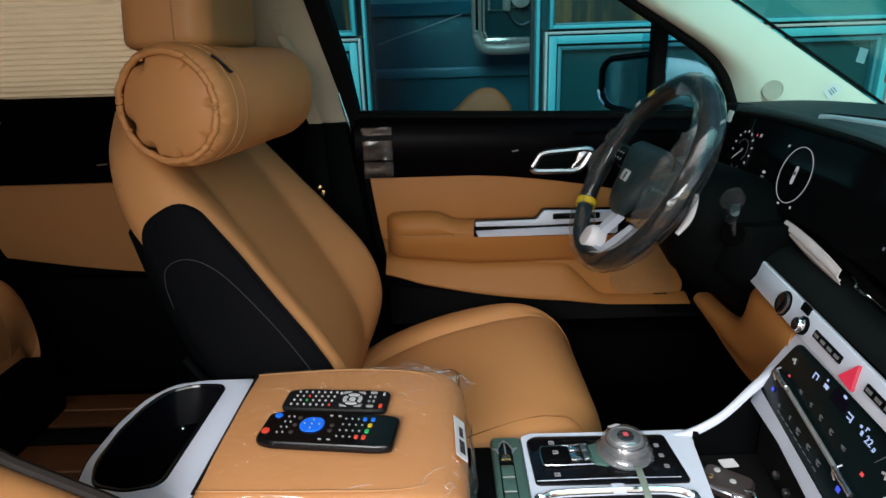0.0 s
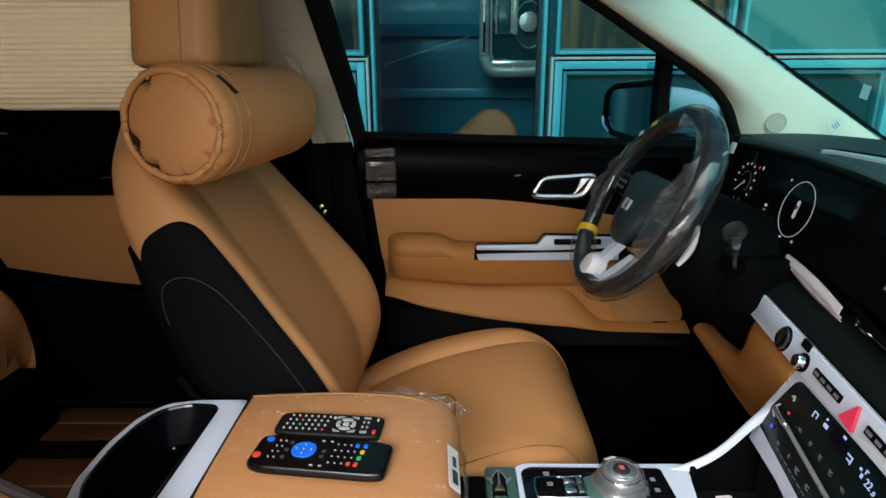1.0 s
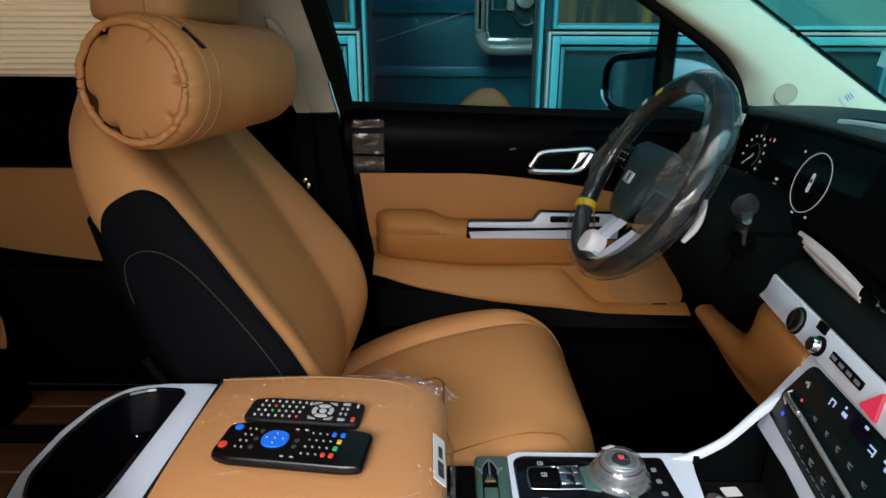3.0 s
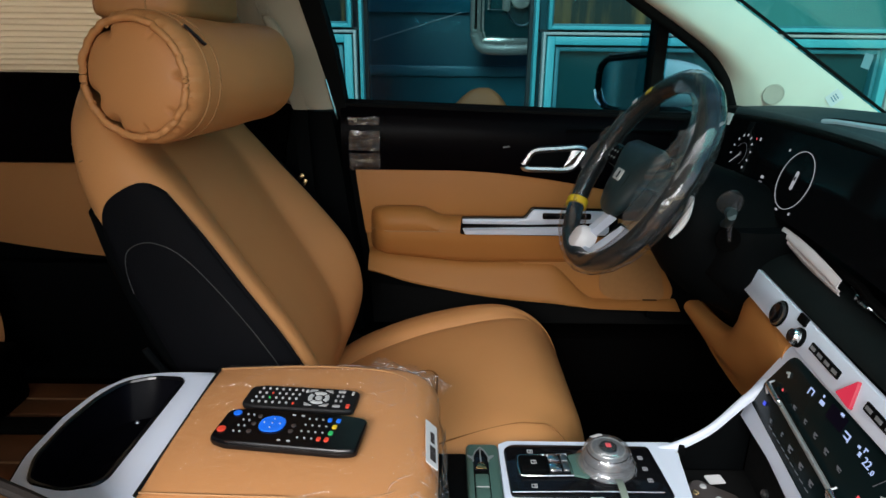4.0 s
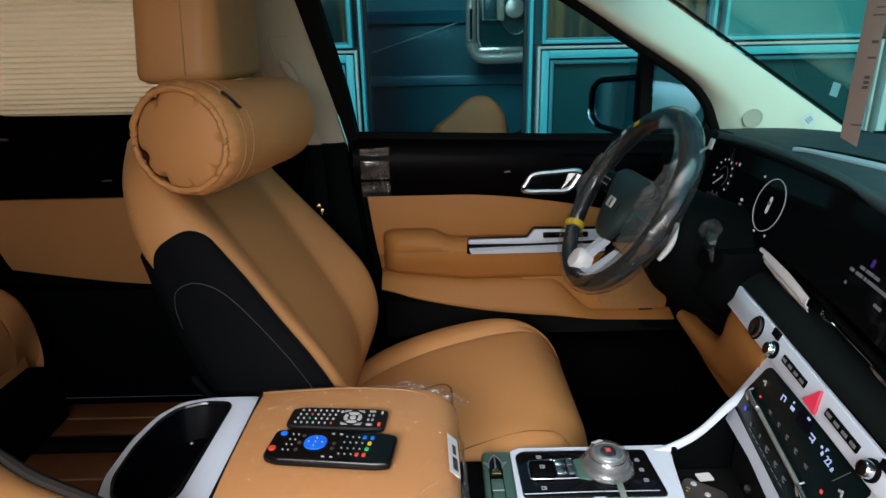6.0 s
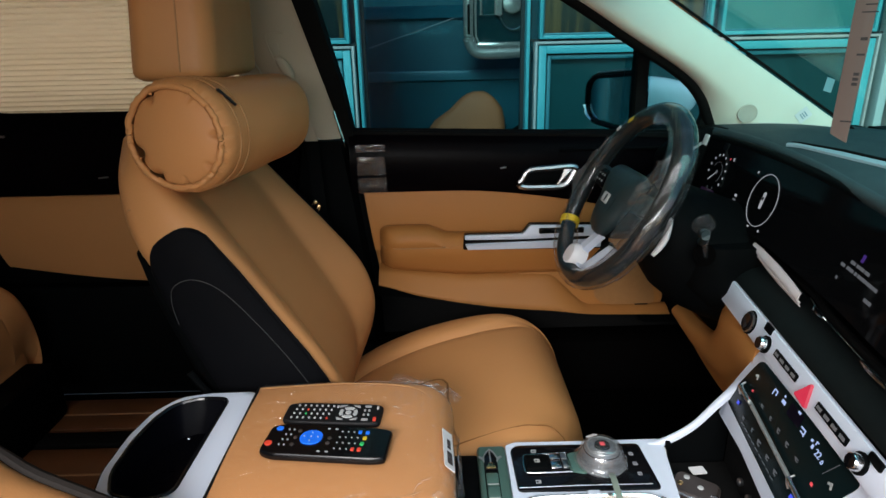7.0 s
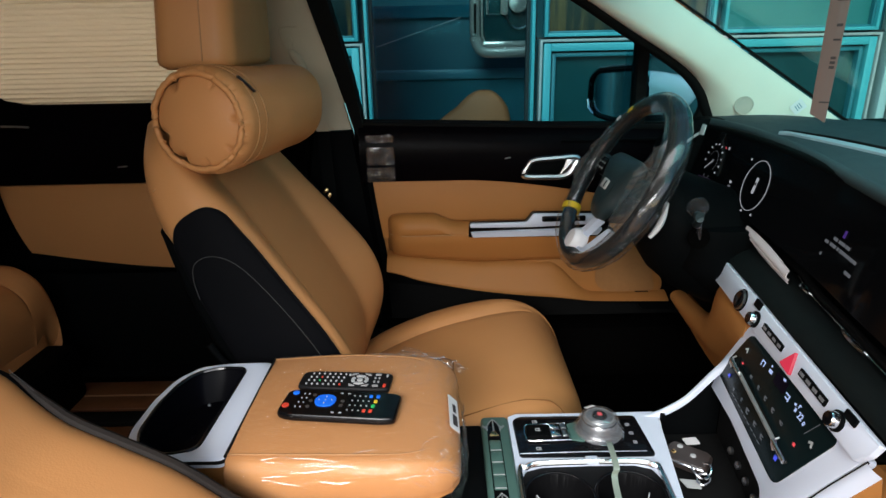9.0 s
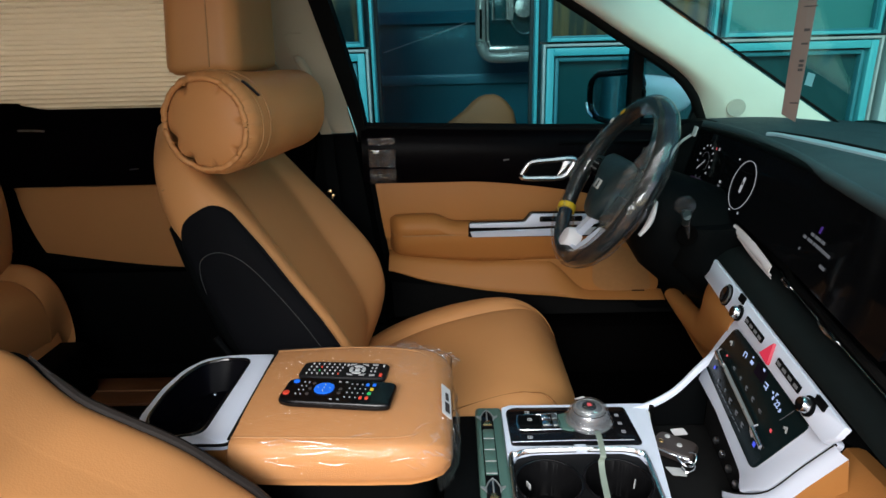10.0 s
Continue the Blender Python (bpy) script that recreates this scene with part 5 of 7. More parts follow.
def crease(u0, v0, du, dv, n=7):
    """A thin whitish tube for the glint on a little fold of the bag, from u0, v0 onward."""
    bend = rnd.uniform(-0.012, 0.012)
    pts = [Vector(bag(min(0.99, u0 + du * k / n), v0 + dv * k / n + bend * math.sin(math.pi * k / n))) for k in range(n + 1)]
    return tube([p + Vector((0, 0, 0.0008)) for p in pts], rnd.uniform(0.00018, 0.00045), 5, taper=lambda t: 0.25 + 0.75 * math.sin(math.pi * t))


folds = []
for k in range(34):  # front third of the lid, across its top
    folds.append(crease(rnd.uniform(0.45, 0.90), rnd.uniform(0.22, 0.66), rnd.uniform(-0.04, 0.05), rnd.uniform(-0.022, 0.022)))
for k in range(30):  # along the near edge
    folds.append(crease(rnd.uniform(0.15, 0.85), rnd.uniform(0.70, 0.92), rnd.uniform(0.02, 0.10), rnd.uniform(-0.05, 0.05)))
for k in range(16):  # long folds over the front roll
    folds.append(crease(rnd.uniform(0.55, 0.86), rnd.uniform(0.66, 0.86), rnd.uniform(0.06, 0.13), rnd.uniform(-0.03, 0.03)))
for k in range(14):  # round the front corner
    folds.append(crease(rnd.uniform(0.82, 0.97), rnd.uniform(0.12, 0.30), rnd.uniform(-0.03, 0.02), rnd.uniform(-0.03, 0.03)))
for k in range(24):  # on the crumpled corner
    u0, v0, du, dv = rnd.uniform(0.2, 0.95), rnd.uniform(0.1, 0.9), rnd.uniform(-0.10, 0.10), rnd.uniform(-0.25, 0.25)
    folds.append(tube([Vector(ear(u0 + du * q / 4, min(1.0, max(0.0, v0 + dv * q / 4)))) + Vector((0, 0, 0.0008)) for q in range(5)], rnd.uniform(0.0002, 0.0005), 5))
for k in range(8):  # by the far edge
    folds.append(crease(rnd.uniform(0.15, 0.8), rnd.uniform(0.12, 0.22), rnd.uniform(0.02, 0.12), rnd.uniform(-0.02, 0.02)))
# whitish tubes along the folds stand for glints on the polythene
tagged(part("fold_glints", join(*folds), FOLD_GLINT, lid, smooth=60), "white streaks for glints along sharp folds in the polythene", kind="stuff")
lab_m = frame_of((-0.03, 1, 0.0), (-0.70, 0, 0.71), (0.007, 0.618, LIDZ - 0.006))
lab = part("label", prism(rounded(0.076, 0.018, 0.001, 2), 0.0008, m=lab_m), STICKER, lid, "white printed label", smooth=0)
bars_of = random.Random(3)
x = -0.030
while x < -0.006:
    w = bars_of.choice((0.0006, 0.0009, 0.0014))
    part("print", box((0, 0, 0), (w, 0.0085, 0.0006), 0, m=lab_m @ pose(x, -0.0005, 0.0010)), INK, lab, smooth=0)
    x += w + bars_of.choice((0.0006, 0.0011))
for x, w in ((0.003, 0.005), (0.0095, 0.005), (0.016, 0.005)):
    part("print", box((0, 0, 0), (w, 0.0060, 0.0006), 0, m=lab_m @ pose(x, -0.0005, 0.0010)), INK, lab, smooth=0)

# silver surround and black bin behind the lid
outer = [(-0.2785, 0.520), (-0.2785, 0.763), (-0.350, 0.762), (-0.395, 0.753), (-0.420, 0.720), (-0.431, 0.665), (-0.430, 0.590), (-0.415, 0.535), (-0.360, 0.521)]
inner = [(-0.322, 0.545), (-0.318, 0.748), (-0.362, 0.751), (-0.398, 0.736), (-0.413, 0.702), (-0.4205, 0.650), (-0.418, 0.585), (-0.400, 0.546), (-0.355, 0.533)]


def ring_plate(outer, inner, z, thick, slope=None):
    """A flat frame between two outlines of equal count."""
    bm = bmesh.new()
    o = [Vector((x, y, 0)) for x, y in soft_poly(outer, 0.012, 5)]
    i = [Vector((x, y, 0)) for x, y in soft_poly(inner, 0.014, 5)]
    f = slope or (lambda x, y: z)
    rows = [[bm.verts.new((p.x, p.y, f(p.x, p.y) - dz)) for p in loop] for loop, dz in ((o, thick), (o, 0.002), ([a.lerp(b, 0.06) for a, b in zip(o, i)], 0), ([a.lerp(b, 0.94) for a, b in zip(o, i)], 0), (i, 0.002), (i, thick))]
    n = len(o)
    for a, b in zip(rows, rows[1:]):
        for j in range(n):
            bm.faces.new((a[j], a[(j + 1) % n], b[(j + 1) % n], b[j]))
    return bm


bin_z = lambda x, y: LIDZ - 0.003 - 0.12 * max(0, -0.36 - x) ** 1.5
part("bin_frame", ring_plate(outer, inner, 0, 0.010, bin_z), WHITE_TRIM, con, "satin silver bin surround", smooth=50)
part("bin_lip", tube([Vector((p.x, p.y, bin_z(p.x, p.y) - 0.001)) for p in [Vector((-0.368 + (x + 0.368) * 0.975, YC + (y - YC) * 0.985, 0)) for x, y in soft_poly(inner, 0.014, 5)]], 0.0030, 6, True), GLOSS, con)
part("frame_outline", tube([Vector((x, y, bin_z(x, y) - 0.0025)) for x, y in soft_poly(outer, 0.012, 5)], 0.0022, 6, True), RUBBER, con, "dark gap round the bin surround")


def bin_bowl(u, v):
    a = [Vector((x, y, 0)) for x, y in soft_poly(inner, 0.014, 7)]
    p = a[int(v * len(a)) % len(a)]
    c = Vector((-0.368, YC, 0))
    q = c + (p - c) * (1 - 0.30 * u if u < 0.7 else (1 - 0.21) * max(0.0, (1 - u) / 0.3))
    z = bin_z(p.x, p.y) - 0.004 - 0.044 * min(1, u / 0.7)
    return (q.x, q.y, z)


part("bin", sheet(bin_bowl, 20, 72), BIN_BLACK, con, "glossy black storage bin", smooth=60)
for bx, by in ((-0.375, 0.715), (-0.335, 0.725)):
    part("spot", lathe([(0.003, 0), (0.002, 0.002), (0, 0.0025)], 8, Matrix.Translation((bx, by, LIDZ - 0.050))), SATIN, con)
part("bin_back", loft([[Vector((x, y, z)) for x, y in ((-0.426 + 0.02 * k, 0.550), (-0.426 + 0.02 * k, 0.715), (-0.40, 0.752 - 0.01 * k), (-0.2805, 0.760 - 0.01 * k), (-0.2805, 0.524 + 0.01 * k), (-0.40, 0.532 + 0.01 * k))] for k, z in ((1, 0.52), (0.5, 0.72), (0.1, 0.80), (0.0, 0.838))], cap=False), TAN_HARD, con, "tan console end", smooth=50)

# switch rail between lid and shifter
part("gap", box((0.028, YC - 0.01, 0.700), (0.055, 0.27, 0.04), 0.006), BLACK, con)
rail = part("switch_rail", box((0.076, YC - 0.01, 0.716), (0.046, 0.285, 0.03), 0.007, 3), GREEN_GREY, con, "grey-green seat switch rail")
part("channel", box((0.072, YC - 0.02, 0.7305), (0.021, 0.25, 0.003), 0.001), BLACK, rail)
for i in range(4):
    part("key", box((0.072, YC + 0.0490 - 0.028 * i, 0.7325), (0.018, 0.0262, 0.004), 0.0015), GREEN_GREY, rail)
    part("key_edge", box((0.072, YC + 0.0368 - 0.028 * i, 0.7348), (0.016, 0.0014, 0.0006), 0), GREY_KEY, rail, smooth=0)
for yy in (YC + 0.090, YC - 0.084):
    w = part("rocker", prism(soft_poly([(-0.0105, -0.020), (-0.0105, 0.006), (-0.006, 0.018), (0, 0.025), (0.006, 0.018), (0.0105, 0.006), (0.0105, -0.020)], 0.003), 0.004, 0.001, frame_of((1, 0, 0), (0, 1, 0), (0.072, yy, 0.7345))), GLOSS, rail, "pointed black rocker with bright edges")
    for sg in (-1, 1):
        part("rocker_edge", tube([(0.072 + sg * x, yy + y, 0.7352) for x, y in ((0.0105, -0.004), (0.0105, 0.006), (0.006, 0.018), (0.0, 0.0255))], 0.0011, 6), ROCKER, w)
        part("wing", prism([(sg * 0.0105, 0.000), (sg * 0.0185, 0.009), (sg * 0.0175, 0.011), (sg * 0.0100, 0.007)][::sg], 0.002, 0.0, frame_of((1, 0, 0), (0, 1, 0), (0.072, yy, 0.7345))), ROCKER, w)
    part("ridge", box((0.072, yy + 0.006, 0.7352), (0.0022, 0.030, 0.002), 0.0008), ROCKER, w)
    part("lamp", prism(soft_poly([(-0.008, -0.019), (0.008, -0.019), (0.003, -0.006), (-0.003, -0.006)], 0.002), 0.002, 0.0005, frame_of((1, 0, 0), (0, 1, 0), (0.072, yy, 0.7362))), GOLD, w, "amber lamp")


def hoop(profile, n, m):
    """An open turned ring: profile of (radius, height)."""
    return sheet(lambda u, v: m @ Vector((lerp_rows(profile, u)[0] * math.cos(2 * math.pi * v), lerp_rows(profile, u)[0] * math.sin(2 * math.pi * v), lerp_rows(profile, u)[1])), 6, n)


# shifter deck: silver frame, glossy inlay
DECK = 0.724
o1 = [(0.098, YC - 0.25), (0.100, YC + 0.138), (0.115, YC + 0.146), (0.24, YC + 0.145), (0.350, YC + 0.146), (0.356, YC + 0.135), (0.322, YC - 0.09), (0.305, YC - 0.25)]


def deck_frame(poly, z, thick, bevel, material, name, label="", parent=con, r=0.012):
    return part(name, prism(soft_poly(poly, r), thick, bevel, frame_of((1, 0, 0), (0, 1, 0), (0, 0, z))), material, parent, label)


well_o = [(0.103, YC - 0.24), (0.103, YC - 0.02), (0.115, YC + 0.004), (0.14, YC + 0.012), (0.215, YC + 0.014), (0.28, YC + 0.013), (0.304, YC + 0.004), (0.312, YC - 0.02), (0.300, YC - 0.24)]
deck_frame(o1 + [(0.300, YC - 0.25)] + well_o[::-1][1:-1] + [(0.103, YC - 0.25)], DECK, 0.03, 0.0, WHITE_TRIM, "deck", "satin silver shifter surround", r=0.004)
inlay = deck_frame([(0.108, YC + 0.030), (0.106, YC + 0.124), (0.118, YC + 0.134), (0.314, YC + 0.132), (0.318, YC + 0.028)], DECK + 0.0035, 0.004, 0.0015, GLOSS, "shifter_inlay", "glossy black shifter inlay", r=0.008)
part("recess_edge", tube([(0.110, 0.680, DECK + 0.0045), (0.20, 0.682, DECK + 0.0045), (0.306, 0.6815, DECK + 0.0045)], 0.0009, 6), CHROME, inlay)
part("dial_plate", prism(soft_poly([(0.192, 0.750), (0.215, 0.757), (0.225, 0.735), (0.215, 0.704), (0.192, 0.711)], 0.006), 0.003, 0.001, frame_of((1, 0, 0), (0, 1, 0), (0, 0, DECK + 0.0075))), GREEN_GREY, inlay, "grey-green plate beside the dial")
part("brake_switch", box((0.143, 0.728, DECK + 0.008), (0.036, 0.031, 0.010), 0.003, 2), BLACK, inlay, "black parking brake switch")
part("switch_rim", tube([(0.1235, 0.7105, DECK + 0.007), (0.122, 0.728, DECK + 0.007), (0.124, 0.747, DECK + 0.007), (0.127, 0.7495, DECK + 0.007), (0.16, 0.7515, DECK + 0.007), (0.192, 0.7535, DECK + 0.007), (0.194, 0.730, DECK + 0.007), (0.194, 0.709, DECK + 0.007), (0.155, 0.708, DECK + 0.007), (0.127, 0.7085, DECK + 0.007)], 0.0011, 6, True), CHROME, inlay)
part("key_bed", box((0.1765, 0.7305, DECK + 0.006), (0.029, 0.037, 0.006), 0.001), GLOSS, inlay)
for yy, d in ((0.740, 0.013), (0.7225, 0.017)):
    part("chrome_key", box((0.1715, yy, DECK + 0.010), (0.016, d, 0.004), 0.001, 2, pose(0, 0, 0)), CHROME, inlay)
    part("dark_key", box((0.186, yy, DECK + 0.010), (0.008, d, 0.004), 0.001, 2), SATIN, inlay)


def key_mark(x, y, z, w, h, material, bar):
    """A small outlined symbol."""
    m = Matrix.Translation((x, y, z))
    bits = [box((0, k * (h - 0.0009) / 2, 0), (w, 0.0009, 0.0005), 0, m=m) for k in (-1, 1)] + [box((k * (w - 0.0009) / 2, 0, 0), (0.0009, h - 0.0018, 0.0005), 0, m=m) for k in (-1, 1)]
    part("mark", join(*bits, box((bar, 0, 0), (0.0012, h * 0.45, 0.0005), 0, m=m)), material, inlay, smooth=0)


for xx, yy, zz in ((0.143, 0.762, 0.0042), (0.140, 0.692, 0.0042), (0.143, 0.728, 0.0134)):
    key_mark(xx, yy, DECK + zz, 0.0075, 0.0068, GREY_KEY, 0.0008)
for k in range(3):
    key_mark(0.2945, 0.750 - 0.023 * k, DECK + 0.0042, 0.0062, 0.0066, LIT_WHITE, 0.0)
KN = Vector((0.243, YC + 0.088, DECK + 0.004))
knob = part("shift_dial", lathe([(0.037, 0.0), (0.038, 0.003), (0.034, 0.005), (0.0315, 0.010), (0.030, 0.020), (0.027, 0.026), (0.020, 0.030), (0.013, 0.031), (0.012, 0.0295), (0.0, 0.0295)], 40, Matrix.Translation(KN)), DIAL, con, "grey metal rotary shifter")
part("dial_ring", hoop([(0.0215, 0.0292), (0.0225, 0.0300), (0.0235, 0.0285)], 40, Matrix.Translation(KN)), ROCKER, knob, "bright inner ring")
part("dial_groove", hoop([(0.0305, 0.0115), (0.0312, 0.0125), (0.0305, 0.0135)], 40, Matrix.Translation(KN)), BLACK, knob)
part("dial_groove", hoop([(0.0275, 0.0238), (0.0282, 0.0247), (0.0272, 0.0256)], 40, Matrix.Translation(KN)), BLACK, knob)
part("paper_slip", box((0, 0, 0), (0.016, 0.009, 0.0006), 0, m=Matrix.Translation(KN + Vector((-0.012, 0.020, 0.0338))) @ pose(0, 0, 0, -24, 0, 25)), PAPER_WHITE, knob, "white paper slip under the cap")
part("park_button", lathe([(0.012, 0), (0.011, 0.003), (0, 0.0035)], 24, Matrix.Translation(KN + Vector((0, 0, 0.0296)))), BLACK, knob)
part("park_lamp", box(KN + Vector((0, 0, 0.0335)), (0.007, 0.008, 0.001), 0.0003), LIT_RED, knob, "red lit mark")


def cover(u, v):
    a = 2 * math.pi * v
    r, h = lerp_rows([(0.0, 0.036), (0.014, 0.0355), (0.024, 0.032), (0.031, 0.025), (0.034, 0.016), (0.036, 0.008), (0.041, 0.003)], u)
    w = 1 + 0.05 * noise.noise((math.cos(a) * 3, math.sin(a) * 3, u * 6)) * u
    return KN + Vector((r * w * math.cos(a), r * w * math.sin(a), h + 0.0012))


part("plastic_cap", sheet(cover, 24, 72), CAP_FILM, knob, "clear crumpled polythene cap", smooth=35)

# cup holders: two wells under a bright rim


def wells(u, v):
    """The tray's skin, sunk into two round wells."""
    x, y = 0.100 + 0.215 * u, YC - 0.25 + 0.27 * v
    z = DECK - 0.004
    for cx in (0.156, 0.258):
        d = math.hypot(x - cx, y - YC + 0.05)
        k = min(1, max(0, (0.0490 - d) / 0.0045))
        z -= 0.062 * k * k * (3 - 2 * k)
    return (x, y, z)


tray = part("cup_tray", sheet(wells, 130, 150), mat("well_black", (0.004, 0.004, 0.0045), 0.55, spec=0.12), con, "black cup holder tray with two wells", smooth=60)
part("tray_rim", tube([Vector((x, y, DECK + 0.004)) for x, y in [(q.x, q.y) for q in smooth_path([(x, y, 0) for x, y in well_o], 6)]], 0.0042, 8), CHROME, tray, "bright tray rim")
for cx in (0.156, 0.258):
    part("well_rim", hoop([(0.0475, 0.0), (0.048, 0.0015), (0.0505, 0.002), (0.052, 0.0005), (0.052, -0.002)], 48, Matrix.Translation((cx, YC - 0.05, DECK - 0.004))), GLOSS, tray)
    # pale bar put in for the glint on the well's grip
    part("grip_glint", box((cx + (-0.028 if cx < 0.2 else 0.030), YC - 0.035, DECK - 0.022), (0.002, 0.012, 0.010), 0.001, 2, pose(0, 0, 0, 0, 0, 25 if cx < 0.2 else -25)), GREY_KEY, tray)
part("tray_cap", box((0.216, YC + 0.016, DECK + 0.005), (0.018, 0.016, 0.004), 0.001), WHITE_TRIM, tray)

# security strap hanging from the shifter
strap = tagged(part("strap", sheet(lambda u, v: Vector(lerp_rows([(0.246, YC + 0.045, 0.742), (0.243, YC + 0.02, 0.752), (0.239, YC - 0.03, 0.752), (0.236, YC - 0.034, 0.740), (0.232, YC - 0.075, 0.733), (0.226, YC - 0.16, 0.731)], u)) + Vector((0.009 * (v - 0.5), 0, 0)), 30, 2, 0.0008), mat("dark_green_band", (0.24, 0.29, 0.24), 0.12), None), "thin grey-green glossy plastic band tied to the shifter", "strap")

# open tray in front of the shifter, between the silver frames
XH, YH = Vector((-0.101, -0.995, 0.004)).normalized(), Vector((0.31, -0.02, 0.95)).normalized()
HV = frame_of(XH, YH, (0.4525, 0.641, 0.857))
part("pocket", loft([[Vector(p) for p in ring] for ring in (
    [(0.30, YC - 0.16, 0.62), (0.34, YC + 0.128, 0.62), (0.50, YC + 0.128, 0.62), (0.47, YC - 0.16, 0.62)],
    [(0.30, YC - 0.15, 0.665), (0.345, YC + 0.130, 0.665), (0.47, YC + 0.128, 0.665), (0.43, YC - 0.15, 0.665)])]), RUBBER, con, "black rubber-floored open tray", smooth=30)
part("pocket_wall", sheet(lambda u, v: Vector((0.366, YC + 0.137, 0.665)).lerp(Vector((0.46, YC + 0.137, 0.665)), u) + Vector((0, 0, (0.05 + 0.10 * u) * v)), 8, 4, 0.006, (0, 1, 0)), BLACK, con)
part("pin", tube([(0.352, 0.769, 0.723), (0.352, 0.757, 0.710), (0.352, 0.745, 0.698)], 0.0022, 8), CHROME, con, "bright pin at the tray edge")
part("pocket_back", sheet(lambda u, v: Vector((0.458 - 0.035 * u, YC + 0.13 - 0.24 * u, 0.665 + 0.125 * v)), 8, 4, 0.006, (1, 0, 0)), RUBBER, con)
for i in range(4):
    part("stud", lathe([(0.006, 0), (0.006, 0.004), (0.003, 0.006), (0, 0.006)], 12, frame_of((0, -1, 0), (0.1, 0, 1), (0.445 - 0.005 * i, YC + 0.05 - 0.035 * i, 0.715))), SATIN, con)
# silver side runners that climb from the deck to the climate panel
RUN_OUT = [(0.332, 0.787, 0.722), (0.358, 0.786, 0.729), (0.400, 0.785, 0.757), (0.438, 0.783, 0.806), (0.466, 0.780, 0.842), (0.488, 0.776, 0.874), (0.502, 0.772, 0.905)]
RUN_IN = [(0.332, 0.775, 0.722), (0.357, 0.776, 0.728), (0.398, 0.776, 0.755), (0.433, 0.772, 0.800), (0.457, 0.766, 0.833), (0.474, 0.760, 0.863), (0.487, 0.754, 0.898)]


def runner(u, v):
    p = Vector(lerp_rows(RUN_OUT, u)).lerp(Vector(lerp_rows(RUN_IN, u)), v)
    return p + Vector((-0.5, 0, 0.85)) * 0.003 * math.sin(math.pi * v) ** 0.5


part("runner", sheet(runner, 48, 8, 0.007, (0.55, 0, -0.83)), WHITE_TRIM, con, "satin silver side runner", smooth=60)
part("runner_clip", box((0.362, YC + 0.137, DECK), (0.008, 0.024, 0.014), 0.002), BLACK, con)
SH_IN = [(0.208, 0.046, -0.002), (0.182, -0.010, -0.002), (0.153, -0.072, -0.003), (0.106, -0.119, -0.005), (0.060, -0.152, -0.010)]
SH_OUT = [(0.225, 0.042, -0.010), (0.199, -0.016, -0.010), (0.169, -0.080, -0.011), (0.118, -0.134, -0.014), (0.070, -0.170, -0.020)]


def shoulder(u, v):
    a, b = Vector(lerp_rows(SH_IN, u)), Vector(lerp_rows(SH_OUT, u))
    return HV @ (a.lerp(b, v) + Vector((0, 0, 0.004)) * math.sin(math.pi * min(1.0, 0.1 + v * 0.9)))


part("near_shoulder", sheet(shoulder, 30, 10, 0.012, (0.3, 0.2, -0.9)), WHITE_TRIM, con, "satin silver near shoulder", smooth=60)
part("groove", tube([HV @ Vector(lerp_rows(SH_IN, i / 20)) for i in range(21)], 0.0018, 6), RUBBER, con)
part("near_flank", sheet(lambda u, v: HV @ Vector(lerp_rows(SH_OUT, u)) + Vector((0.03 * v, 0.004 * v, -0.16 * v)), 20, 4, 0.01, (0, 1, 0)), TAN_HARD, con, "tan flank below the near shoulder")


# ---- dashboard ----
dash = thing("dashboard", (0.7, YC, 0.7), "dark dashboard with a long curved display and a silver switch bar", "dashboard")
HOOD = [(0.600, 1.40, 1.140), (0.606, 1.28, 1.152), (0.616, 1.107, 1.155), (0.598, 0.893, 1.153), (0.560, 0.694, 1.150), (0.528, 0.545, 1.150), (0.505, 0.40, 1.148), (0.50, 0.20, 1.14), (0.52, -0.08, 1.13)]


def dash_top(u, v):
    h = Vector(lerp_rows(HOOD, u))
    far = Vector((1.03 + 0.04 * math.sin(math.pi * u), h.y, 1.138))
    if u < 0.22:
        far.x -= 0.10 * (1 - u / 0.22)
    p = h.lerp(far, v)
    p.z += 0.010 * math.sin(math.pi * min(1, v * 1.2)) - 0.010 * max(0, 0.06 - v) / 0.06
    return p


part("top_pad", sheet(dash_top, 60, 24, 0.02, (0, 0, -1)), DASH, dash, "dark grey soft dash top", smooth=60)
part("hood_rim", tube([Vector(lerp_rows(HOOD, i / 60)) + Vector((-0.002, 0, -0.006)) for i in range(61)], 0.010, 10), DASH, dash, "rounded display hood")
def strip_at(u, v):
    a = 0.285 + 0.44 * u
    w = 0.035 + min(0.24, 0.93 * max(0.0, a - 0.277)) + 0.045 * v * min(1.0, 0.25 + 6 * u)
    return Vector(dash_top(a, w)) + Vector((0, 0, 0.004 + 0.002 * math.sin(math.pi * v)))


part("top_strip", sheet(strip_at, 50, 5, 0.004, (0, 0, -1)), STRIP_GREY, dash, "pale satin strip across the dash top")
part("strip_gap", tube([strip_at(k / 40, 1.0) + Vector((0.006, 0.0, -0.001)) for k in range(41)], 0.0045, 6), RUBBER, dash)

SCR = [(0.590, 1.262, 1.135), (0.588, 1.107, 1.143), (0.576, 0.893, 1.143), (0.552, 0.694, 1.140), (0.528, 0.560, 1.138), (0.508, 0.43, 1.135)]


def screen(u, v):
    """The long display: u from the driver's end, v downwards."""
    a = Vector(lerp_rows(SCR, u))
    return a + Vector((-0.036 * v, 0.0, -0.128 * v))


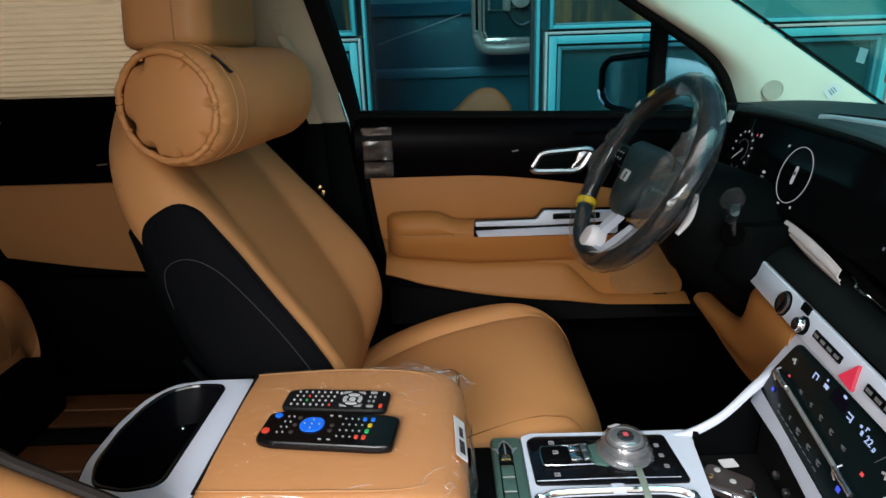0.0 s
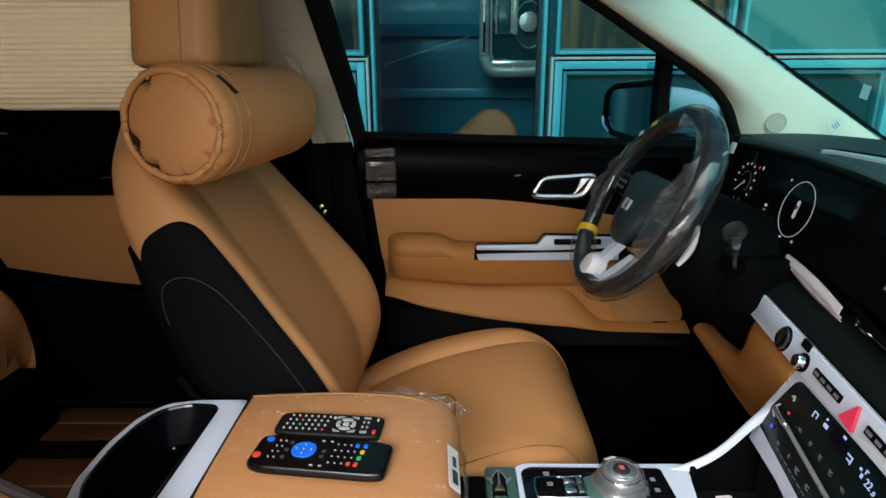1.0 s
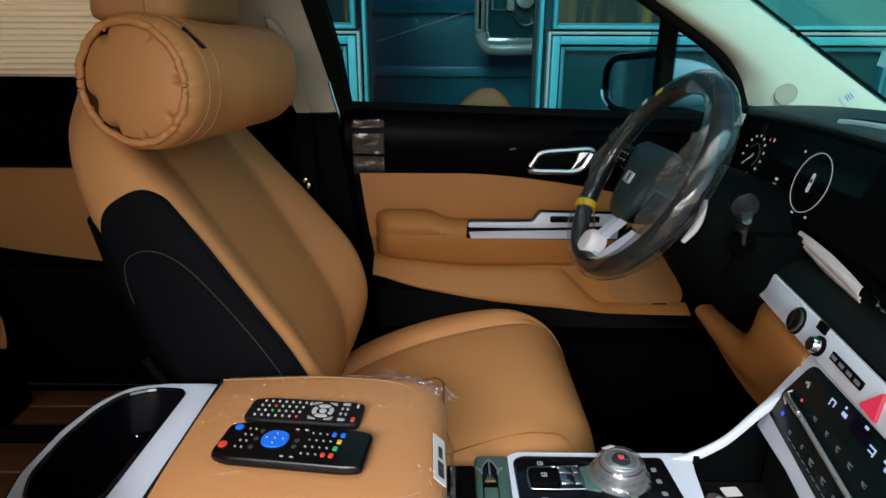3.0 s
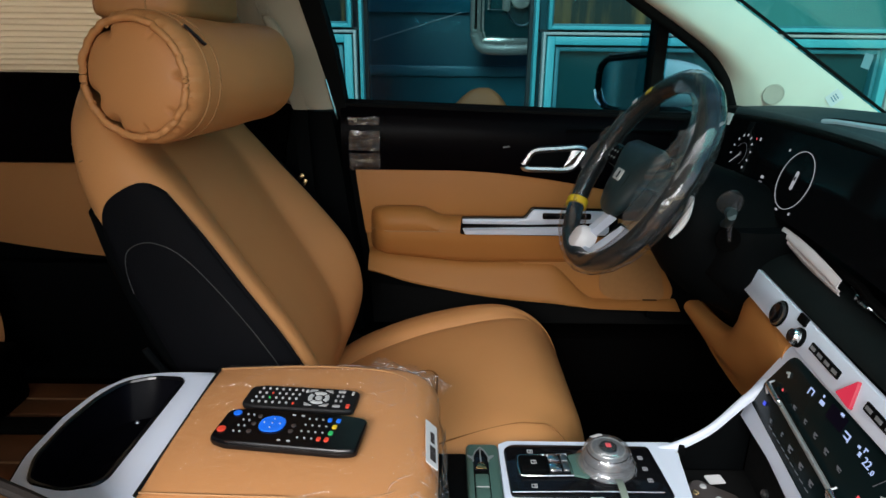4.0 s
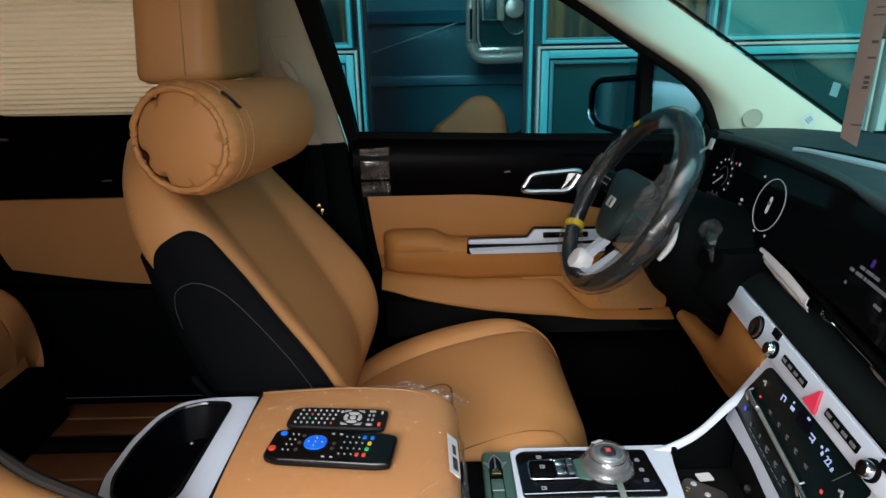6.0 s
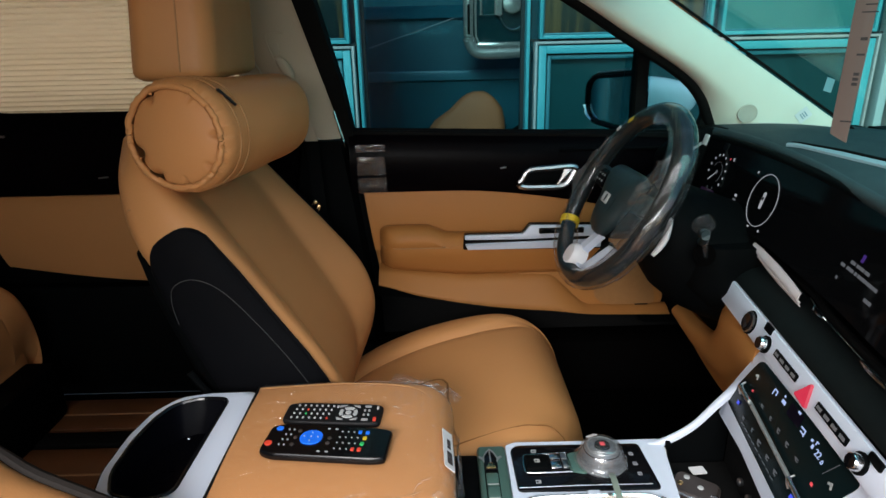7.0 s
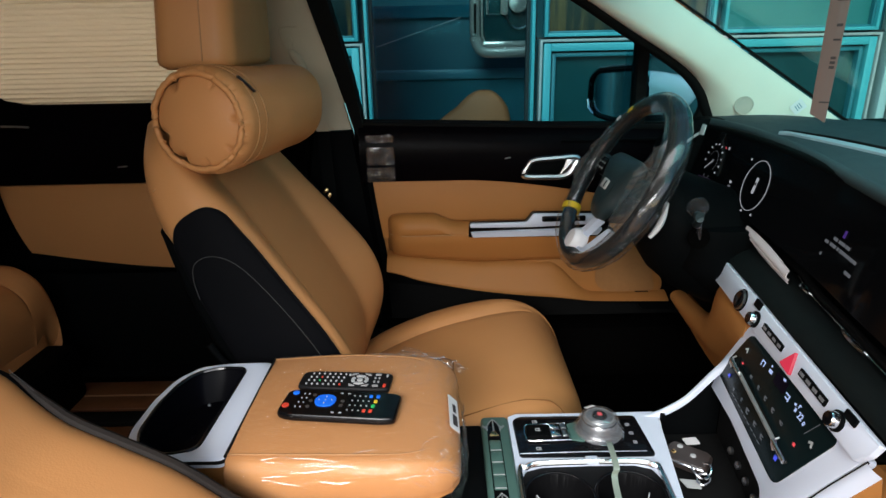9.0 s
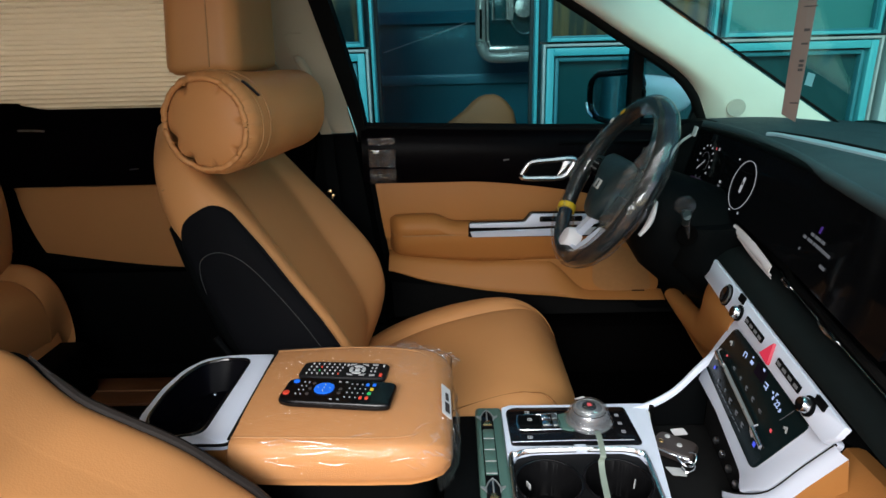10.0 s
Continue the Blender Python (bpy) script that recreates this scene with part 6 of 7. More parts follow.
part("screen", sheet(screen, 50, 10, 0.012, (1, 0, 0.2)), SCREEN, dash, "long glossy black display", smooth=60)
# black strip added to hide the screen's top edge and darken under the hood
part("hood_underside", tube([Vector(screen(-0.03 + 1.06 * k / 50, -0.01)) + Vector((0.007, 0, -0.001)) for k in range(51)], 0.0085, 10), BLACK, dash, "black strip for the hood's dark underside")
part("screen_back", sheet(lambda u, v: Vector(screen(-0.06 + 1.1 * u, 0.10 + 0.96 * v)) + Vector((0.018, 0, 0.002)), 40, 4, 0.02, (1, 0, 0.2)), BLACK, dash)
part("end_cheek", prism(soft_poly([(0.50, 0.97), (0.49, 1.10), (0.56, 1.155), (0.64, 1.155), (0.66, 0.97)], 0.02), 0.05, 0.004, frame_of((1, 0, 0), (0, 0, 1), (0, 1.27, 0))), BLACK, dash)


def lit(name, u, v, w, h, material, parent=dash, turn=0.0):
    """A small lit bar on the display, w along it and h down it, in metres."""
    p = Vector(screen(u, v))
    xa = (Vector(screen(u + 0.01, v)) - Vector(screen(u - 0.01, v))).normalized()
    ya = (Vector(screen(u, v - 0.01)) - Vector(screen(u, v + 0.01))).normalized()
    m = frame_of(xa, ya, p + xa.cross(ya).normalized() * 0.0012) @ pose(0, 0, 0, 0, 0, turn)
    return part(name, box((0, 0, 0), (w, h, 0.0006), 0, m=m), material, parent, smooth=0)


def dial(u, v, r, thick, material, name, a0=0, a1=360):
    p = Vector(screen(u, v))
    xa = (Vector(screen(u + 0.01, v)) - Vector(screen(u - 0.01, v))).normalized()
    ya = (Vector(screen(u, v - 0.01)) - Vector(screen(u, v + 0.01))).normalized()
    m = frame_of(xa, ya, p + xa.cross(ya).normalized() * 0.0012)
    k = 48
    full = a1 - a0 >= 360
    path = [m @ Vector((r * math.cos(radians(a0 + (a1 - a0) * i / k)), r * math.sin(radians(a0 + (a1 - a0) * i / k)), 0)) for i in range(k if full else k + 1)]
    return part(name, tube(path, thick, 5, full), material, dash), m


# instrument cluster
ring, gm = dial(0.33, 0.54, 0.046, 0.0006, LIT_WHITE, "gauge_ring")
part("car_symbol", prism(rounded(0.008, 0.030, 0.0035, 4), 0.0006, m=gm), LIT_WHITE, ring, smooth=0)
part("roof_symbol", prism(rounded(0.005, 0.007, 0.002, 3, 0, 0.003), 0.0002, m=gm @ pose(0, 0, 0.0003)), SCREEN, ring, smooth=0)
rd, rm = dial(0.125, 0.47, 0.021, 0.00028, LIT_DIM, "rev_counter", -60, 150)
for i in range(10):
    a = radians(-38 + 24.5 * i)
    part("tick", box((0, 0, 0), (0.0042, 0.0032, 0.0005), 0, m=rm @ pose(0.036 * math.cos(a), 0.036 * math.sin(a), 0.0003, 0, 0, -38 + 24.5 * i)), LIT_WHITE, rd, smooth=0)
part("tick", box((0, 0, 0), (0.0022, 0.0045, 0.0005), 0, m=rm @ pose(0.038, 0.032, 0.0003)), LIT_RED, rd, smooth=0)
part("needle", box((0, 0, 0), (0.032, 0.0014, 0.0005), 0, m=rm @ pose(-0.013, -0.010, 0.0004, 0, 0, 36)), LIT_WHITE, rd, smooth=0)
part("needle_hub", lathe([(0.004, 0), (0.003, 0.0006), (0, 0.0006)], 12, rm), LIT_DIM, rd)
part("fuel_arc", tube([rm @ Vector((-0.006 + 0.012 * math.cos(radians(q)), -0.030 + 0.010 * math.sin(radians(q)), 0)) for q in range(190, 351, 20)], 0.0005, 5), LIT_DIM, rd)
part("warning_lamp", box((0, 0, 0), (0.004, 0.004, 0.0005), 0, m=rm @ pose(-0.006, -0.048, 0.0003)), LIT_RED, rd, smooth=0)
lit("car_roof", 0.243, 0.655, 0.0085, 0.0045, LIT_WHITE)
lit("car_tail", 0.243, 0.725, 0.0105, 0.0055, LIT_DIM)
for u, v, w, h in ((0.25, 0.83, 0.030, 0.0010), (0.295, 0.89, 0.005, 0.003), (0.32, 0.92, 0.006, 0.003), (0.355, 0.90, 0.004, 0.004), (0.285, 0.24, 0.004, 0.004), (0.18, 0.22, 0.004, 0.006), (0.13, 0.87, 0.008, 0.005), (0.16, 0.90, 0.004, 0.003)):
    lit("symbol", u, v, w, h, LIT_WHITE)
# message on the middle display: unreadable words
for v, spans in ((0.54, ((0.616, 0.632), (0.636, 0.662), (0.666, 0.682))), (0.61, ((0.594, 0.608), (0.612, 0.636), (0.640, 0.648), (0.652, 0.684), (0.689, 0.724))), (0.74, ((0.703, 0.727),))):
    for u0, u1 in spans:
        lit("text_word", (u0 + u1) / 2, v, (u1 - u0) * 0.72, 0.0042, LIT_DIM)
lit("glow_field", 0.115, 0.82, 0.060, 0.018, LIT_PURPLE)
lit("mode_symbol", 0.645, 0.45, 0.006, 0.010, glow("display_violet", (0.16, 0.06, 0.55), 0.25))
lit("symbol", 0.60, 0.75, 0.004, 0.004, LIT_DIM)
part("sticker", box((0, 0, 0), (0.001, 0.022, 0.022), 0.0003, m=Matrix.Translation((0.566, 1.231, 1.138)) @ pose(0, 0, 0, 0, 15, 0)), STICKER, dash, "small white sticker")
part("wire_tag", tube(smooth_path([(0.560, 1.235, 1.130), (0.535, 1.245, 1.105), (0.515, 1.25, 1.06)], 5), 0.003, 6), GREY_KEY, dash)

# silver line under the display with bright ends, and the film over its near end
SIL = [(0.572, 0.996, 0.976), (0.555, 0.800, 0.976), (0.540, 0.734, 0.972), (0.520, 0.62, 0.969), (0.500, 0.50, 0.966), (0.485, 0.38, 0.962), (0.48, 0.2, 0.958)]
part("vent_slot", tube([Vector(lerp_rows(SIL, i / 40)) + Vector((0.010, 0, 0.001)) for i in range(41)], 0.006, 8), RUBBER, dash)
part("vent_line", tube([Vector(lerp_rows(SIL, 0.2 + 0.8 * i / 40)) for i in range(41)], 0.0014, 6), CHROME, dash, "thin bright vent line")
for a, b in ((0.285, 0.36), (0.52, 0.60)):
    part("vent_tab", tube([Vector(lerp_rows(SIL, a + (b - a) * i / 8)) + Vector((-0.003, 0, 0)) for i in range(9)], 0.0052, 8, taper=lambda t: 0.5 + math.sin(math.pi * t) * 0.5), CHROME, dash, "bright vent tab")


def wrap(u, v):
    p = Vector((0.564, 0.950, 0.993)).lerp(Vector((0.545, 0.770, 0.974)), u)
    n = 0.0006 * noise.noise((u * 8, v * 4, 2))
    w = 0.35 + 0.65 * math.sin(math.pi * (0.10 + 0.75 * u)) ** 0.6
    fold = 0.0035 * math.exp(-((v - 0.42) / 0.07) ** 2)
    return p + Vector((-0.010 + n + fold - 0.006 * math.sin(math.pi * v) - 0.006 * v, 0, -0.016 + 0.017 * (1 - w) + 0.034 * w * v ))


part("film_strip", sheet(wrap, 40, 24, 0.002, (1, 0, 0)), PAPER_WHITE, dash, "white crumpled protective film")


# padded shelf from the line down to the silver bar, and the face below it
def bar_at(s, h=0.0, n=0.0):
    """A place on the switch bar: s along it, h up it, n out of it."""
    d = Vector((-0.13, -1, -0.01)).normalized()
    up = Vector((0.30, -0.04, 0.95)).normalized()
    out = d.cross(up).normalized()
    return Vector((0.463, 0.619, 0.919)) + d * s + up * h + out * n


def pad(u, v):
    a = Vector(lerp_rows(SIL, u)) + Vector((0.0, 0, -0.006))
    s = -0.375 + 0.80 * u
    b = bar_at(s, 0.024, -0.003)
    p = a.lerp(b, v)
    p.y = a.y * (1 - v) + b.y * v
    return p + Vector((-0.005, 0, 0.005)) * math.sin(math.pi * v) ** 0.7


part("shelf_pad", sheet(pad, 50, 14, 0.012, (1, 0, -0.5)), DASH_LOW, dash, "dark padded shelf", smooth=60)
BARM = frame_of(bar_at(1) - bar_at(0), bar_at(0, 1) - bar_at(0), bar_at(0))
bar = part("switch_bar", prism(soft_poly([(-0.360, -0.008), (-0.345, 0.022), (-0.2, 0.021), (0.0, 0.019), (0.17, 0.018), (0.203, 0.018), (0.198, 0.0), (0.184, -0.018), (0.0, -0.020), (-0.20, -0.020), (-0.335, -0.020)], 0.003), 0.008, 0.002, BARM), WHITE_TRIM, dash, "satin silver switch bar")
part("bar_back", prism([(-0.34, -0.016), (-0.34, 0.02), (0.17, 0.016), (0.17, -0.016)], 0.05, 0.0, BARM @ pose(0, 0, -0.014)), BLACK, dash)


def dial_knob(s, h, r, name, label, cap):
    m = BARM @ pose(s, h, 0.0)
    k = part(name, lathe([(r * 1.18, 0.0), (r * 1.18, 0.002), (r, 0.003), (r * 0.98, 0.010), (r * 0.86, 0.0125), (r * 0.6, 0.012), (0, 0.012)], 32, m), cap, bar, label)
    part("knob_face", lathe([(r * 0.80, 0), (r * 0.78, 0.0012), (0, 0.0014)], 32, m @ pose(0, 0, 0.0121)), GLOSS, k, "dark knob face")
    part("knob_ring", lathe([(r * 1.25, 0), (r * 1.28, 0.003), (r * 1.15, 0.004)], 32, m), BLACK, k)


part("start_recess", lathe([(0.019, 0), (0.019, 0.0015), (0, 0.0016)], 32, BARM @ pose(-0.199, -0.002, 0)), BLACK, bar)
part("start_button", lathe([(0.015, 0), (0.0155, 0.004), (0.013, 0.006), (0.011, 0.0055), (0, 0.005)], 32, BARM @ pose(-0.199, -0.002, 0.0015)), GLOSS, bar, "dark start button")
part("start_ring", lathe([(0.0165, 0), (0.0172, 0.003), (0.0155, 0.004)], 32, BARM @ pose(-0.199, -0.002, 0.0015)), SATIN, bar)
dial_knob(-0.130, -0.004, 0.0105, "volume_knob", "bright rotary knob", CHROME)
part("knob_notch", box((0, 0, 0), (0.022, 0.012, 0.004), 0.001, m=BARM @ pose(-0.142, 0.017, 0.001)), BLACK, bar)
dial_knob(0.134, -0.002, 0.0102, "tuning_knob", "bright rotary knob", CHROME)
part("knob_notch", box((0, 0, 0), (0.024, 0.010, 0.004), 0.001, m=BARM @ pose(0.150, 0.014, 0.001)), BLACK, bar)
for a, b in ((-0.100, -0.028), (0.030, 0.104)):
    key = part("key_strip", box((0, 0, 0), (b - a, 0.0105, 0.003), 0.001, m=BARM @ pose((a + b) / 2, 0.001, 0.001)), BLACK, bar, "row of dark keys")
    for i in range(4):
        part("mark", box((0, 0, 0), ((b - a) / 6.5, 0.0042, 0.0006), 0, m=BARM @ pose(a + (b - a) * (i + 0.5) / 4, 0.001, 0.0029)), MARK, key, smooth=0)
# emission added to brighten the red of the button
part("hazard_button", prism(soft_poly([(-0.017, -0.014), (0.017, -0.016), (0.006, 0.016)], 0.004), 0.004, 0.0012, BARM @ pose(0.0, 0.0, 0.004)), glow("hazard_red_glow", (1.0, 0.045, 0.11), 0.62), bar, "red triangular hazard button")

# climate panel
cp = part("climate_panel", prism(soft_poly([(-0.142, -0.055), (-0.106, 0.040), (0.163, 0.038), (0.108, -0.078)], 0.015), 0.014, 0.002, HV @ pose(0, 0, 0.0015)), CLIMATE, dash, "glossy black climate panel")
part("panel_frame", prism(soft_poly([(-0.165, -0.084), (-0.124, 0.046), (0.205, 0.046), (0.152, -0.072), (0.105, -0.118), (0.086, -0.100), (-0.045, -0.085)], 0.008), 0.016, 0.003, HV), WHITE_TRIM, dash, "satin silver panel frame")


def hv(name, x, y, w, h, material, turn=0.0, z=0.0012):
    return part(name, box((0, 0, 0), (w, h, 0.0006), 0, m=HV @ pose(x, y, z + 0.0012, 0, 0, turn)), material, cp, smooth=0)


part("toggle_bar", tube([HV @ Vector((-0.100, -0.014, 0.007)), HV @ Vector((0.104, -0.036, 0.007))], 0.0030, 8), ROCKER, cp, "long bright toggle bar")
for x, y in ((-0.090, -0.015), (0.094, -0.035)):
    part("toggle_end", tube([HV @ Vector((x - 0.019, y + 0.0021, 0.008)), HV @ Vector((x + 0.019, y - 0.0021, 0.008))], 0.0064, 10, taper=lambda t: 0.6 + 0.5 * math.sin(math.pi * t)), CHROME, cp, "bright toggle end")
    part("toggle_clip", tube(smooth_path([HV @ Vector((x - 0.018, y + 0.010, 0.004)), HV @ Vector((x - 0.020, y, 0.009)), HV @ Vector((x - 0.016, y - 0.010, 0.004))], 4), 0.0013, 6), SATIN, cp)
for x, y, w, h in ((-0.0487, -0.0069, 0.008, 0.004), (-0.0199, -0.0074, 0.006, 0.005), (0.0062, -0.0087, 0.007, 0.006), (0.0331, -0.0103, 0.008, 0.006), (0.0616, -0.0114, 0.009, 0.004), (-0.0731, -0.0458, 0.006, 0.004), (-0.0418, -0.0438, 0.005, 0.005), (-0.0159, -0.0464, 0.010, 0.007), (0.014, -0.0479, 0.009, 0.006), (0.0411, -0.0502, 0.009, 0.006)):
    hv("symbol", x, y + h * 0.30, w, h * 0.28, LIT_DIM)
    hv("symbol", x - w * 0.2, y - h * 0.05, w * 0.45, h * 0.28, LIT_DIM)
    hv("symbol", x + w * 0.15, y - h * 0.40, w * 0.7, h * 0.25, LIT_DIM)
for k in range(9):
    hv("small_word", -0.067 + 0.0135 * k, -0.0525 - 0.0009 * k, 0.009, 0.0010, LIT_DIM)
hv("hair_line", 0.116, 0.0195, 0.0006, 0.030, LIT_DIM, -30)
for x, y in ((-0.0937, 0.0167), (0.1266, 0.007)):
    hv("fan_symbol", x, y, 0.008, 0.003, GREY_KEY, 20)
    hv("fan_symbol", x + 0.003, y - 0.001, 0.003, 0.008, GREY_KEY, 20)
hv("red_lamp", -0.0858, -0.0049, 0.004, 0.003, LIT_RED)
hv("blue_lamp", -0.1033, -0.0383, 0.006, 0.005, LIT_DEEP)
hv("red_lamp", 0.1034, -0.0142, 0.005, 0.004, LIT_RED)
hv("blue_lamp", 0.0874, -0.0497, 0.007, 0.006, LIT_DEEP)
for x, y, w, h in ((-0.0387, 0.0270, 0.009, 0.0016), (-0.0430, 0.0230, 0.0016, 0.009), (-0.0345, 0.0240, 0.0016, 0.007), (-0.0132, 0.0245, 0.009, 0.005), (-0.0162, 0.0320, 0.003, 0.003), (0.0236, 0.0336, 0.006, 0.003), (0.0440, 0.0235, 0.009, 0.0018), (0.0500, 0.0200, 0.0018, 0.009), (0.0450, 0.0180, 0.008, 0.0016), (0.0674, 0.0234, 0.004, 0.003), (0.0730, 0.0182, 0.004, 0.005), (0.0773, 0.0276, 0.005, 0.0014), (0.0760, 0.0255, 0.0014, 0.005)):
    hv("readout", x, y, w, h, LIT_BLUE)
words("22", 0.0125, HV @ pose(0.0875, 0.0175, 0.0028), LIT_BLUE, cp, "temperature_readout")
words(".0", 0.0080, HV @ pose(0.0985, 0.0150, 0.0028), LIT_BLUE, cp, "temperature_readout")
part("readout_field", prism(rounded(0.034, 0.018, 0.001, 2, 0.018, 0.0256), 0.0002, m=HV @ pose(0, 0, 0.0020)), mat("dark_readout", (0.003, 0.003, 0.010), 0.3, spec=0.05), cp, smooth=0)


# tan lower dash: knee roll beside the column
def knee(u, v):
    y = 1.44 - 0.42 * u
    z = 0.915 - 0.30 * v
    dip = 0.05 * math.exp(-((u - 0.52) / 0.16) ** 2)
    x = 0.575 + 0.03 * math.sin(math.pi * v) - 0.018 * math.exp(-((u - 0.95) / 0.22) ** 2) * (1 - v) + 0.10 * v + dip
    return (x, y, z - 0.04 * math.sin(math.pi * u) * v)


part("lower_panel", sheet(knee, 30, 14, 0.015), TAN_HARD, dash, "tan moulded lower dash", smooth=60)


KNEE_TOP = [(0.545, 1.232, 0.758), (0.538, 1.125, 0.766), (0.53, 1.026, 0.791), (0.522, 0.982, 0.836), (0.515, 0.956, 0.885), (0.5, 0.866, 0.901), (0.485, 0.773, 0.9)]
KNEE_LOW = [(0.56, 1.232, 0.711), (0.555, 1.112, 0.692), (0.545, 1.001, 0.692), (0.53, 0.913, 0.711), (0.515, 0.847, 0.74), (0.5, 0.788, 0.781), (0.49, 0.743, 0.817)]


def knee_side(u, v):
    a, b = Vector(lerp_rows(KNEE_TOP, u)), Vector(lerp_rows(KNEE_LOW, u))
    return a.lerp(b, v) + Vector((-0.016, 0, 0)) * math.sin(math.pi * min(1.0, v * 1.3)) ** 0.7


part("knee_roll", sheet(knee_side, 24, 10, 0.02, (1, 0, 0)), TAN_HARD, dash, "tan curved knee panel", smooth=60)
part("far_cheek", prism(soft_poly([(0.52, 0.62), (0.60, 0.92), (0.68, 0.92), (0.70, 0.62)], 0.03), 0.02, 0.004, frame_of((1, 0, 0), (0, 0, 1), (0, 1.42, 0))), BLACK, dash)
part("under_shelf", box((0.68, YC, 0.85), (0.22, 1.50, 0.22), 0.03), BLACK, dash)
part("near_panel", sheet(lambda u, v: Vector((0.488 + 0.01 * u - 0.045 * math.sin(math.pi * min(1, 0.1 + v)), 0.452 - 0.50 * u, 0.882 - 0.26 * v)), 20, 12, 0.02, (1, 0, 0)), TAN_HARD, dash, "tan panel beside the console", smooth=60)

# ---- steering wheel and column ----
col = thing("steering_column", (0.5, 1.04, 0.95), "black steering column shroud with wrapped stalks", "steering column")
cax = Vector((0.90, 0.03, -0.435))
crs = []
for i, (t, ry, rz, dz) in enumerate(((0.055, 0.060, 0.062, 0.0), (0.075, 0.080, 0.082, -0.006), (0.11, 0.092, 0.100, -0.016), (0.17, 0.098, 0.112, -0.022), (0.24, 0.105, 0.115, -0.02), (0.30, 0.11, 0.115, -0.01))):
    c = Vector((0.336, 1.066, 1.055)) + cax * t + Vector((0, -0.02 * min(1, t / 0.1), dz))
    crs.append([c + Vector((0, ry * math.cos(a), 0)) + Vector((0.292, 0, 0.956)) * rz * math.sin(a) for a in (2 * math.pi * k / 28 for k in range(28))])
part("shroud", loft(crs), BLACK, col, "black plastic shroud", smooth=60)
part("lower_fairing", loft([[Vector((x, y, z)) for x, y in rounded(sx, sy, 0.05, 5, cx, cy)] for cx, cy, sx, sy, z in ((0.565, 1.04, 0.06, 0.09, 0.835), (0.548, 1.04, 0.11, 0.16, 0.865), (0.525, 1.04, 0.16, 0.22, 0.92), (0.53, 1.05, 0.16, 0.24, 1.0))]), BLACK, col, smooth=60)
part("stalk_hole", lathe([(0.020, 0), (0.019, 0.003), (0, 0.002)], 24, frame_of((1, 0, 0), (0, 0.2, 1), (0.452, 0.930, 0.992)) @ pose(0, 0, 0.004)), CARPET, col)
stalk = part("stalk", tube(smooth_path([(0.47, 0.99, 1.00), (0.448, 0.93, 1.015), (0.432, 0.885, 1.040)], 5), 0.0065, 10), HUB, col, "dark wiper stalk")
part("tip", lathe([(0.0075, 0), (0.008, 0.004), (0.007, 0.010), (0, 0.012)], 16, frame_of((0, 0, 1), (1, 0, 0), (0.432, 0.885, 1.044))), HUB, stalk, "dark stalk tip")


def baggie(u, v):
    a = 2 * math.pi * v
    c = Vector(lerp_rows([(0.455, 0.925, 0.985), (0.445, 0.912, 1.015), (0.433, 0.893, 1.045), (0.424, 0.880, 1.062), (0.421, 0.876, 1.078)], u))
    ball = 0.0185 * math.sqrt(max(0.02, 1 - ((u - 0.72) / 0.27) ** 2)) if u > 0.50 else 0.0
    r = max(ball, 0.002 + 0.009 * (u / 0.5) ** 1.5 if u < 0.5 else 0.0) * (1 + 0.08 * noise.noise((math.cos(a) * 2, math.sin(a) * 2, u * 5)))
    return c + Vector((math.cos(a), 0, 0)) * r + Vector((0, -0.5, 0.5)).normalized() * math.sin(a) * r * 0.8


part("stalk_wrap", sheet(baggie, 20, 32), film_mat("clear_bag", 0.012, 0.6, 30.0, 0.06, 0.1, 0.012), stalk, "clear plastic wrap", smooth=35)

WC = Vector((0.3368, 1.061, 1.065))
WM = frame_of((0.0515, -0.9987, 0), (0.4914, 0.0253, 0.8706), WC)  # local z towards the driver
wheel = thing("steering_wheel", tuple(WC), "black steering wheel wrapped in clear polythene, silver lower spoke", "steering wheel")


def rim_at(a, r=0.1718, out=0.0):
    flat_k = 1 - 0.03 * max(0, -math.sin(a)) ** 6
    return WM @ Vector((r * math.cos(a) * 1.0, r * math.sin(a) * flat_k, out))


part("rim", tube([rim_at(2 * math.pi * i / 96) for i in range(96)], 0.0158, 14, True), RIM_BLACK, wheel, "black leather rim", smooth=60)


def rim_film(u, v):
    a, b = 2 * math.pi * u, 2 * math.pi * v
    k = noise.noise((math.cos(a) * 5, math.sin(a) * 5, math.cos(b) + 2)) + 0.6 * noise.noise((math.cos(a) * 14, math.sin(a) * 14, math.sin(b) * 2))
    # the sleeve hangs wider on the passenger's side and in one fold at the lower rim
    slack = 0.0075 * max(0, math.cos(a - 0.25)) + 0.006 * math.exp(-((a - radians(232)) / 0.22) ** 2)
    r = 0.0182 + slack + (0.0012 + 0.0020 * max(0.0, -math.cos(a - 0.6))) * k
    c = WM @ Vector((0.1718 * math.cos(a), 0.1718 * math.sin(a), 0))
    o = (WM.to_3x3() @ Vector((math.cos(a), math.sin(a), 0)))
    n = WM.to_3x3() @ Vector((0, 0, 1))
    return c + o * r * math.cos(b) + n * r * math.sin(b)


part("rim_wrap", sheet(rim_film, 150, 20), FILM_WHEEL, wheel, "wrinkled polythene sleeve", smooth=40)


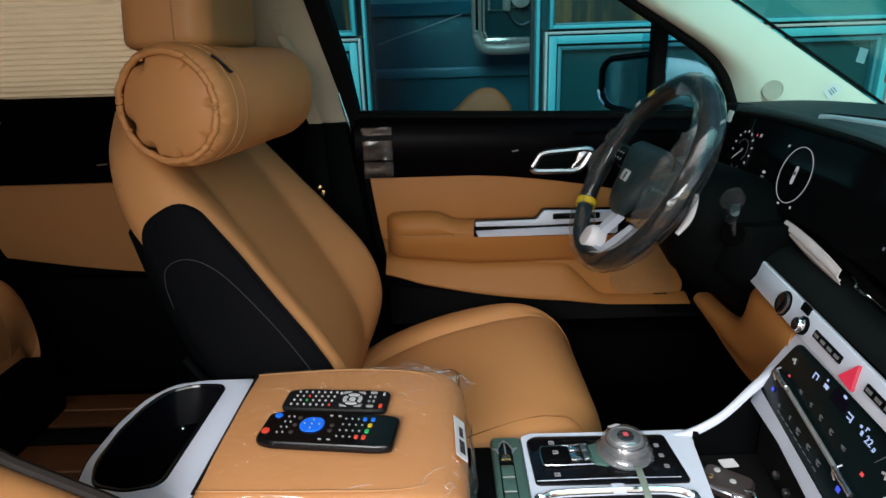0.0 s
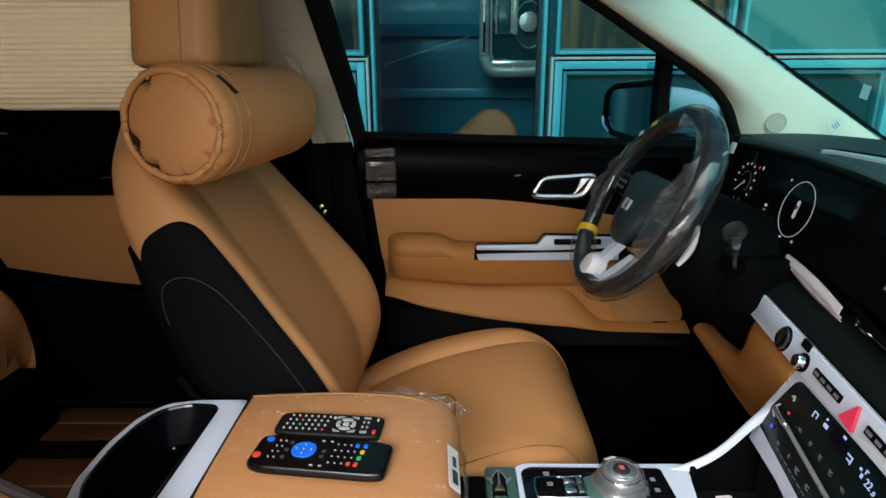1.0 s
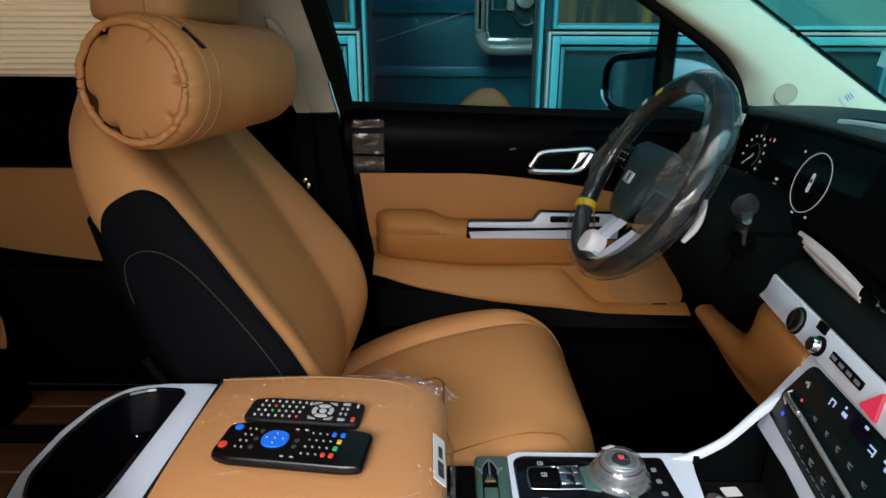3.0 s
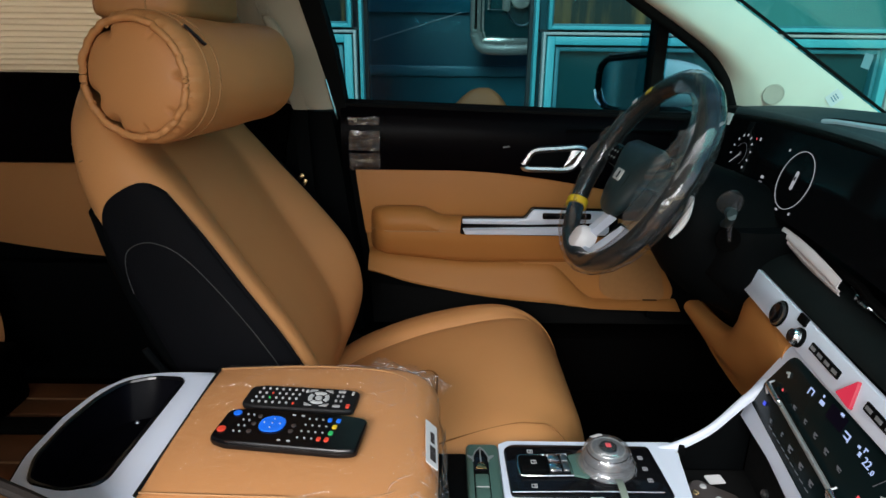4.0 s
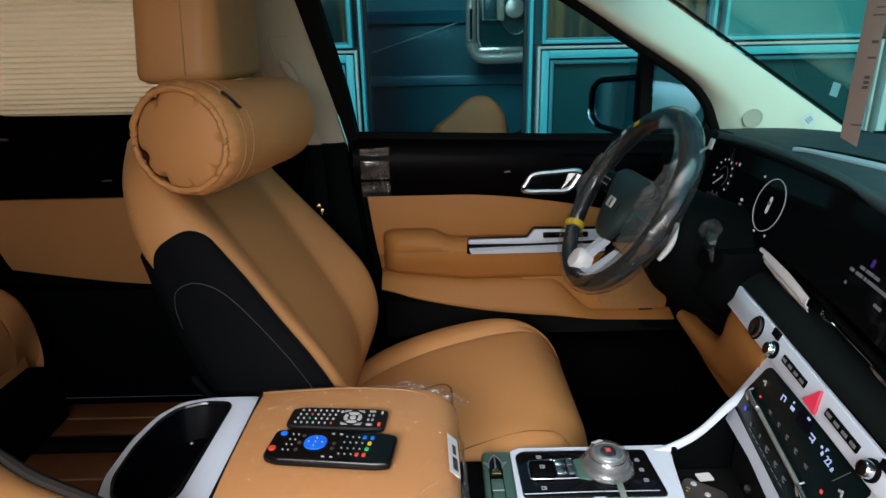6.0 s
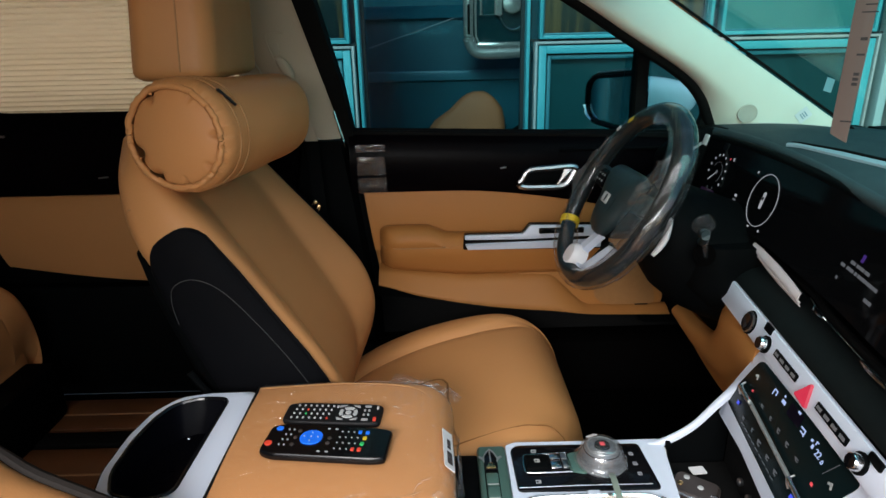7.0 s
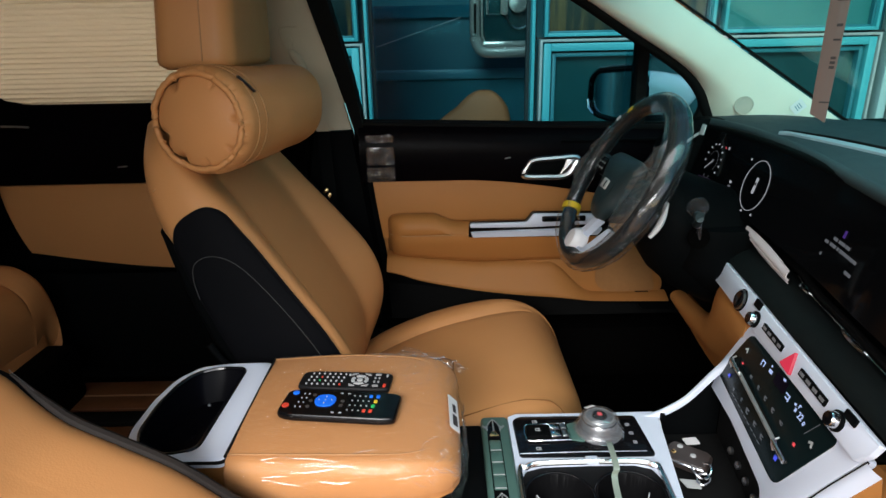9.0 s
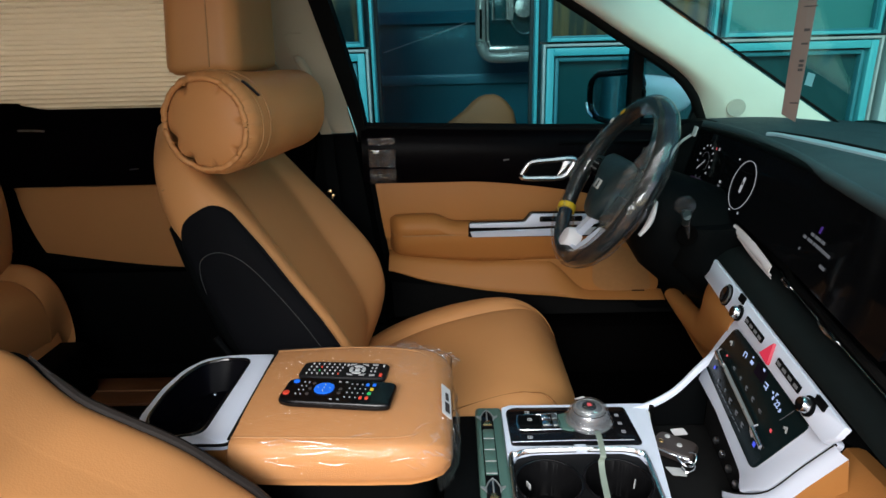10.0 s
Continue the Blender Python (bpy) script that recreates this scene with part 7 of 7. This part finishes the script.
# loose film hanging inside the rim
def loose(a0, a1, depth):
    def f(u, v):
        a = radians(a0 + (a1 - a0) * u)
        r = 0.170 - depth * v * (0.5 + 0.7 * abs(math.sin(math.pi * u)))
        n = 0.012 * noise.noise((u * 4 + v, v * 0.8, a0)) + 0.012 * abs(noise.noise((u * 9 + 2 * v, v * 0.7, a0)))
        return WM @ Vector((r * math.cos(a), r * math.sin(a), 0.006 + n + 0.01 * v))
    return f


for a0, a1, d in ((-32, 40, 0.066), (70, 100, 0.022), (112, 205, 0.030), (205, 262, 0.030), (150, 203, -0.020)):
    part("loose_film", sheet(loose(a0, a1, d), 60, 12), FILM_LOOSE, wheel, "loose polythene", smooth=35)
HUB_EDGE = soft_poly([(-0.058, 0.056), (0.058, 0.056), (0.082, 0.045), (0.074, 0.020), (0.055, -0.012), (0.046, -0.050), (0.026, -0.080), (-0.026, -0.080), (-0.046, -0.050), (-0.055, -0.012), (-0.074, 0.020), (-0.082, 0.045)], 0.018, 4)


def hub_rings(rows):
    return loft([[WM @ Vector((x * k, -0.008 + (y + 0.008) * k, t)) for x, y in HUB_EDGE] for t, k in rows])


part("hub_back", hub_rings(((-0.052, 0.78), (-0.030, 0.92), (-0.012, 0.97))), BLACK, wheel, "black body of the hub", smooth=60)
hb = part("hub", hub_rings(((-0.011, 0.96), (-0.006, 1.0), (0.002, 0.985), (0.009, 0.90), (0.0145, 0.72), (0.0175, 0.45), (0.0185, 0.15))), HUB, wheel, "dark grey hub pad", smooth=60)
for sg in (-1, 1):
    part("hub_crease", tube(smooth_path([WM @ Vector((sg * x, y, z)) for x, y, z in ((0.022, 0.0475, 0.0085), (0.027, 0.030, 0.0150), (0.033, 0.010, 0.0160), (0.034, -0.015, 0.0150), (0.026, -0.045, 0.0135), (0.012, -0.064, 0.0090))], 5), 0.0009, 5), BLACK, hb)
part("emblem", prism(rounded(0.030, 0.020, 0.003), 0.002, 0.0006, WM @ pose(0, -0.012, 0.0200)), GREY_KEY, hb, "plain pale emblem plate")
part("emblem_bar", box((0, 0, 0), (0.005, 0.014, 0.001), 0, m=WM @ pose(0.004, -0.012, 0.0206)), HUB, hb, smooth=0)
for sg in (-1, 1):
    sp = part("spoke", loft([[WM @ Vector((x, y + dy, z)) for dy, z in ((-0.020, -0.022), (0.020, -0.022), (0.018, -0.002), (-0.018, -0.002))] for x, y in ((sg * 0.075, 0.010), (sg * 0.12, 0.014), (sg * 0.165, 0.018))]), HUB, wheel, "black side spoke", smooth=50)
    if sg > 0:
        continue
    part("button_pod", prism(rounded(0.050, 0.036, 0.008), 0.008, 0.002, WM @ pose(sg * 0.090, 0.014, 0.008)), GLOSS, sp, "glossy button pod")
    for i in range(3):
        bt = part("button", box((0, 0, 0), (0.010, 0.024, 0.004), 0.0015, m=WM @ pose(sg * 0.090 + (i - 1) * 0.014, 0.014, 0.010)), BLACK, sp)
        for k in (-1, 1):
            part("button_mark", box((0, 0, 0), (0.005, 0.0035, 0.0004), 0, m=WM @ pose(sg * 0.090 + (i - 1) * 0.014, 0.014 + 0.006 * k, 0.0123)), GREY_KEY, sp, smooth=0)
for pts in (((-0.034, -0.154), (-0.016, -0.118), (0.012, -0.076)), ((0.034, -0.150), (0.060, -0.118), (0.094, -0.078))):
    part("lower_spoke", loft([[WM @ Vector((x + dx, y, z - 0.010)) for dx, z in ((-0.013, -0.004), (0.013, -0.004), (0.011, 0.010), (-0.011, 0.010))] for x, y in pts]), WHITE_TRIM, wheel, "satin silver lower spoke", smooth=50)
part("spoke_bridge", loft([[WM @ Vector((x, y + dy, z - 0.012)) for dy, z in ((-0.010, -0.004), (0.010, -0.004), (0.008, 0.012), (-0.008, 0.012))] for x, y in ((-0.050, -0.150), (0, -0.155), (0.045, -0.148))]), WHITE_TRIM, wheel, "satin silver bridge", smooth=50)
# black plate added to fill the dark gap between the two spokes
part("spoke_gap", prism(soft_poly([(-0.01, -0.145), (0.035, -0.145), (0.075, -0.085), (0.02, -0.078)], 0.008), 0.010, 0.002, WM @ pose(0, 0, -0.022)), BLACK, wheel, "black plate in the gap between the lower spokes")
part("plug", lathe([(0.024, -0.012), (0.026, 0.004), (0.0245, 0.012), (0.020, 0.018), (0.011, 0.0195), (0, 0.020)], 28, WM @ pose(-0.020, -0.142, -0.004)), PAPER_WHITE, wheel, "round white cap")
for a in (216, 52):
    part("tape_band", tube([rim_at(radians(a + d)) for d in (-2.4, -0.8, 0.8, 2.4)], 0.0205 if a == 216 else 0.0225, 14), YELLOW if a == 216 else TAPE, wheel, "yellow tape band")
part("white_tag", box((0, 0, 0), (0.012, 0.008, 0.001), 0, m=WM @ pose(-0.122, 0.112, 0.021, 0, 0, 45)), STICKER, wheel)
part("yellow_tag", box((0, 0, 0), (0.016, 0.009, 0.001), 0, m=WM @ pose(-0.090, 0.136, 0.021, 0, 0, 35)), YELLOW, wheel)
arc = [Vector((0.3765, 0.935, 1.020)) + Vector((0.0165, 0.0, 0.036)) * t + Vector((0.007, 0, -0.004)) * math.sin(math.pi * (t + 1) / 2) for t in (-0.75, -0.4, -0.05, 0.3, 0.65, 1.0)]
part("paper_band", tube(smooth_path(arc, 4), 0.010, 10, flat=0.5, taper=lambda t: 0.55 + 0.45 * math.sin(math.pi * t)), PAPER_WHITE, col, "white paper band")

# ---- loose things ----
LZ = LIDZ + 0.0045
REMOTE_GLOSS = mat("glossy_black_shell", (0.004, 0.004, 0.0045), 0.14, vary=0.2, scale=8, spec=0.22)
REMOTE_MATT = mat("matt_black_shell", (0.007, 0.007, 0.0075), 0.5, vary=0.2, scale=20, bump=0.2, bump_scale=900, spec=0.15)
DIM_KEY = mat("grey_rubber_key", (0.30, 0.30, 0.30), 0.5)


def remote(name, c, turn, length, width, thick, label):
    r = thing(name, (c[0], c[1], LZ), label, "remote control", "remote controls on the lid")
    m = Matrix.Translation((c[0], c[1], LZ)) @ pose(0, 0, 0, 0, 0, turn)
    prof = [(0.86, 0.0), (0.97, 0.2), (1.0, 0.55), (0.97, 0.86), (0.92, 1.0)]
    end = 0.018
    out = []
    for k, h in prof:
        out.append([m @ Vector((x * (1 - (1 - k) * width / length * 1.0), y * k, h * thick)) for x, y in soft_poly([(-length / 2, -width * 0.40), (-length / 2 + end, -width / 2), (length / 2 - end, -width / 2), (length / 2, -width * 0.44), (length / 2, width * 0.44), (length / 2 - end, width / 2), (-length / 2 + end, width / 2), (-length / 2, width * 0.40)], 0.006, 3)])
    part("shell", loft(out), REMOTE_GLOSS if thick > 0.010 else REMOTE_MATT, r, smooth=40)
    return r, m @ Matrix.Translation((0, 0, thick))


def rkey(r, m, x, y, w, h, material, lift=0.0016, rr=0.0012):
    part("key", prism(rounded(w, h, min(rr, w * 0.45, h * 0.45), 8 if rr > 0.004 else 2, x, y), 0.0016, 0.0004, m @ Matrix.Translation((0, 0, lift)), seg=1), material, r, smooth=40)


ra, ma = remote("remote_control", (-0.149, 0.6125), -6.8, 0.164, 0.064, 0.0125, "glossy black air-mouse remote with a round blue pad")
rkey(ra, ma, -0.021, 0.003, 0.029, 0.028, BLUE_KEY, 0.002, 0.0135)
for x, y in ((-0.021, 0.011), (-0.021, -0.005), (-0.030, 0.003), (-0.012, 0.003), (-0.021, 0.003)):
    rkey(ra, ma, x, y, 0.0015, 0.0015, GREY_KEY, 0.0036, 0.0006)
rkey(ra, ma, -0.073, -0.012, 0.0095, 0.0095, RED_KEY, 0.0018, 0.0046)
rkey(ra, ma, -0.068, 0.019, 0.0095, 0.0085, BLUE_KEY, 0.0018, 0.004)
for i in range(2):
    for j in range(4):
        rkey(ra, ma, -0.055 + 0.0068 * i - 0.0012 * j, 0.018 - 0.0105 * j, 0.0024, 0.0022, DIM_KEY)
for x, y in ((-0.040, 0.016), (-0.042, 0.002), (-0.042, -0.012), (0.003, 0.004), (0.003, -0.006)):
    rkey(ra, ma, x, y, 0.0055, 0.0055, FOB, 0.0014, 0.0026)
for i in range(4):
    for j in range(4):
        lit_key = {(3, 0): BLUE_KEY, (3, 3): RED_KEY}.get((i, j), DIM_KEY)
        big = lit_key is not DIM_KEY
        rkey(ra, ma, 0.0165 + 0.0078 * i - 0.0008 * j, 0.0185 - 0.0115 * j, 0.0046 if big else 0.0024, 0.0058 if big else 0.0013, lit_key)
for j, mm in enumerate((BLUE_KEY, YELLOW, GREEN_KEY, RED_KEY)):
    rkey(ra, ma, 0.0498 - 0.0012 * j, 0.0185 - 0.0115 * j, 0.0050, 0.0062, mm)
for x, y in ((-0.003, 0.023), (0.0075, 0.023), (-0.004, -0.023), (0.0065, -0.023)):
    rkey(ra, ma, x, y, 0.0042, 0.0013, DIM_KEY)
rb, mb = remote("remote_control", (-0.151, 0.6785), -5.0, 0.136, 0.047, 0.009, "matt black remote with many small pale keys")
for i in range(7):
    for j in range(4):
        rkey(rb, mb, -0.0515 + 0.0082 * i - 0.0012 * j, 0.0145 - 0.0095 * j, 0.0028, 0.0034, (RED_KEY if (i, j) in ((2, 1), (6, 3)) else GREEN_KEY if (i, j) == (2, 2) else GREY_KEY))
rkey(rb, mb, 0.0040, 0.0130, 0.0032, 0.0050, GREY_KEY)
for k in range(4):  # four petals round the middle key
    arc = [(0.0214 + r * math.cos(radians(90 * k + d)), r * math.sin(radians(90 * k + d)) * 0.95) for r, ds in ((0.0078, (-34, -17, 0, 17, 34)), (0.0128, (36, 18, 0, -18, -36))) for d in ds]
    part("petal_key", prism(arc[::-1], 0.0016, 0.0003, mb @ Matrix.Translation((0, 0, 0.0016)), seg=1), GREY_KEY, rb, smooth=40)
rkey(rb, mb, 0.0214, 0, 0.0085, 0.0080, GREY_KEY, rr=0.004)
for sx in (-1, 1):
    for sy in (-1, 1):
        corner = [(0.0214 + sx * x, sy * y) for x, y in ((0.0045, 0.0165), (0.0135, 0.0165), (0.0150, 0.0115), (0.0110, 0.0128))]
        part("corner_key", prism(corner if sx * sy < 0 else corner[::-1], 0.0014, 0.0002, mb @ Matrix.Translation((0, 0, 0.0015)), seg=1), DIM_KEY, rb, smooth=40)
for x in (0.0435, 0.0495):
    for y in (0.006, -0.004):
        rkey(rb, mb, x, y, 0.0030, 0.0040, DIM_KEY)
for y in (0.0155, -0.0150):
    rkey(rb, mb, 0.0465, y, 0.0090, 0.0040, DIM_KEY)
rkey(rb, mb, 0.0605, 0.013, 0.0028, 0.0065, GREY_KEY)
rkey(rb, mb, 0.0600, -0.014, 0.0045, 0.0075, RED_KEY)

# key fob with ring in the open tray, and a white card beside it
fob = thing("key_fob", (0.40, YC + 0.06, 0.668), "dark key fob with a bright ring lying in the tray", "key fob")
fm = Matrix.Translation((0.378, 0.699, 0.699)) @ pose(0, 0, 0, 0, 0, -38)
part("shell", loft([[fm @ Vector((x * k, y * k, z)) for x, y in rounded(0.068, 0.048, 0.010, 4)] for k, z in ((0.88, -0.008), (1, -0.003), (1, 0.003), (0.9, 0.008))]), FOB, fob, smooth=50)
for i, (x, y) in enumerate(((-0.016, 0.012), (-0.020, -0.006), (0.008, 0.000))):
    part("button", lathe([(0.0045, 0), (0.004, 0.0015), (0, 0.002)], 14, fm @ pose(x, y, 0.008)), (GREY_KEY, GOLD, GREY_KEY)[i], fob)
part("metal_edge", tube([fm @ Vector(p) for p in ((-0.032, -0.022, 0.004), (0.0, -0.0245, 0.004), (0.030, -0.022, 0.004))], 0.0022, 6), CHROME, fob)
part("key_ring", tube([fm @ Vector((0.028 + 0.014 * math.cos(a), -0.026 + 0.017 * math.sin(a), 0.008 + 0.004 * math.sin(2 * a))) for a in (2 * math.pi * k / 28 for k in range(28))], 0.0018, 6, True), CHROME, fob, "bright key ring")
part("key_ring", tube([fm @ Vector((0.036 + 0.009 * math.cos(a), -0.040 + 0.014 * math.sin(a), 0.004)) for a in (2 * math.pi * k / 28 for k in range(28))], 0.0016, 6, True), CHROME, fob, "bright key ring")
part("key_tag", prism([(0.004, -0.050), (0.030, -0.036), (0.038, -0.052), (0.020, -0.062)], 0.0012, m=fm @ pose(0, 0, -0.004)), GREY_KEY, fob, "pale paper tag", smooth=0)
tagged(part("card", prism(rounded(0.024, 0.018, 0.002, 2), 0.0008, m=Matrix.Translation((0.404, 0.749, 0.694)) @ pose(0, 0, 0, 0, 0, 6)), PAPER_WHITE, None, smooth=0), "white paper card behind the key fob", "card")
tagged(part("pen", tube([(0.357, 0.777, 0.716), (0.347, 0.716, 0.700)], 0.0030, 8), PAPER_WHITE, None), "thin white rod leaning in the tray", "pen")

# printed hang tag at the windscreen
TGM = frame_of((0.72, -0.70, 0.0), (-0.05, -0.05, 1.0), (0.428, 0.60, 1.244))
tag = thing("hang_tag", (0.43, 0.60, 1.25), "long pale pink-grey printed hang tag", "tag")
part("card", prism(soft_poly([(-0.008, 0.004), (0.0085, -0.005), (0.022, 0.34), (0.000, 0.34)], 0.0012), 0.0015, 0.0003, TGM), TAG_PAPER, tag, "pale pink-grey card", smooth=30)
for y, w, h in ((0.018, 0.010, 0.0015), (0.056, 0.005, 0.003), (0.061, 0.005, 0.003), (0.066, 0.005, 0.003), (0.085, 0.007, 0.002), (0.100, 0.006, 0.003), (0.125, 0.014, 0.0012), (0.132, 0.010, 0.0012), (0.145, 0.006, 0.002), (0.168, 0.011, 0.0015), (0.174, 0.008, 0.0012), (0.190, 0.011, 0.005)):
    part("print", box((0, 0, 0), (w, h, 0.0005), 0, m=TGM @ pose(0.004 + y * 0.04, y, 0.0004)), INK, tag, smooth=0)

# rear-view mirror above, from which the tag hangs
rvm = thing("rear_view_mirror", (0.40, YC, 1.55), "black rear-view mirror under the headliner", "mirror")
part("housing", box((0.44, YC - 0.02, 1.58), (0.035, 0.24, 0.065), 0.02, 3), BLACK, rvm)
part("arm", tube([(0.45, YC, 1.58), (0.30, YC, 1.625)], 0.008, 8), BLACK, rvm)

# ---- door mirror outside ----
om = thing("door_mirror", (0.58, 1.72, 1.12), "white-capped door mirror in a black housing", "mirror")
hs = []
for k, x in ((0.15, 0.712), (0.42, 0.704), (0.66, 0.686), (0.84, 0.658), (0.95, 0.620), (1.0, 0.580), (0.99, 0.548)):
    hs.append([Vector((x - 0.5 * y, 1.765 + y * k, 1.165 + z * k)) for y, z in rounded(0.215, 0.134, 0.045, 6, 0.025, 0.004)])
part("cap", loft(hs), CAR_WHITE, om, "white painted cap", smooth=60)
def face(x, y, z):
    """The mirror's face stands taller towards the car."""
    return Vector((x - 0.5 * y, 1.765 + y, 1.163 + z * (1.18 - 1.6 * (y - 0.025))))


bez = [face(0.540, y, z) for y, z in rounded(0.215, 0.128, 0.042, 6, 0.025)]
part("bezel", tube(bez, 0.009, 8, True), GLOSS, om, "glossy black bezel")
# chrome strips laid on the black bezel as its highlights
part("edge_highlight", tube([face(0.534, y, 0.066) + Vector((-0.004, 0, 0.007)) for y in (0.085, 0.06, 0.03, 0.0, -0.03, -0.06)], 0.003, 8), CHROME, om, "highlight along the upper edge")
part("corner_highlight", tube([face(0.534, y, z) + Vector((-0.006, 0, 0)) for y, z in ((0.128, -0.020), (0.120, -0.046), (0.098, -0.060))], 0.0045, 8), CHROME, om, "highlight at the lower corner")
part("glass", loft([[face(0.541 + dx, y, z) for y, z in rounded(0.205, 0.120, 0.038, 6, 0.025)] for dx in (0.0, 0.004)]), MIRROR, om, "mirror glass")
part("arm", box((0.60, 1.60, 1.10), (0.07, 0.14, 0.035), 0.012, 3), BLACK, om)

# ---- planked floor behind the console ----
deck = thing("floor_boards", (-1.0, YC, 0.41), "brown wood-look floor boards with dark seat rails", "floor boards", kind="structure")
for i, (y0, y1) in enumerate(((0.62, 0.74), (0.745, 0.865), (1.02, 1.105), (1.108, 1.205), (1.285, 1.345), (1.348, 1.42))):
    part("plank", box((-1.40, (y0 + y1) / 2, 0.418), (2.2, y1 - y0, 0.016), 0.002), WOOD, deck, smooth=30)
for y in (0.95, 1.245):
    part("floor_rail", box((-1.40, y, 0.418), (2.2, 0.05, 0.02), 0.003), RUBBER, deck)
for y in (1.1065, 1.3465):
    part("bright_joint", box((-1.40, y, 0.428), (2.2, 0.004, 0.003), 0.0), mat("brown_joint_strip", (0.30, 0.16, 0.08), 0.35), deck, smooth=0)
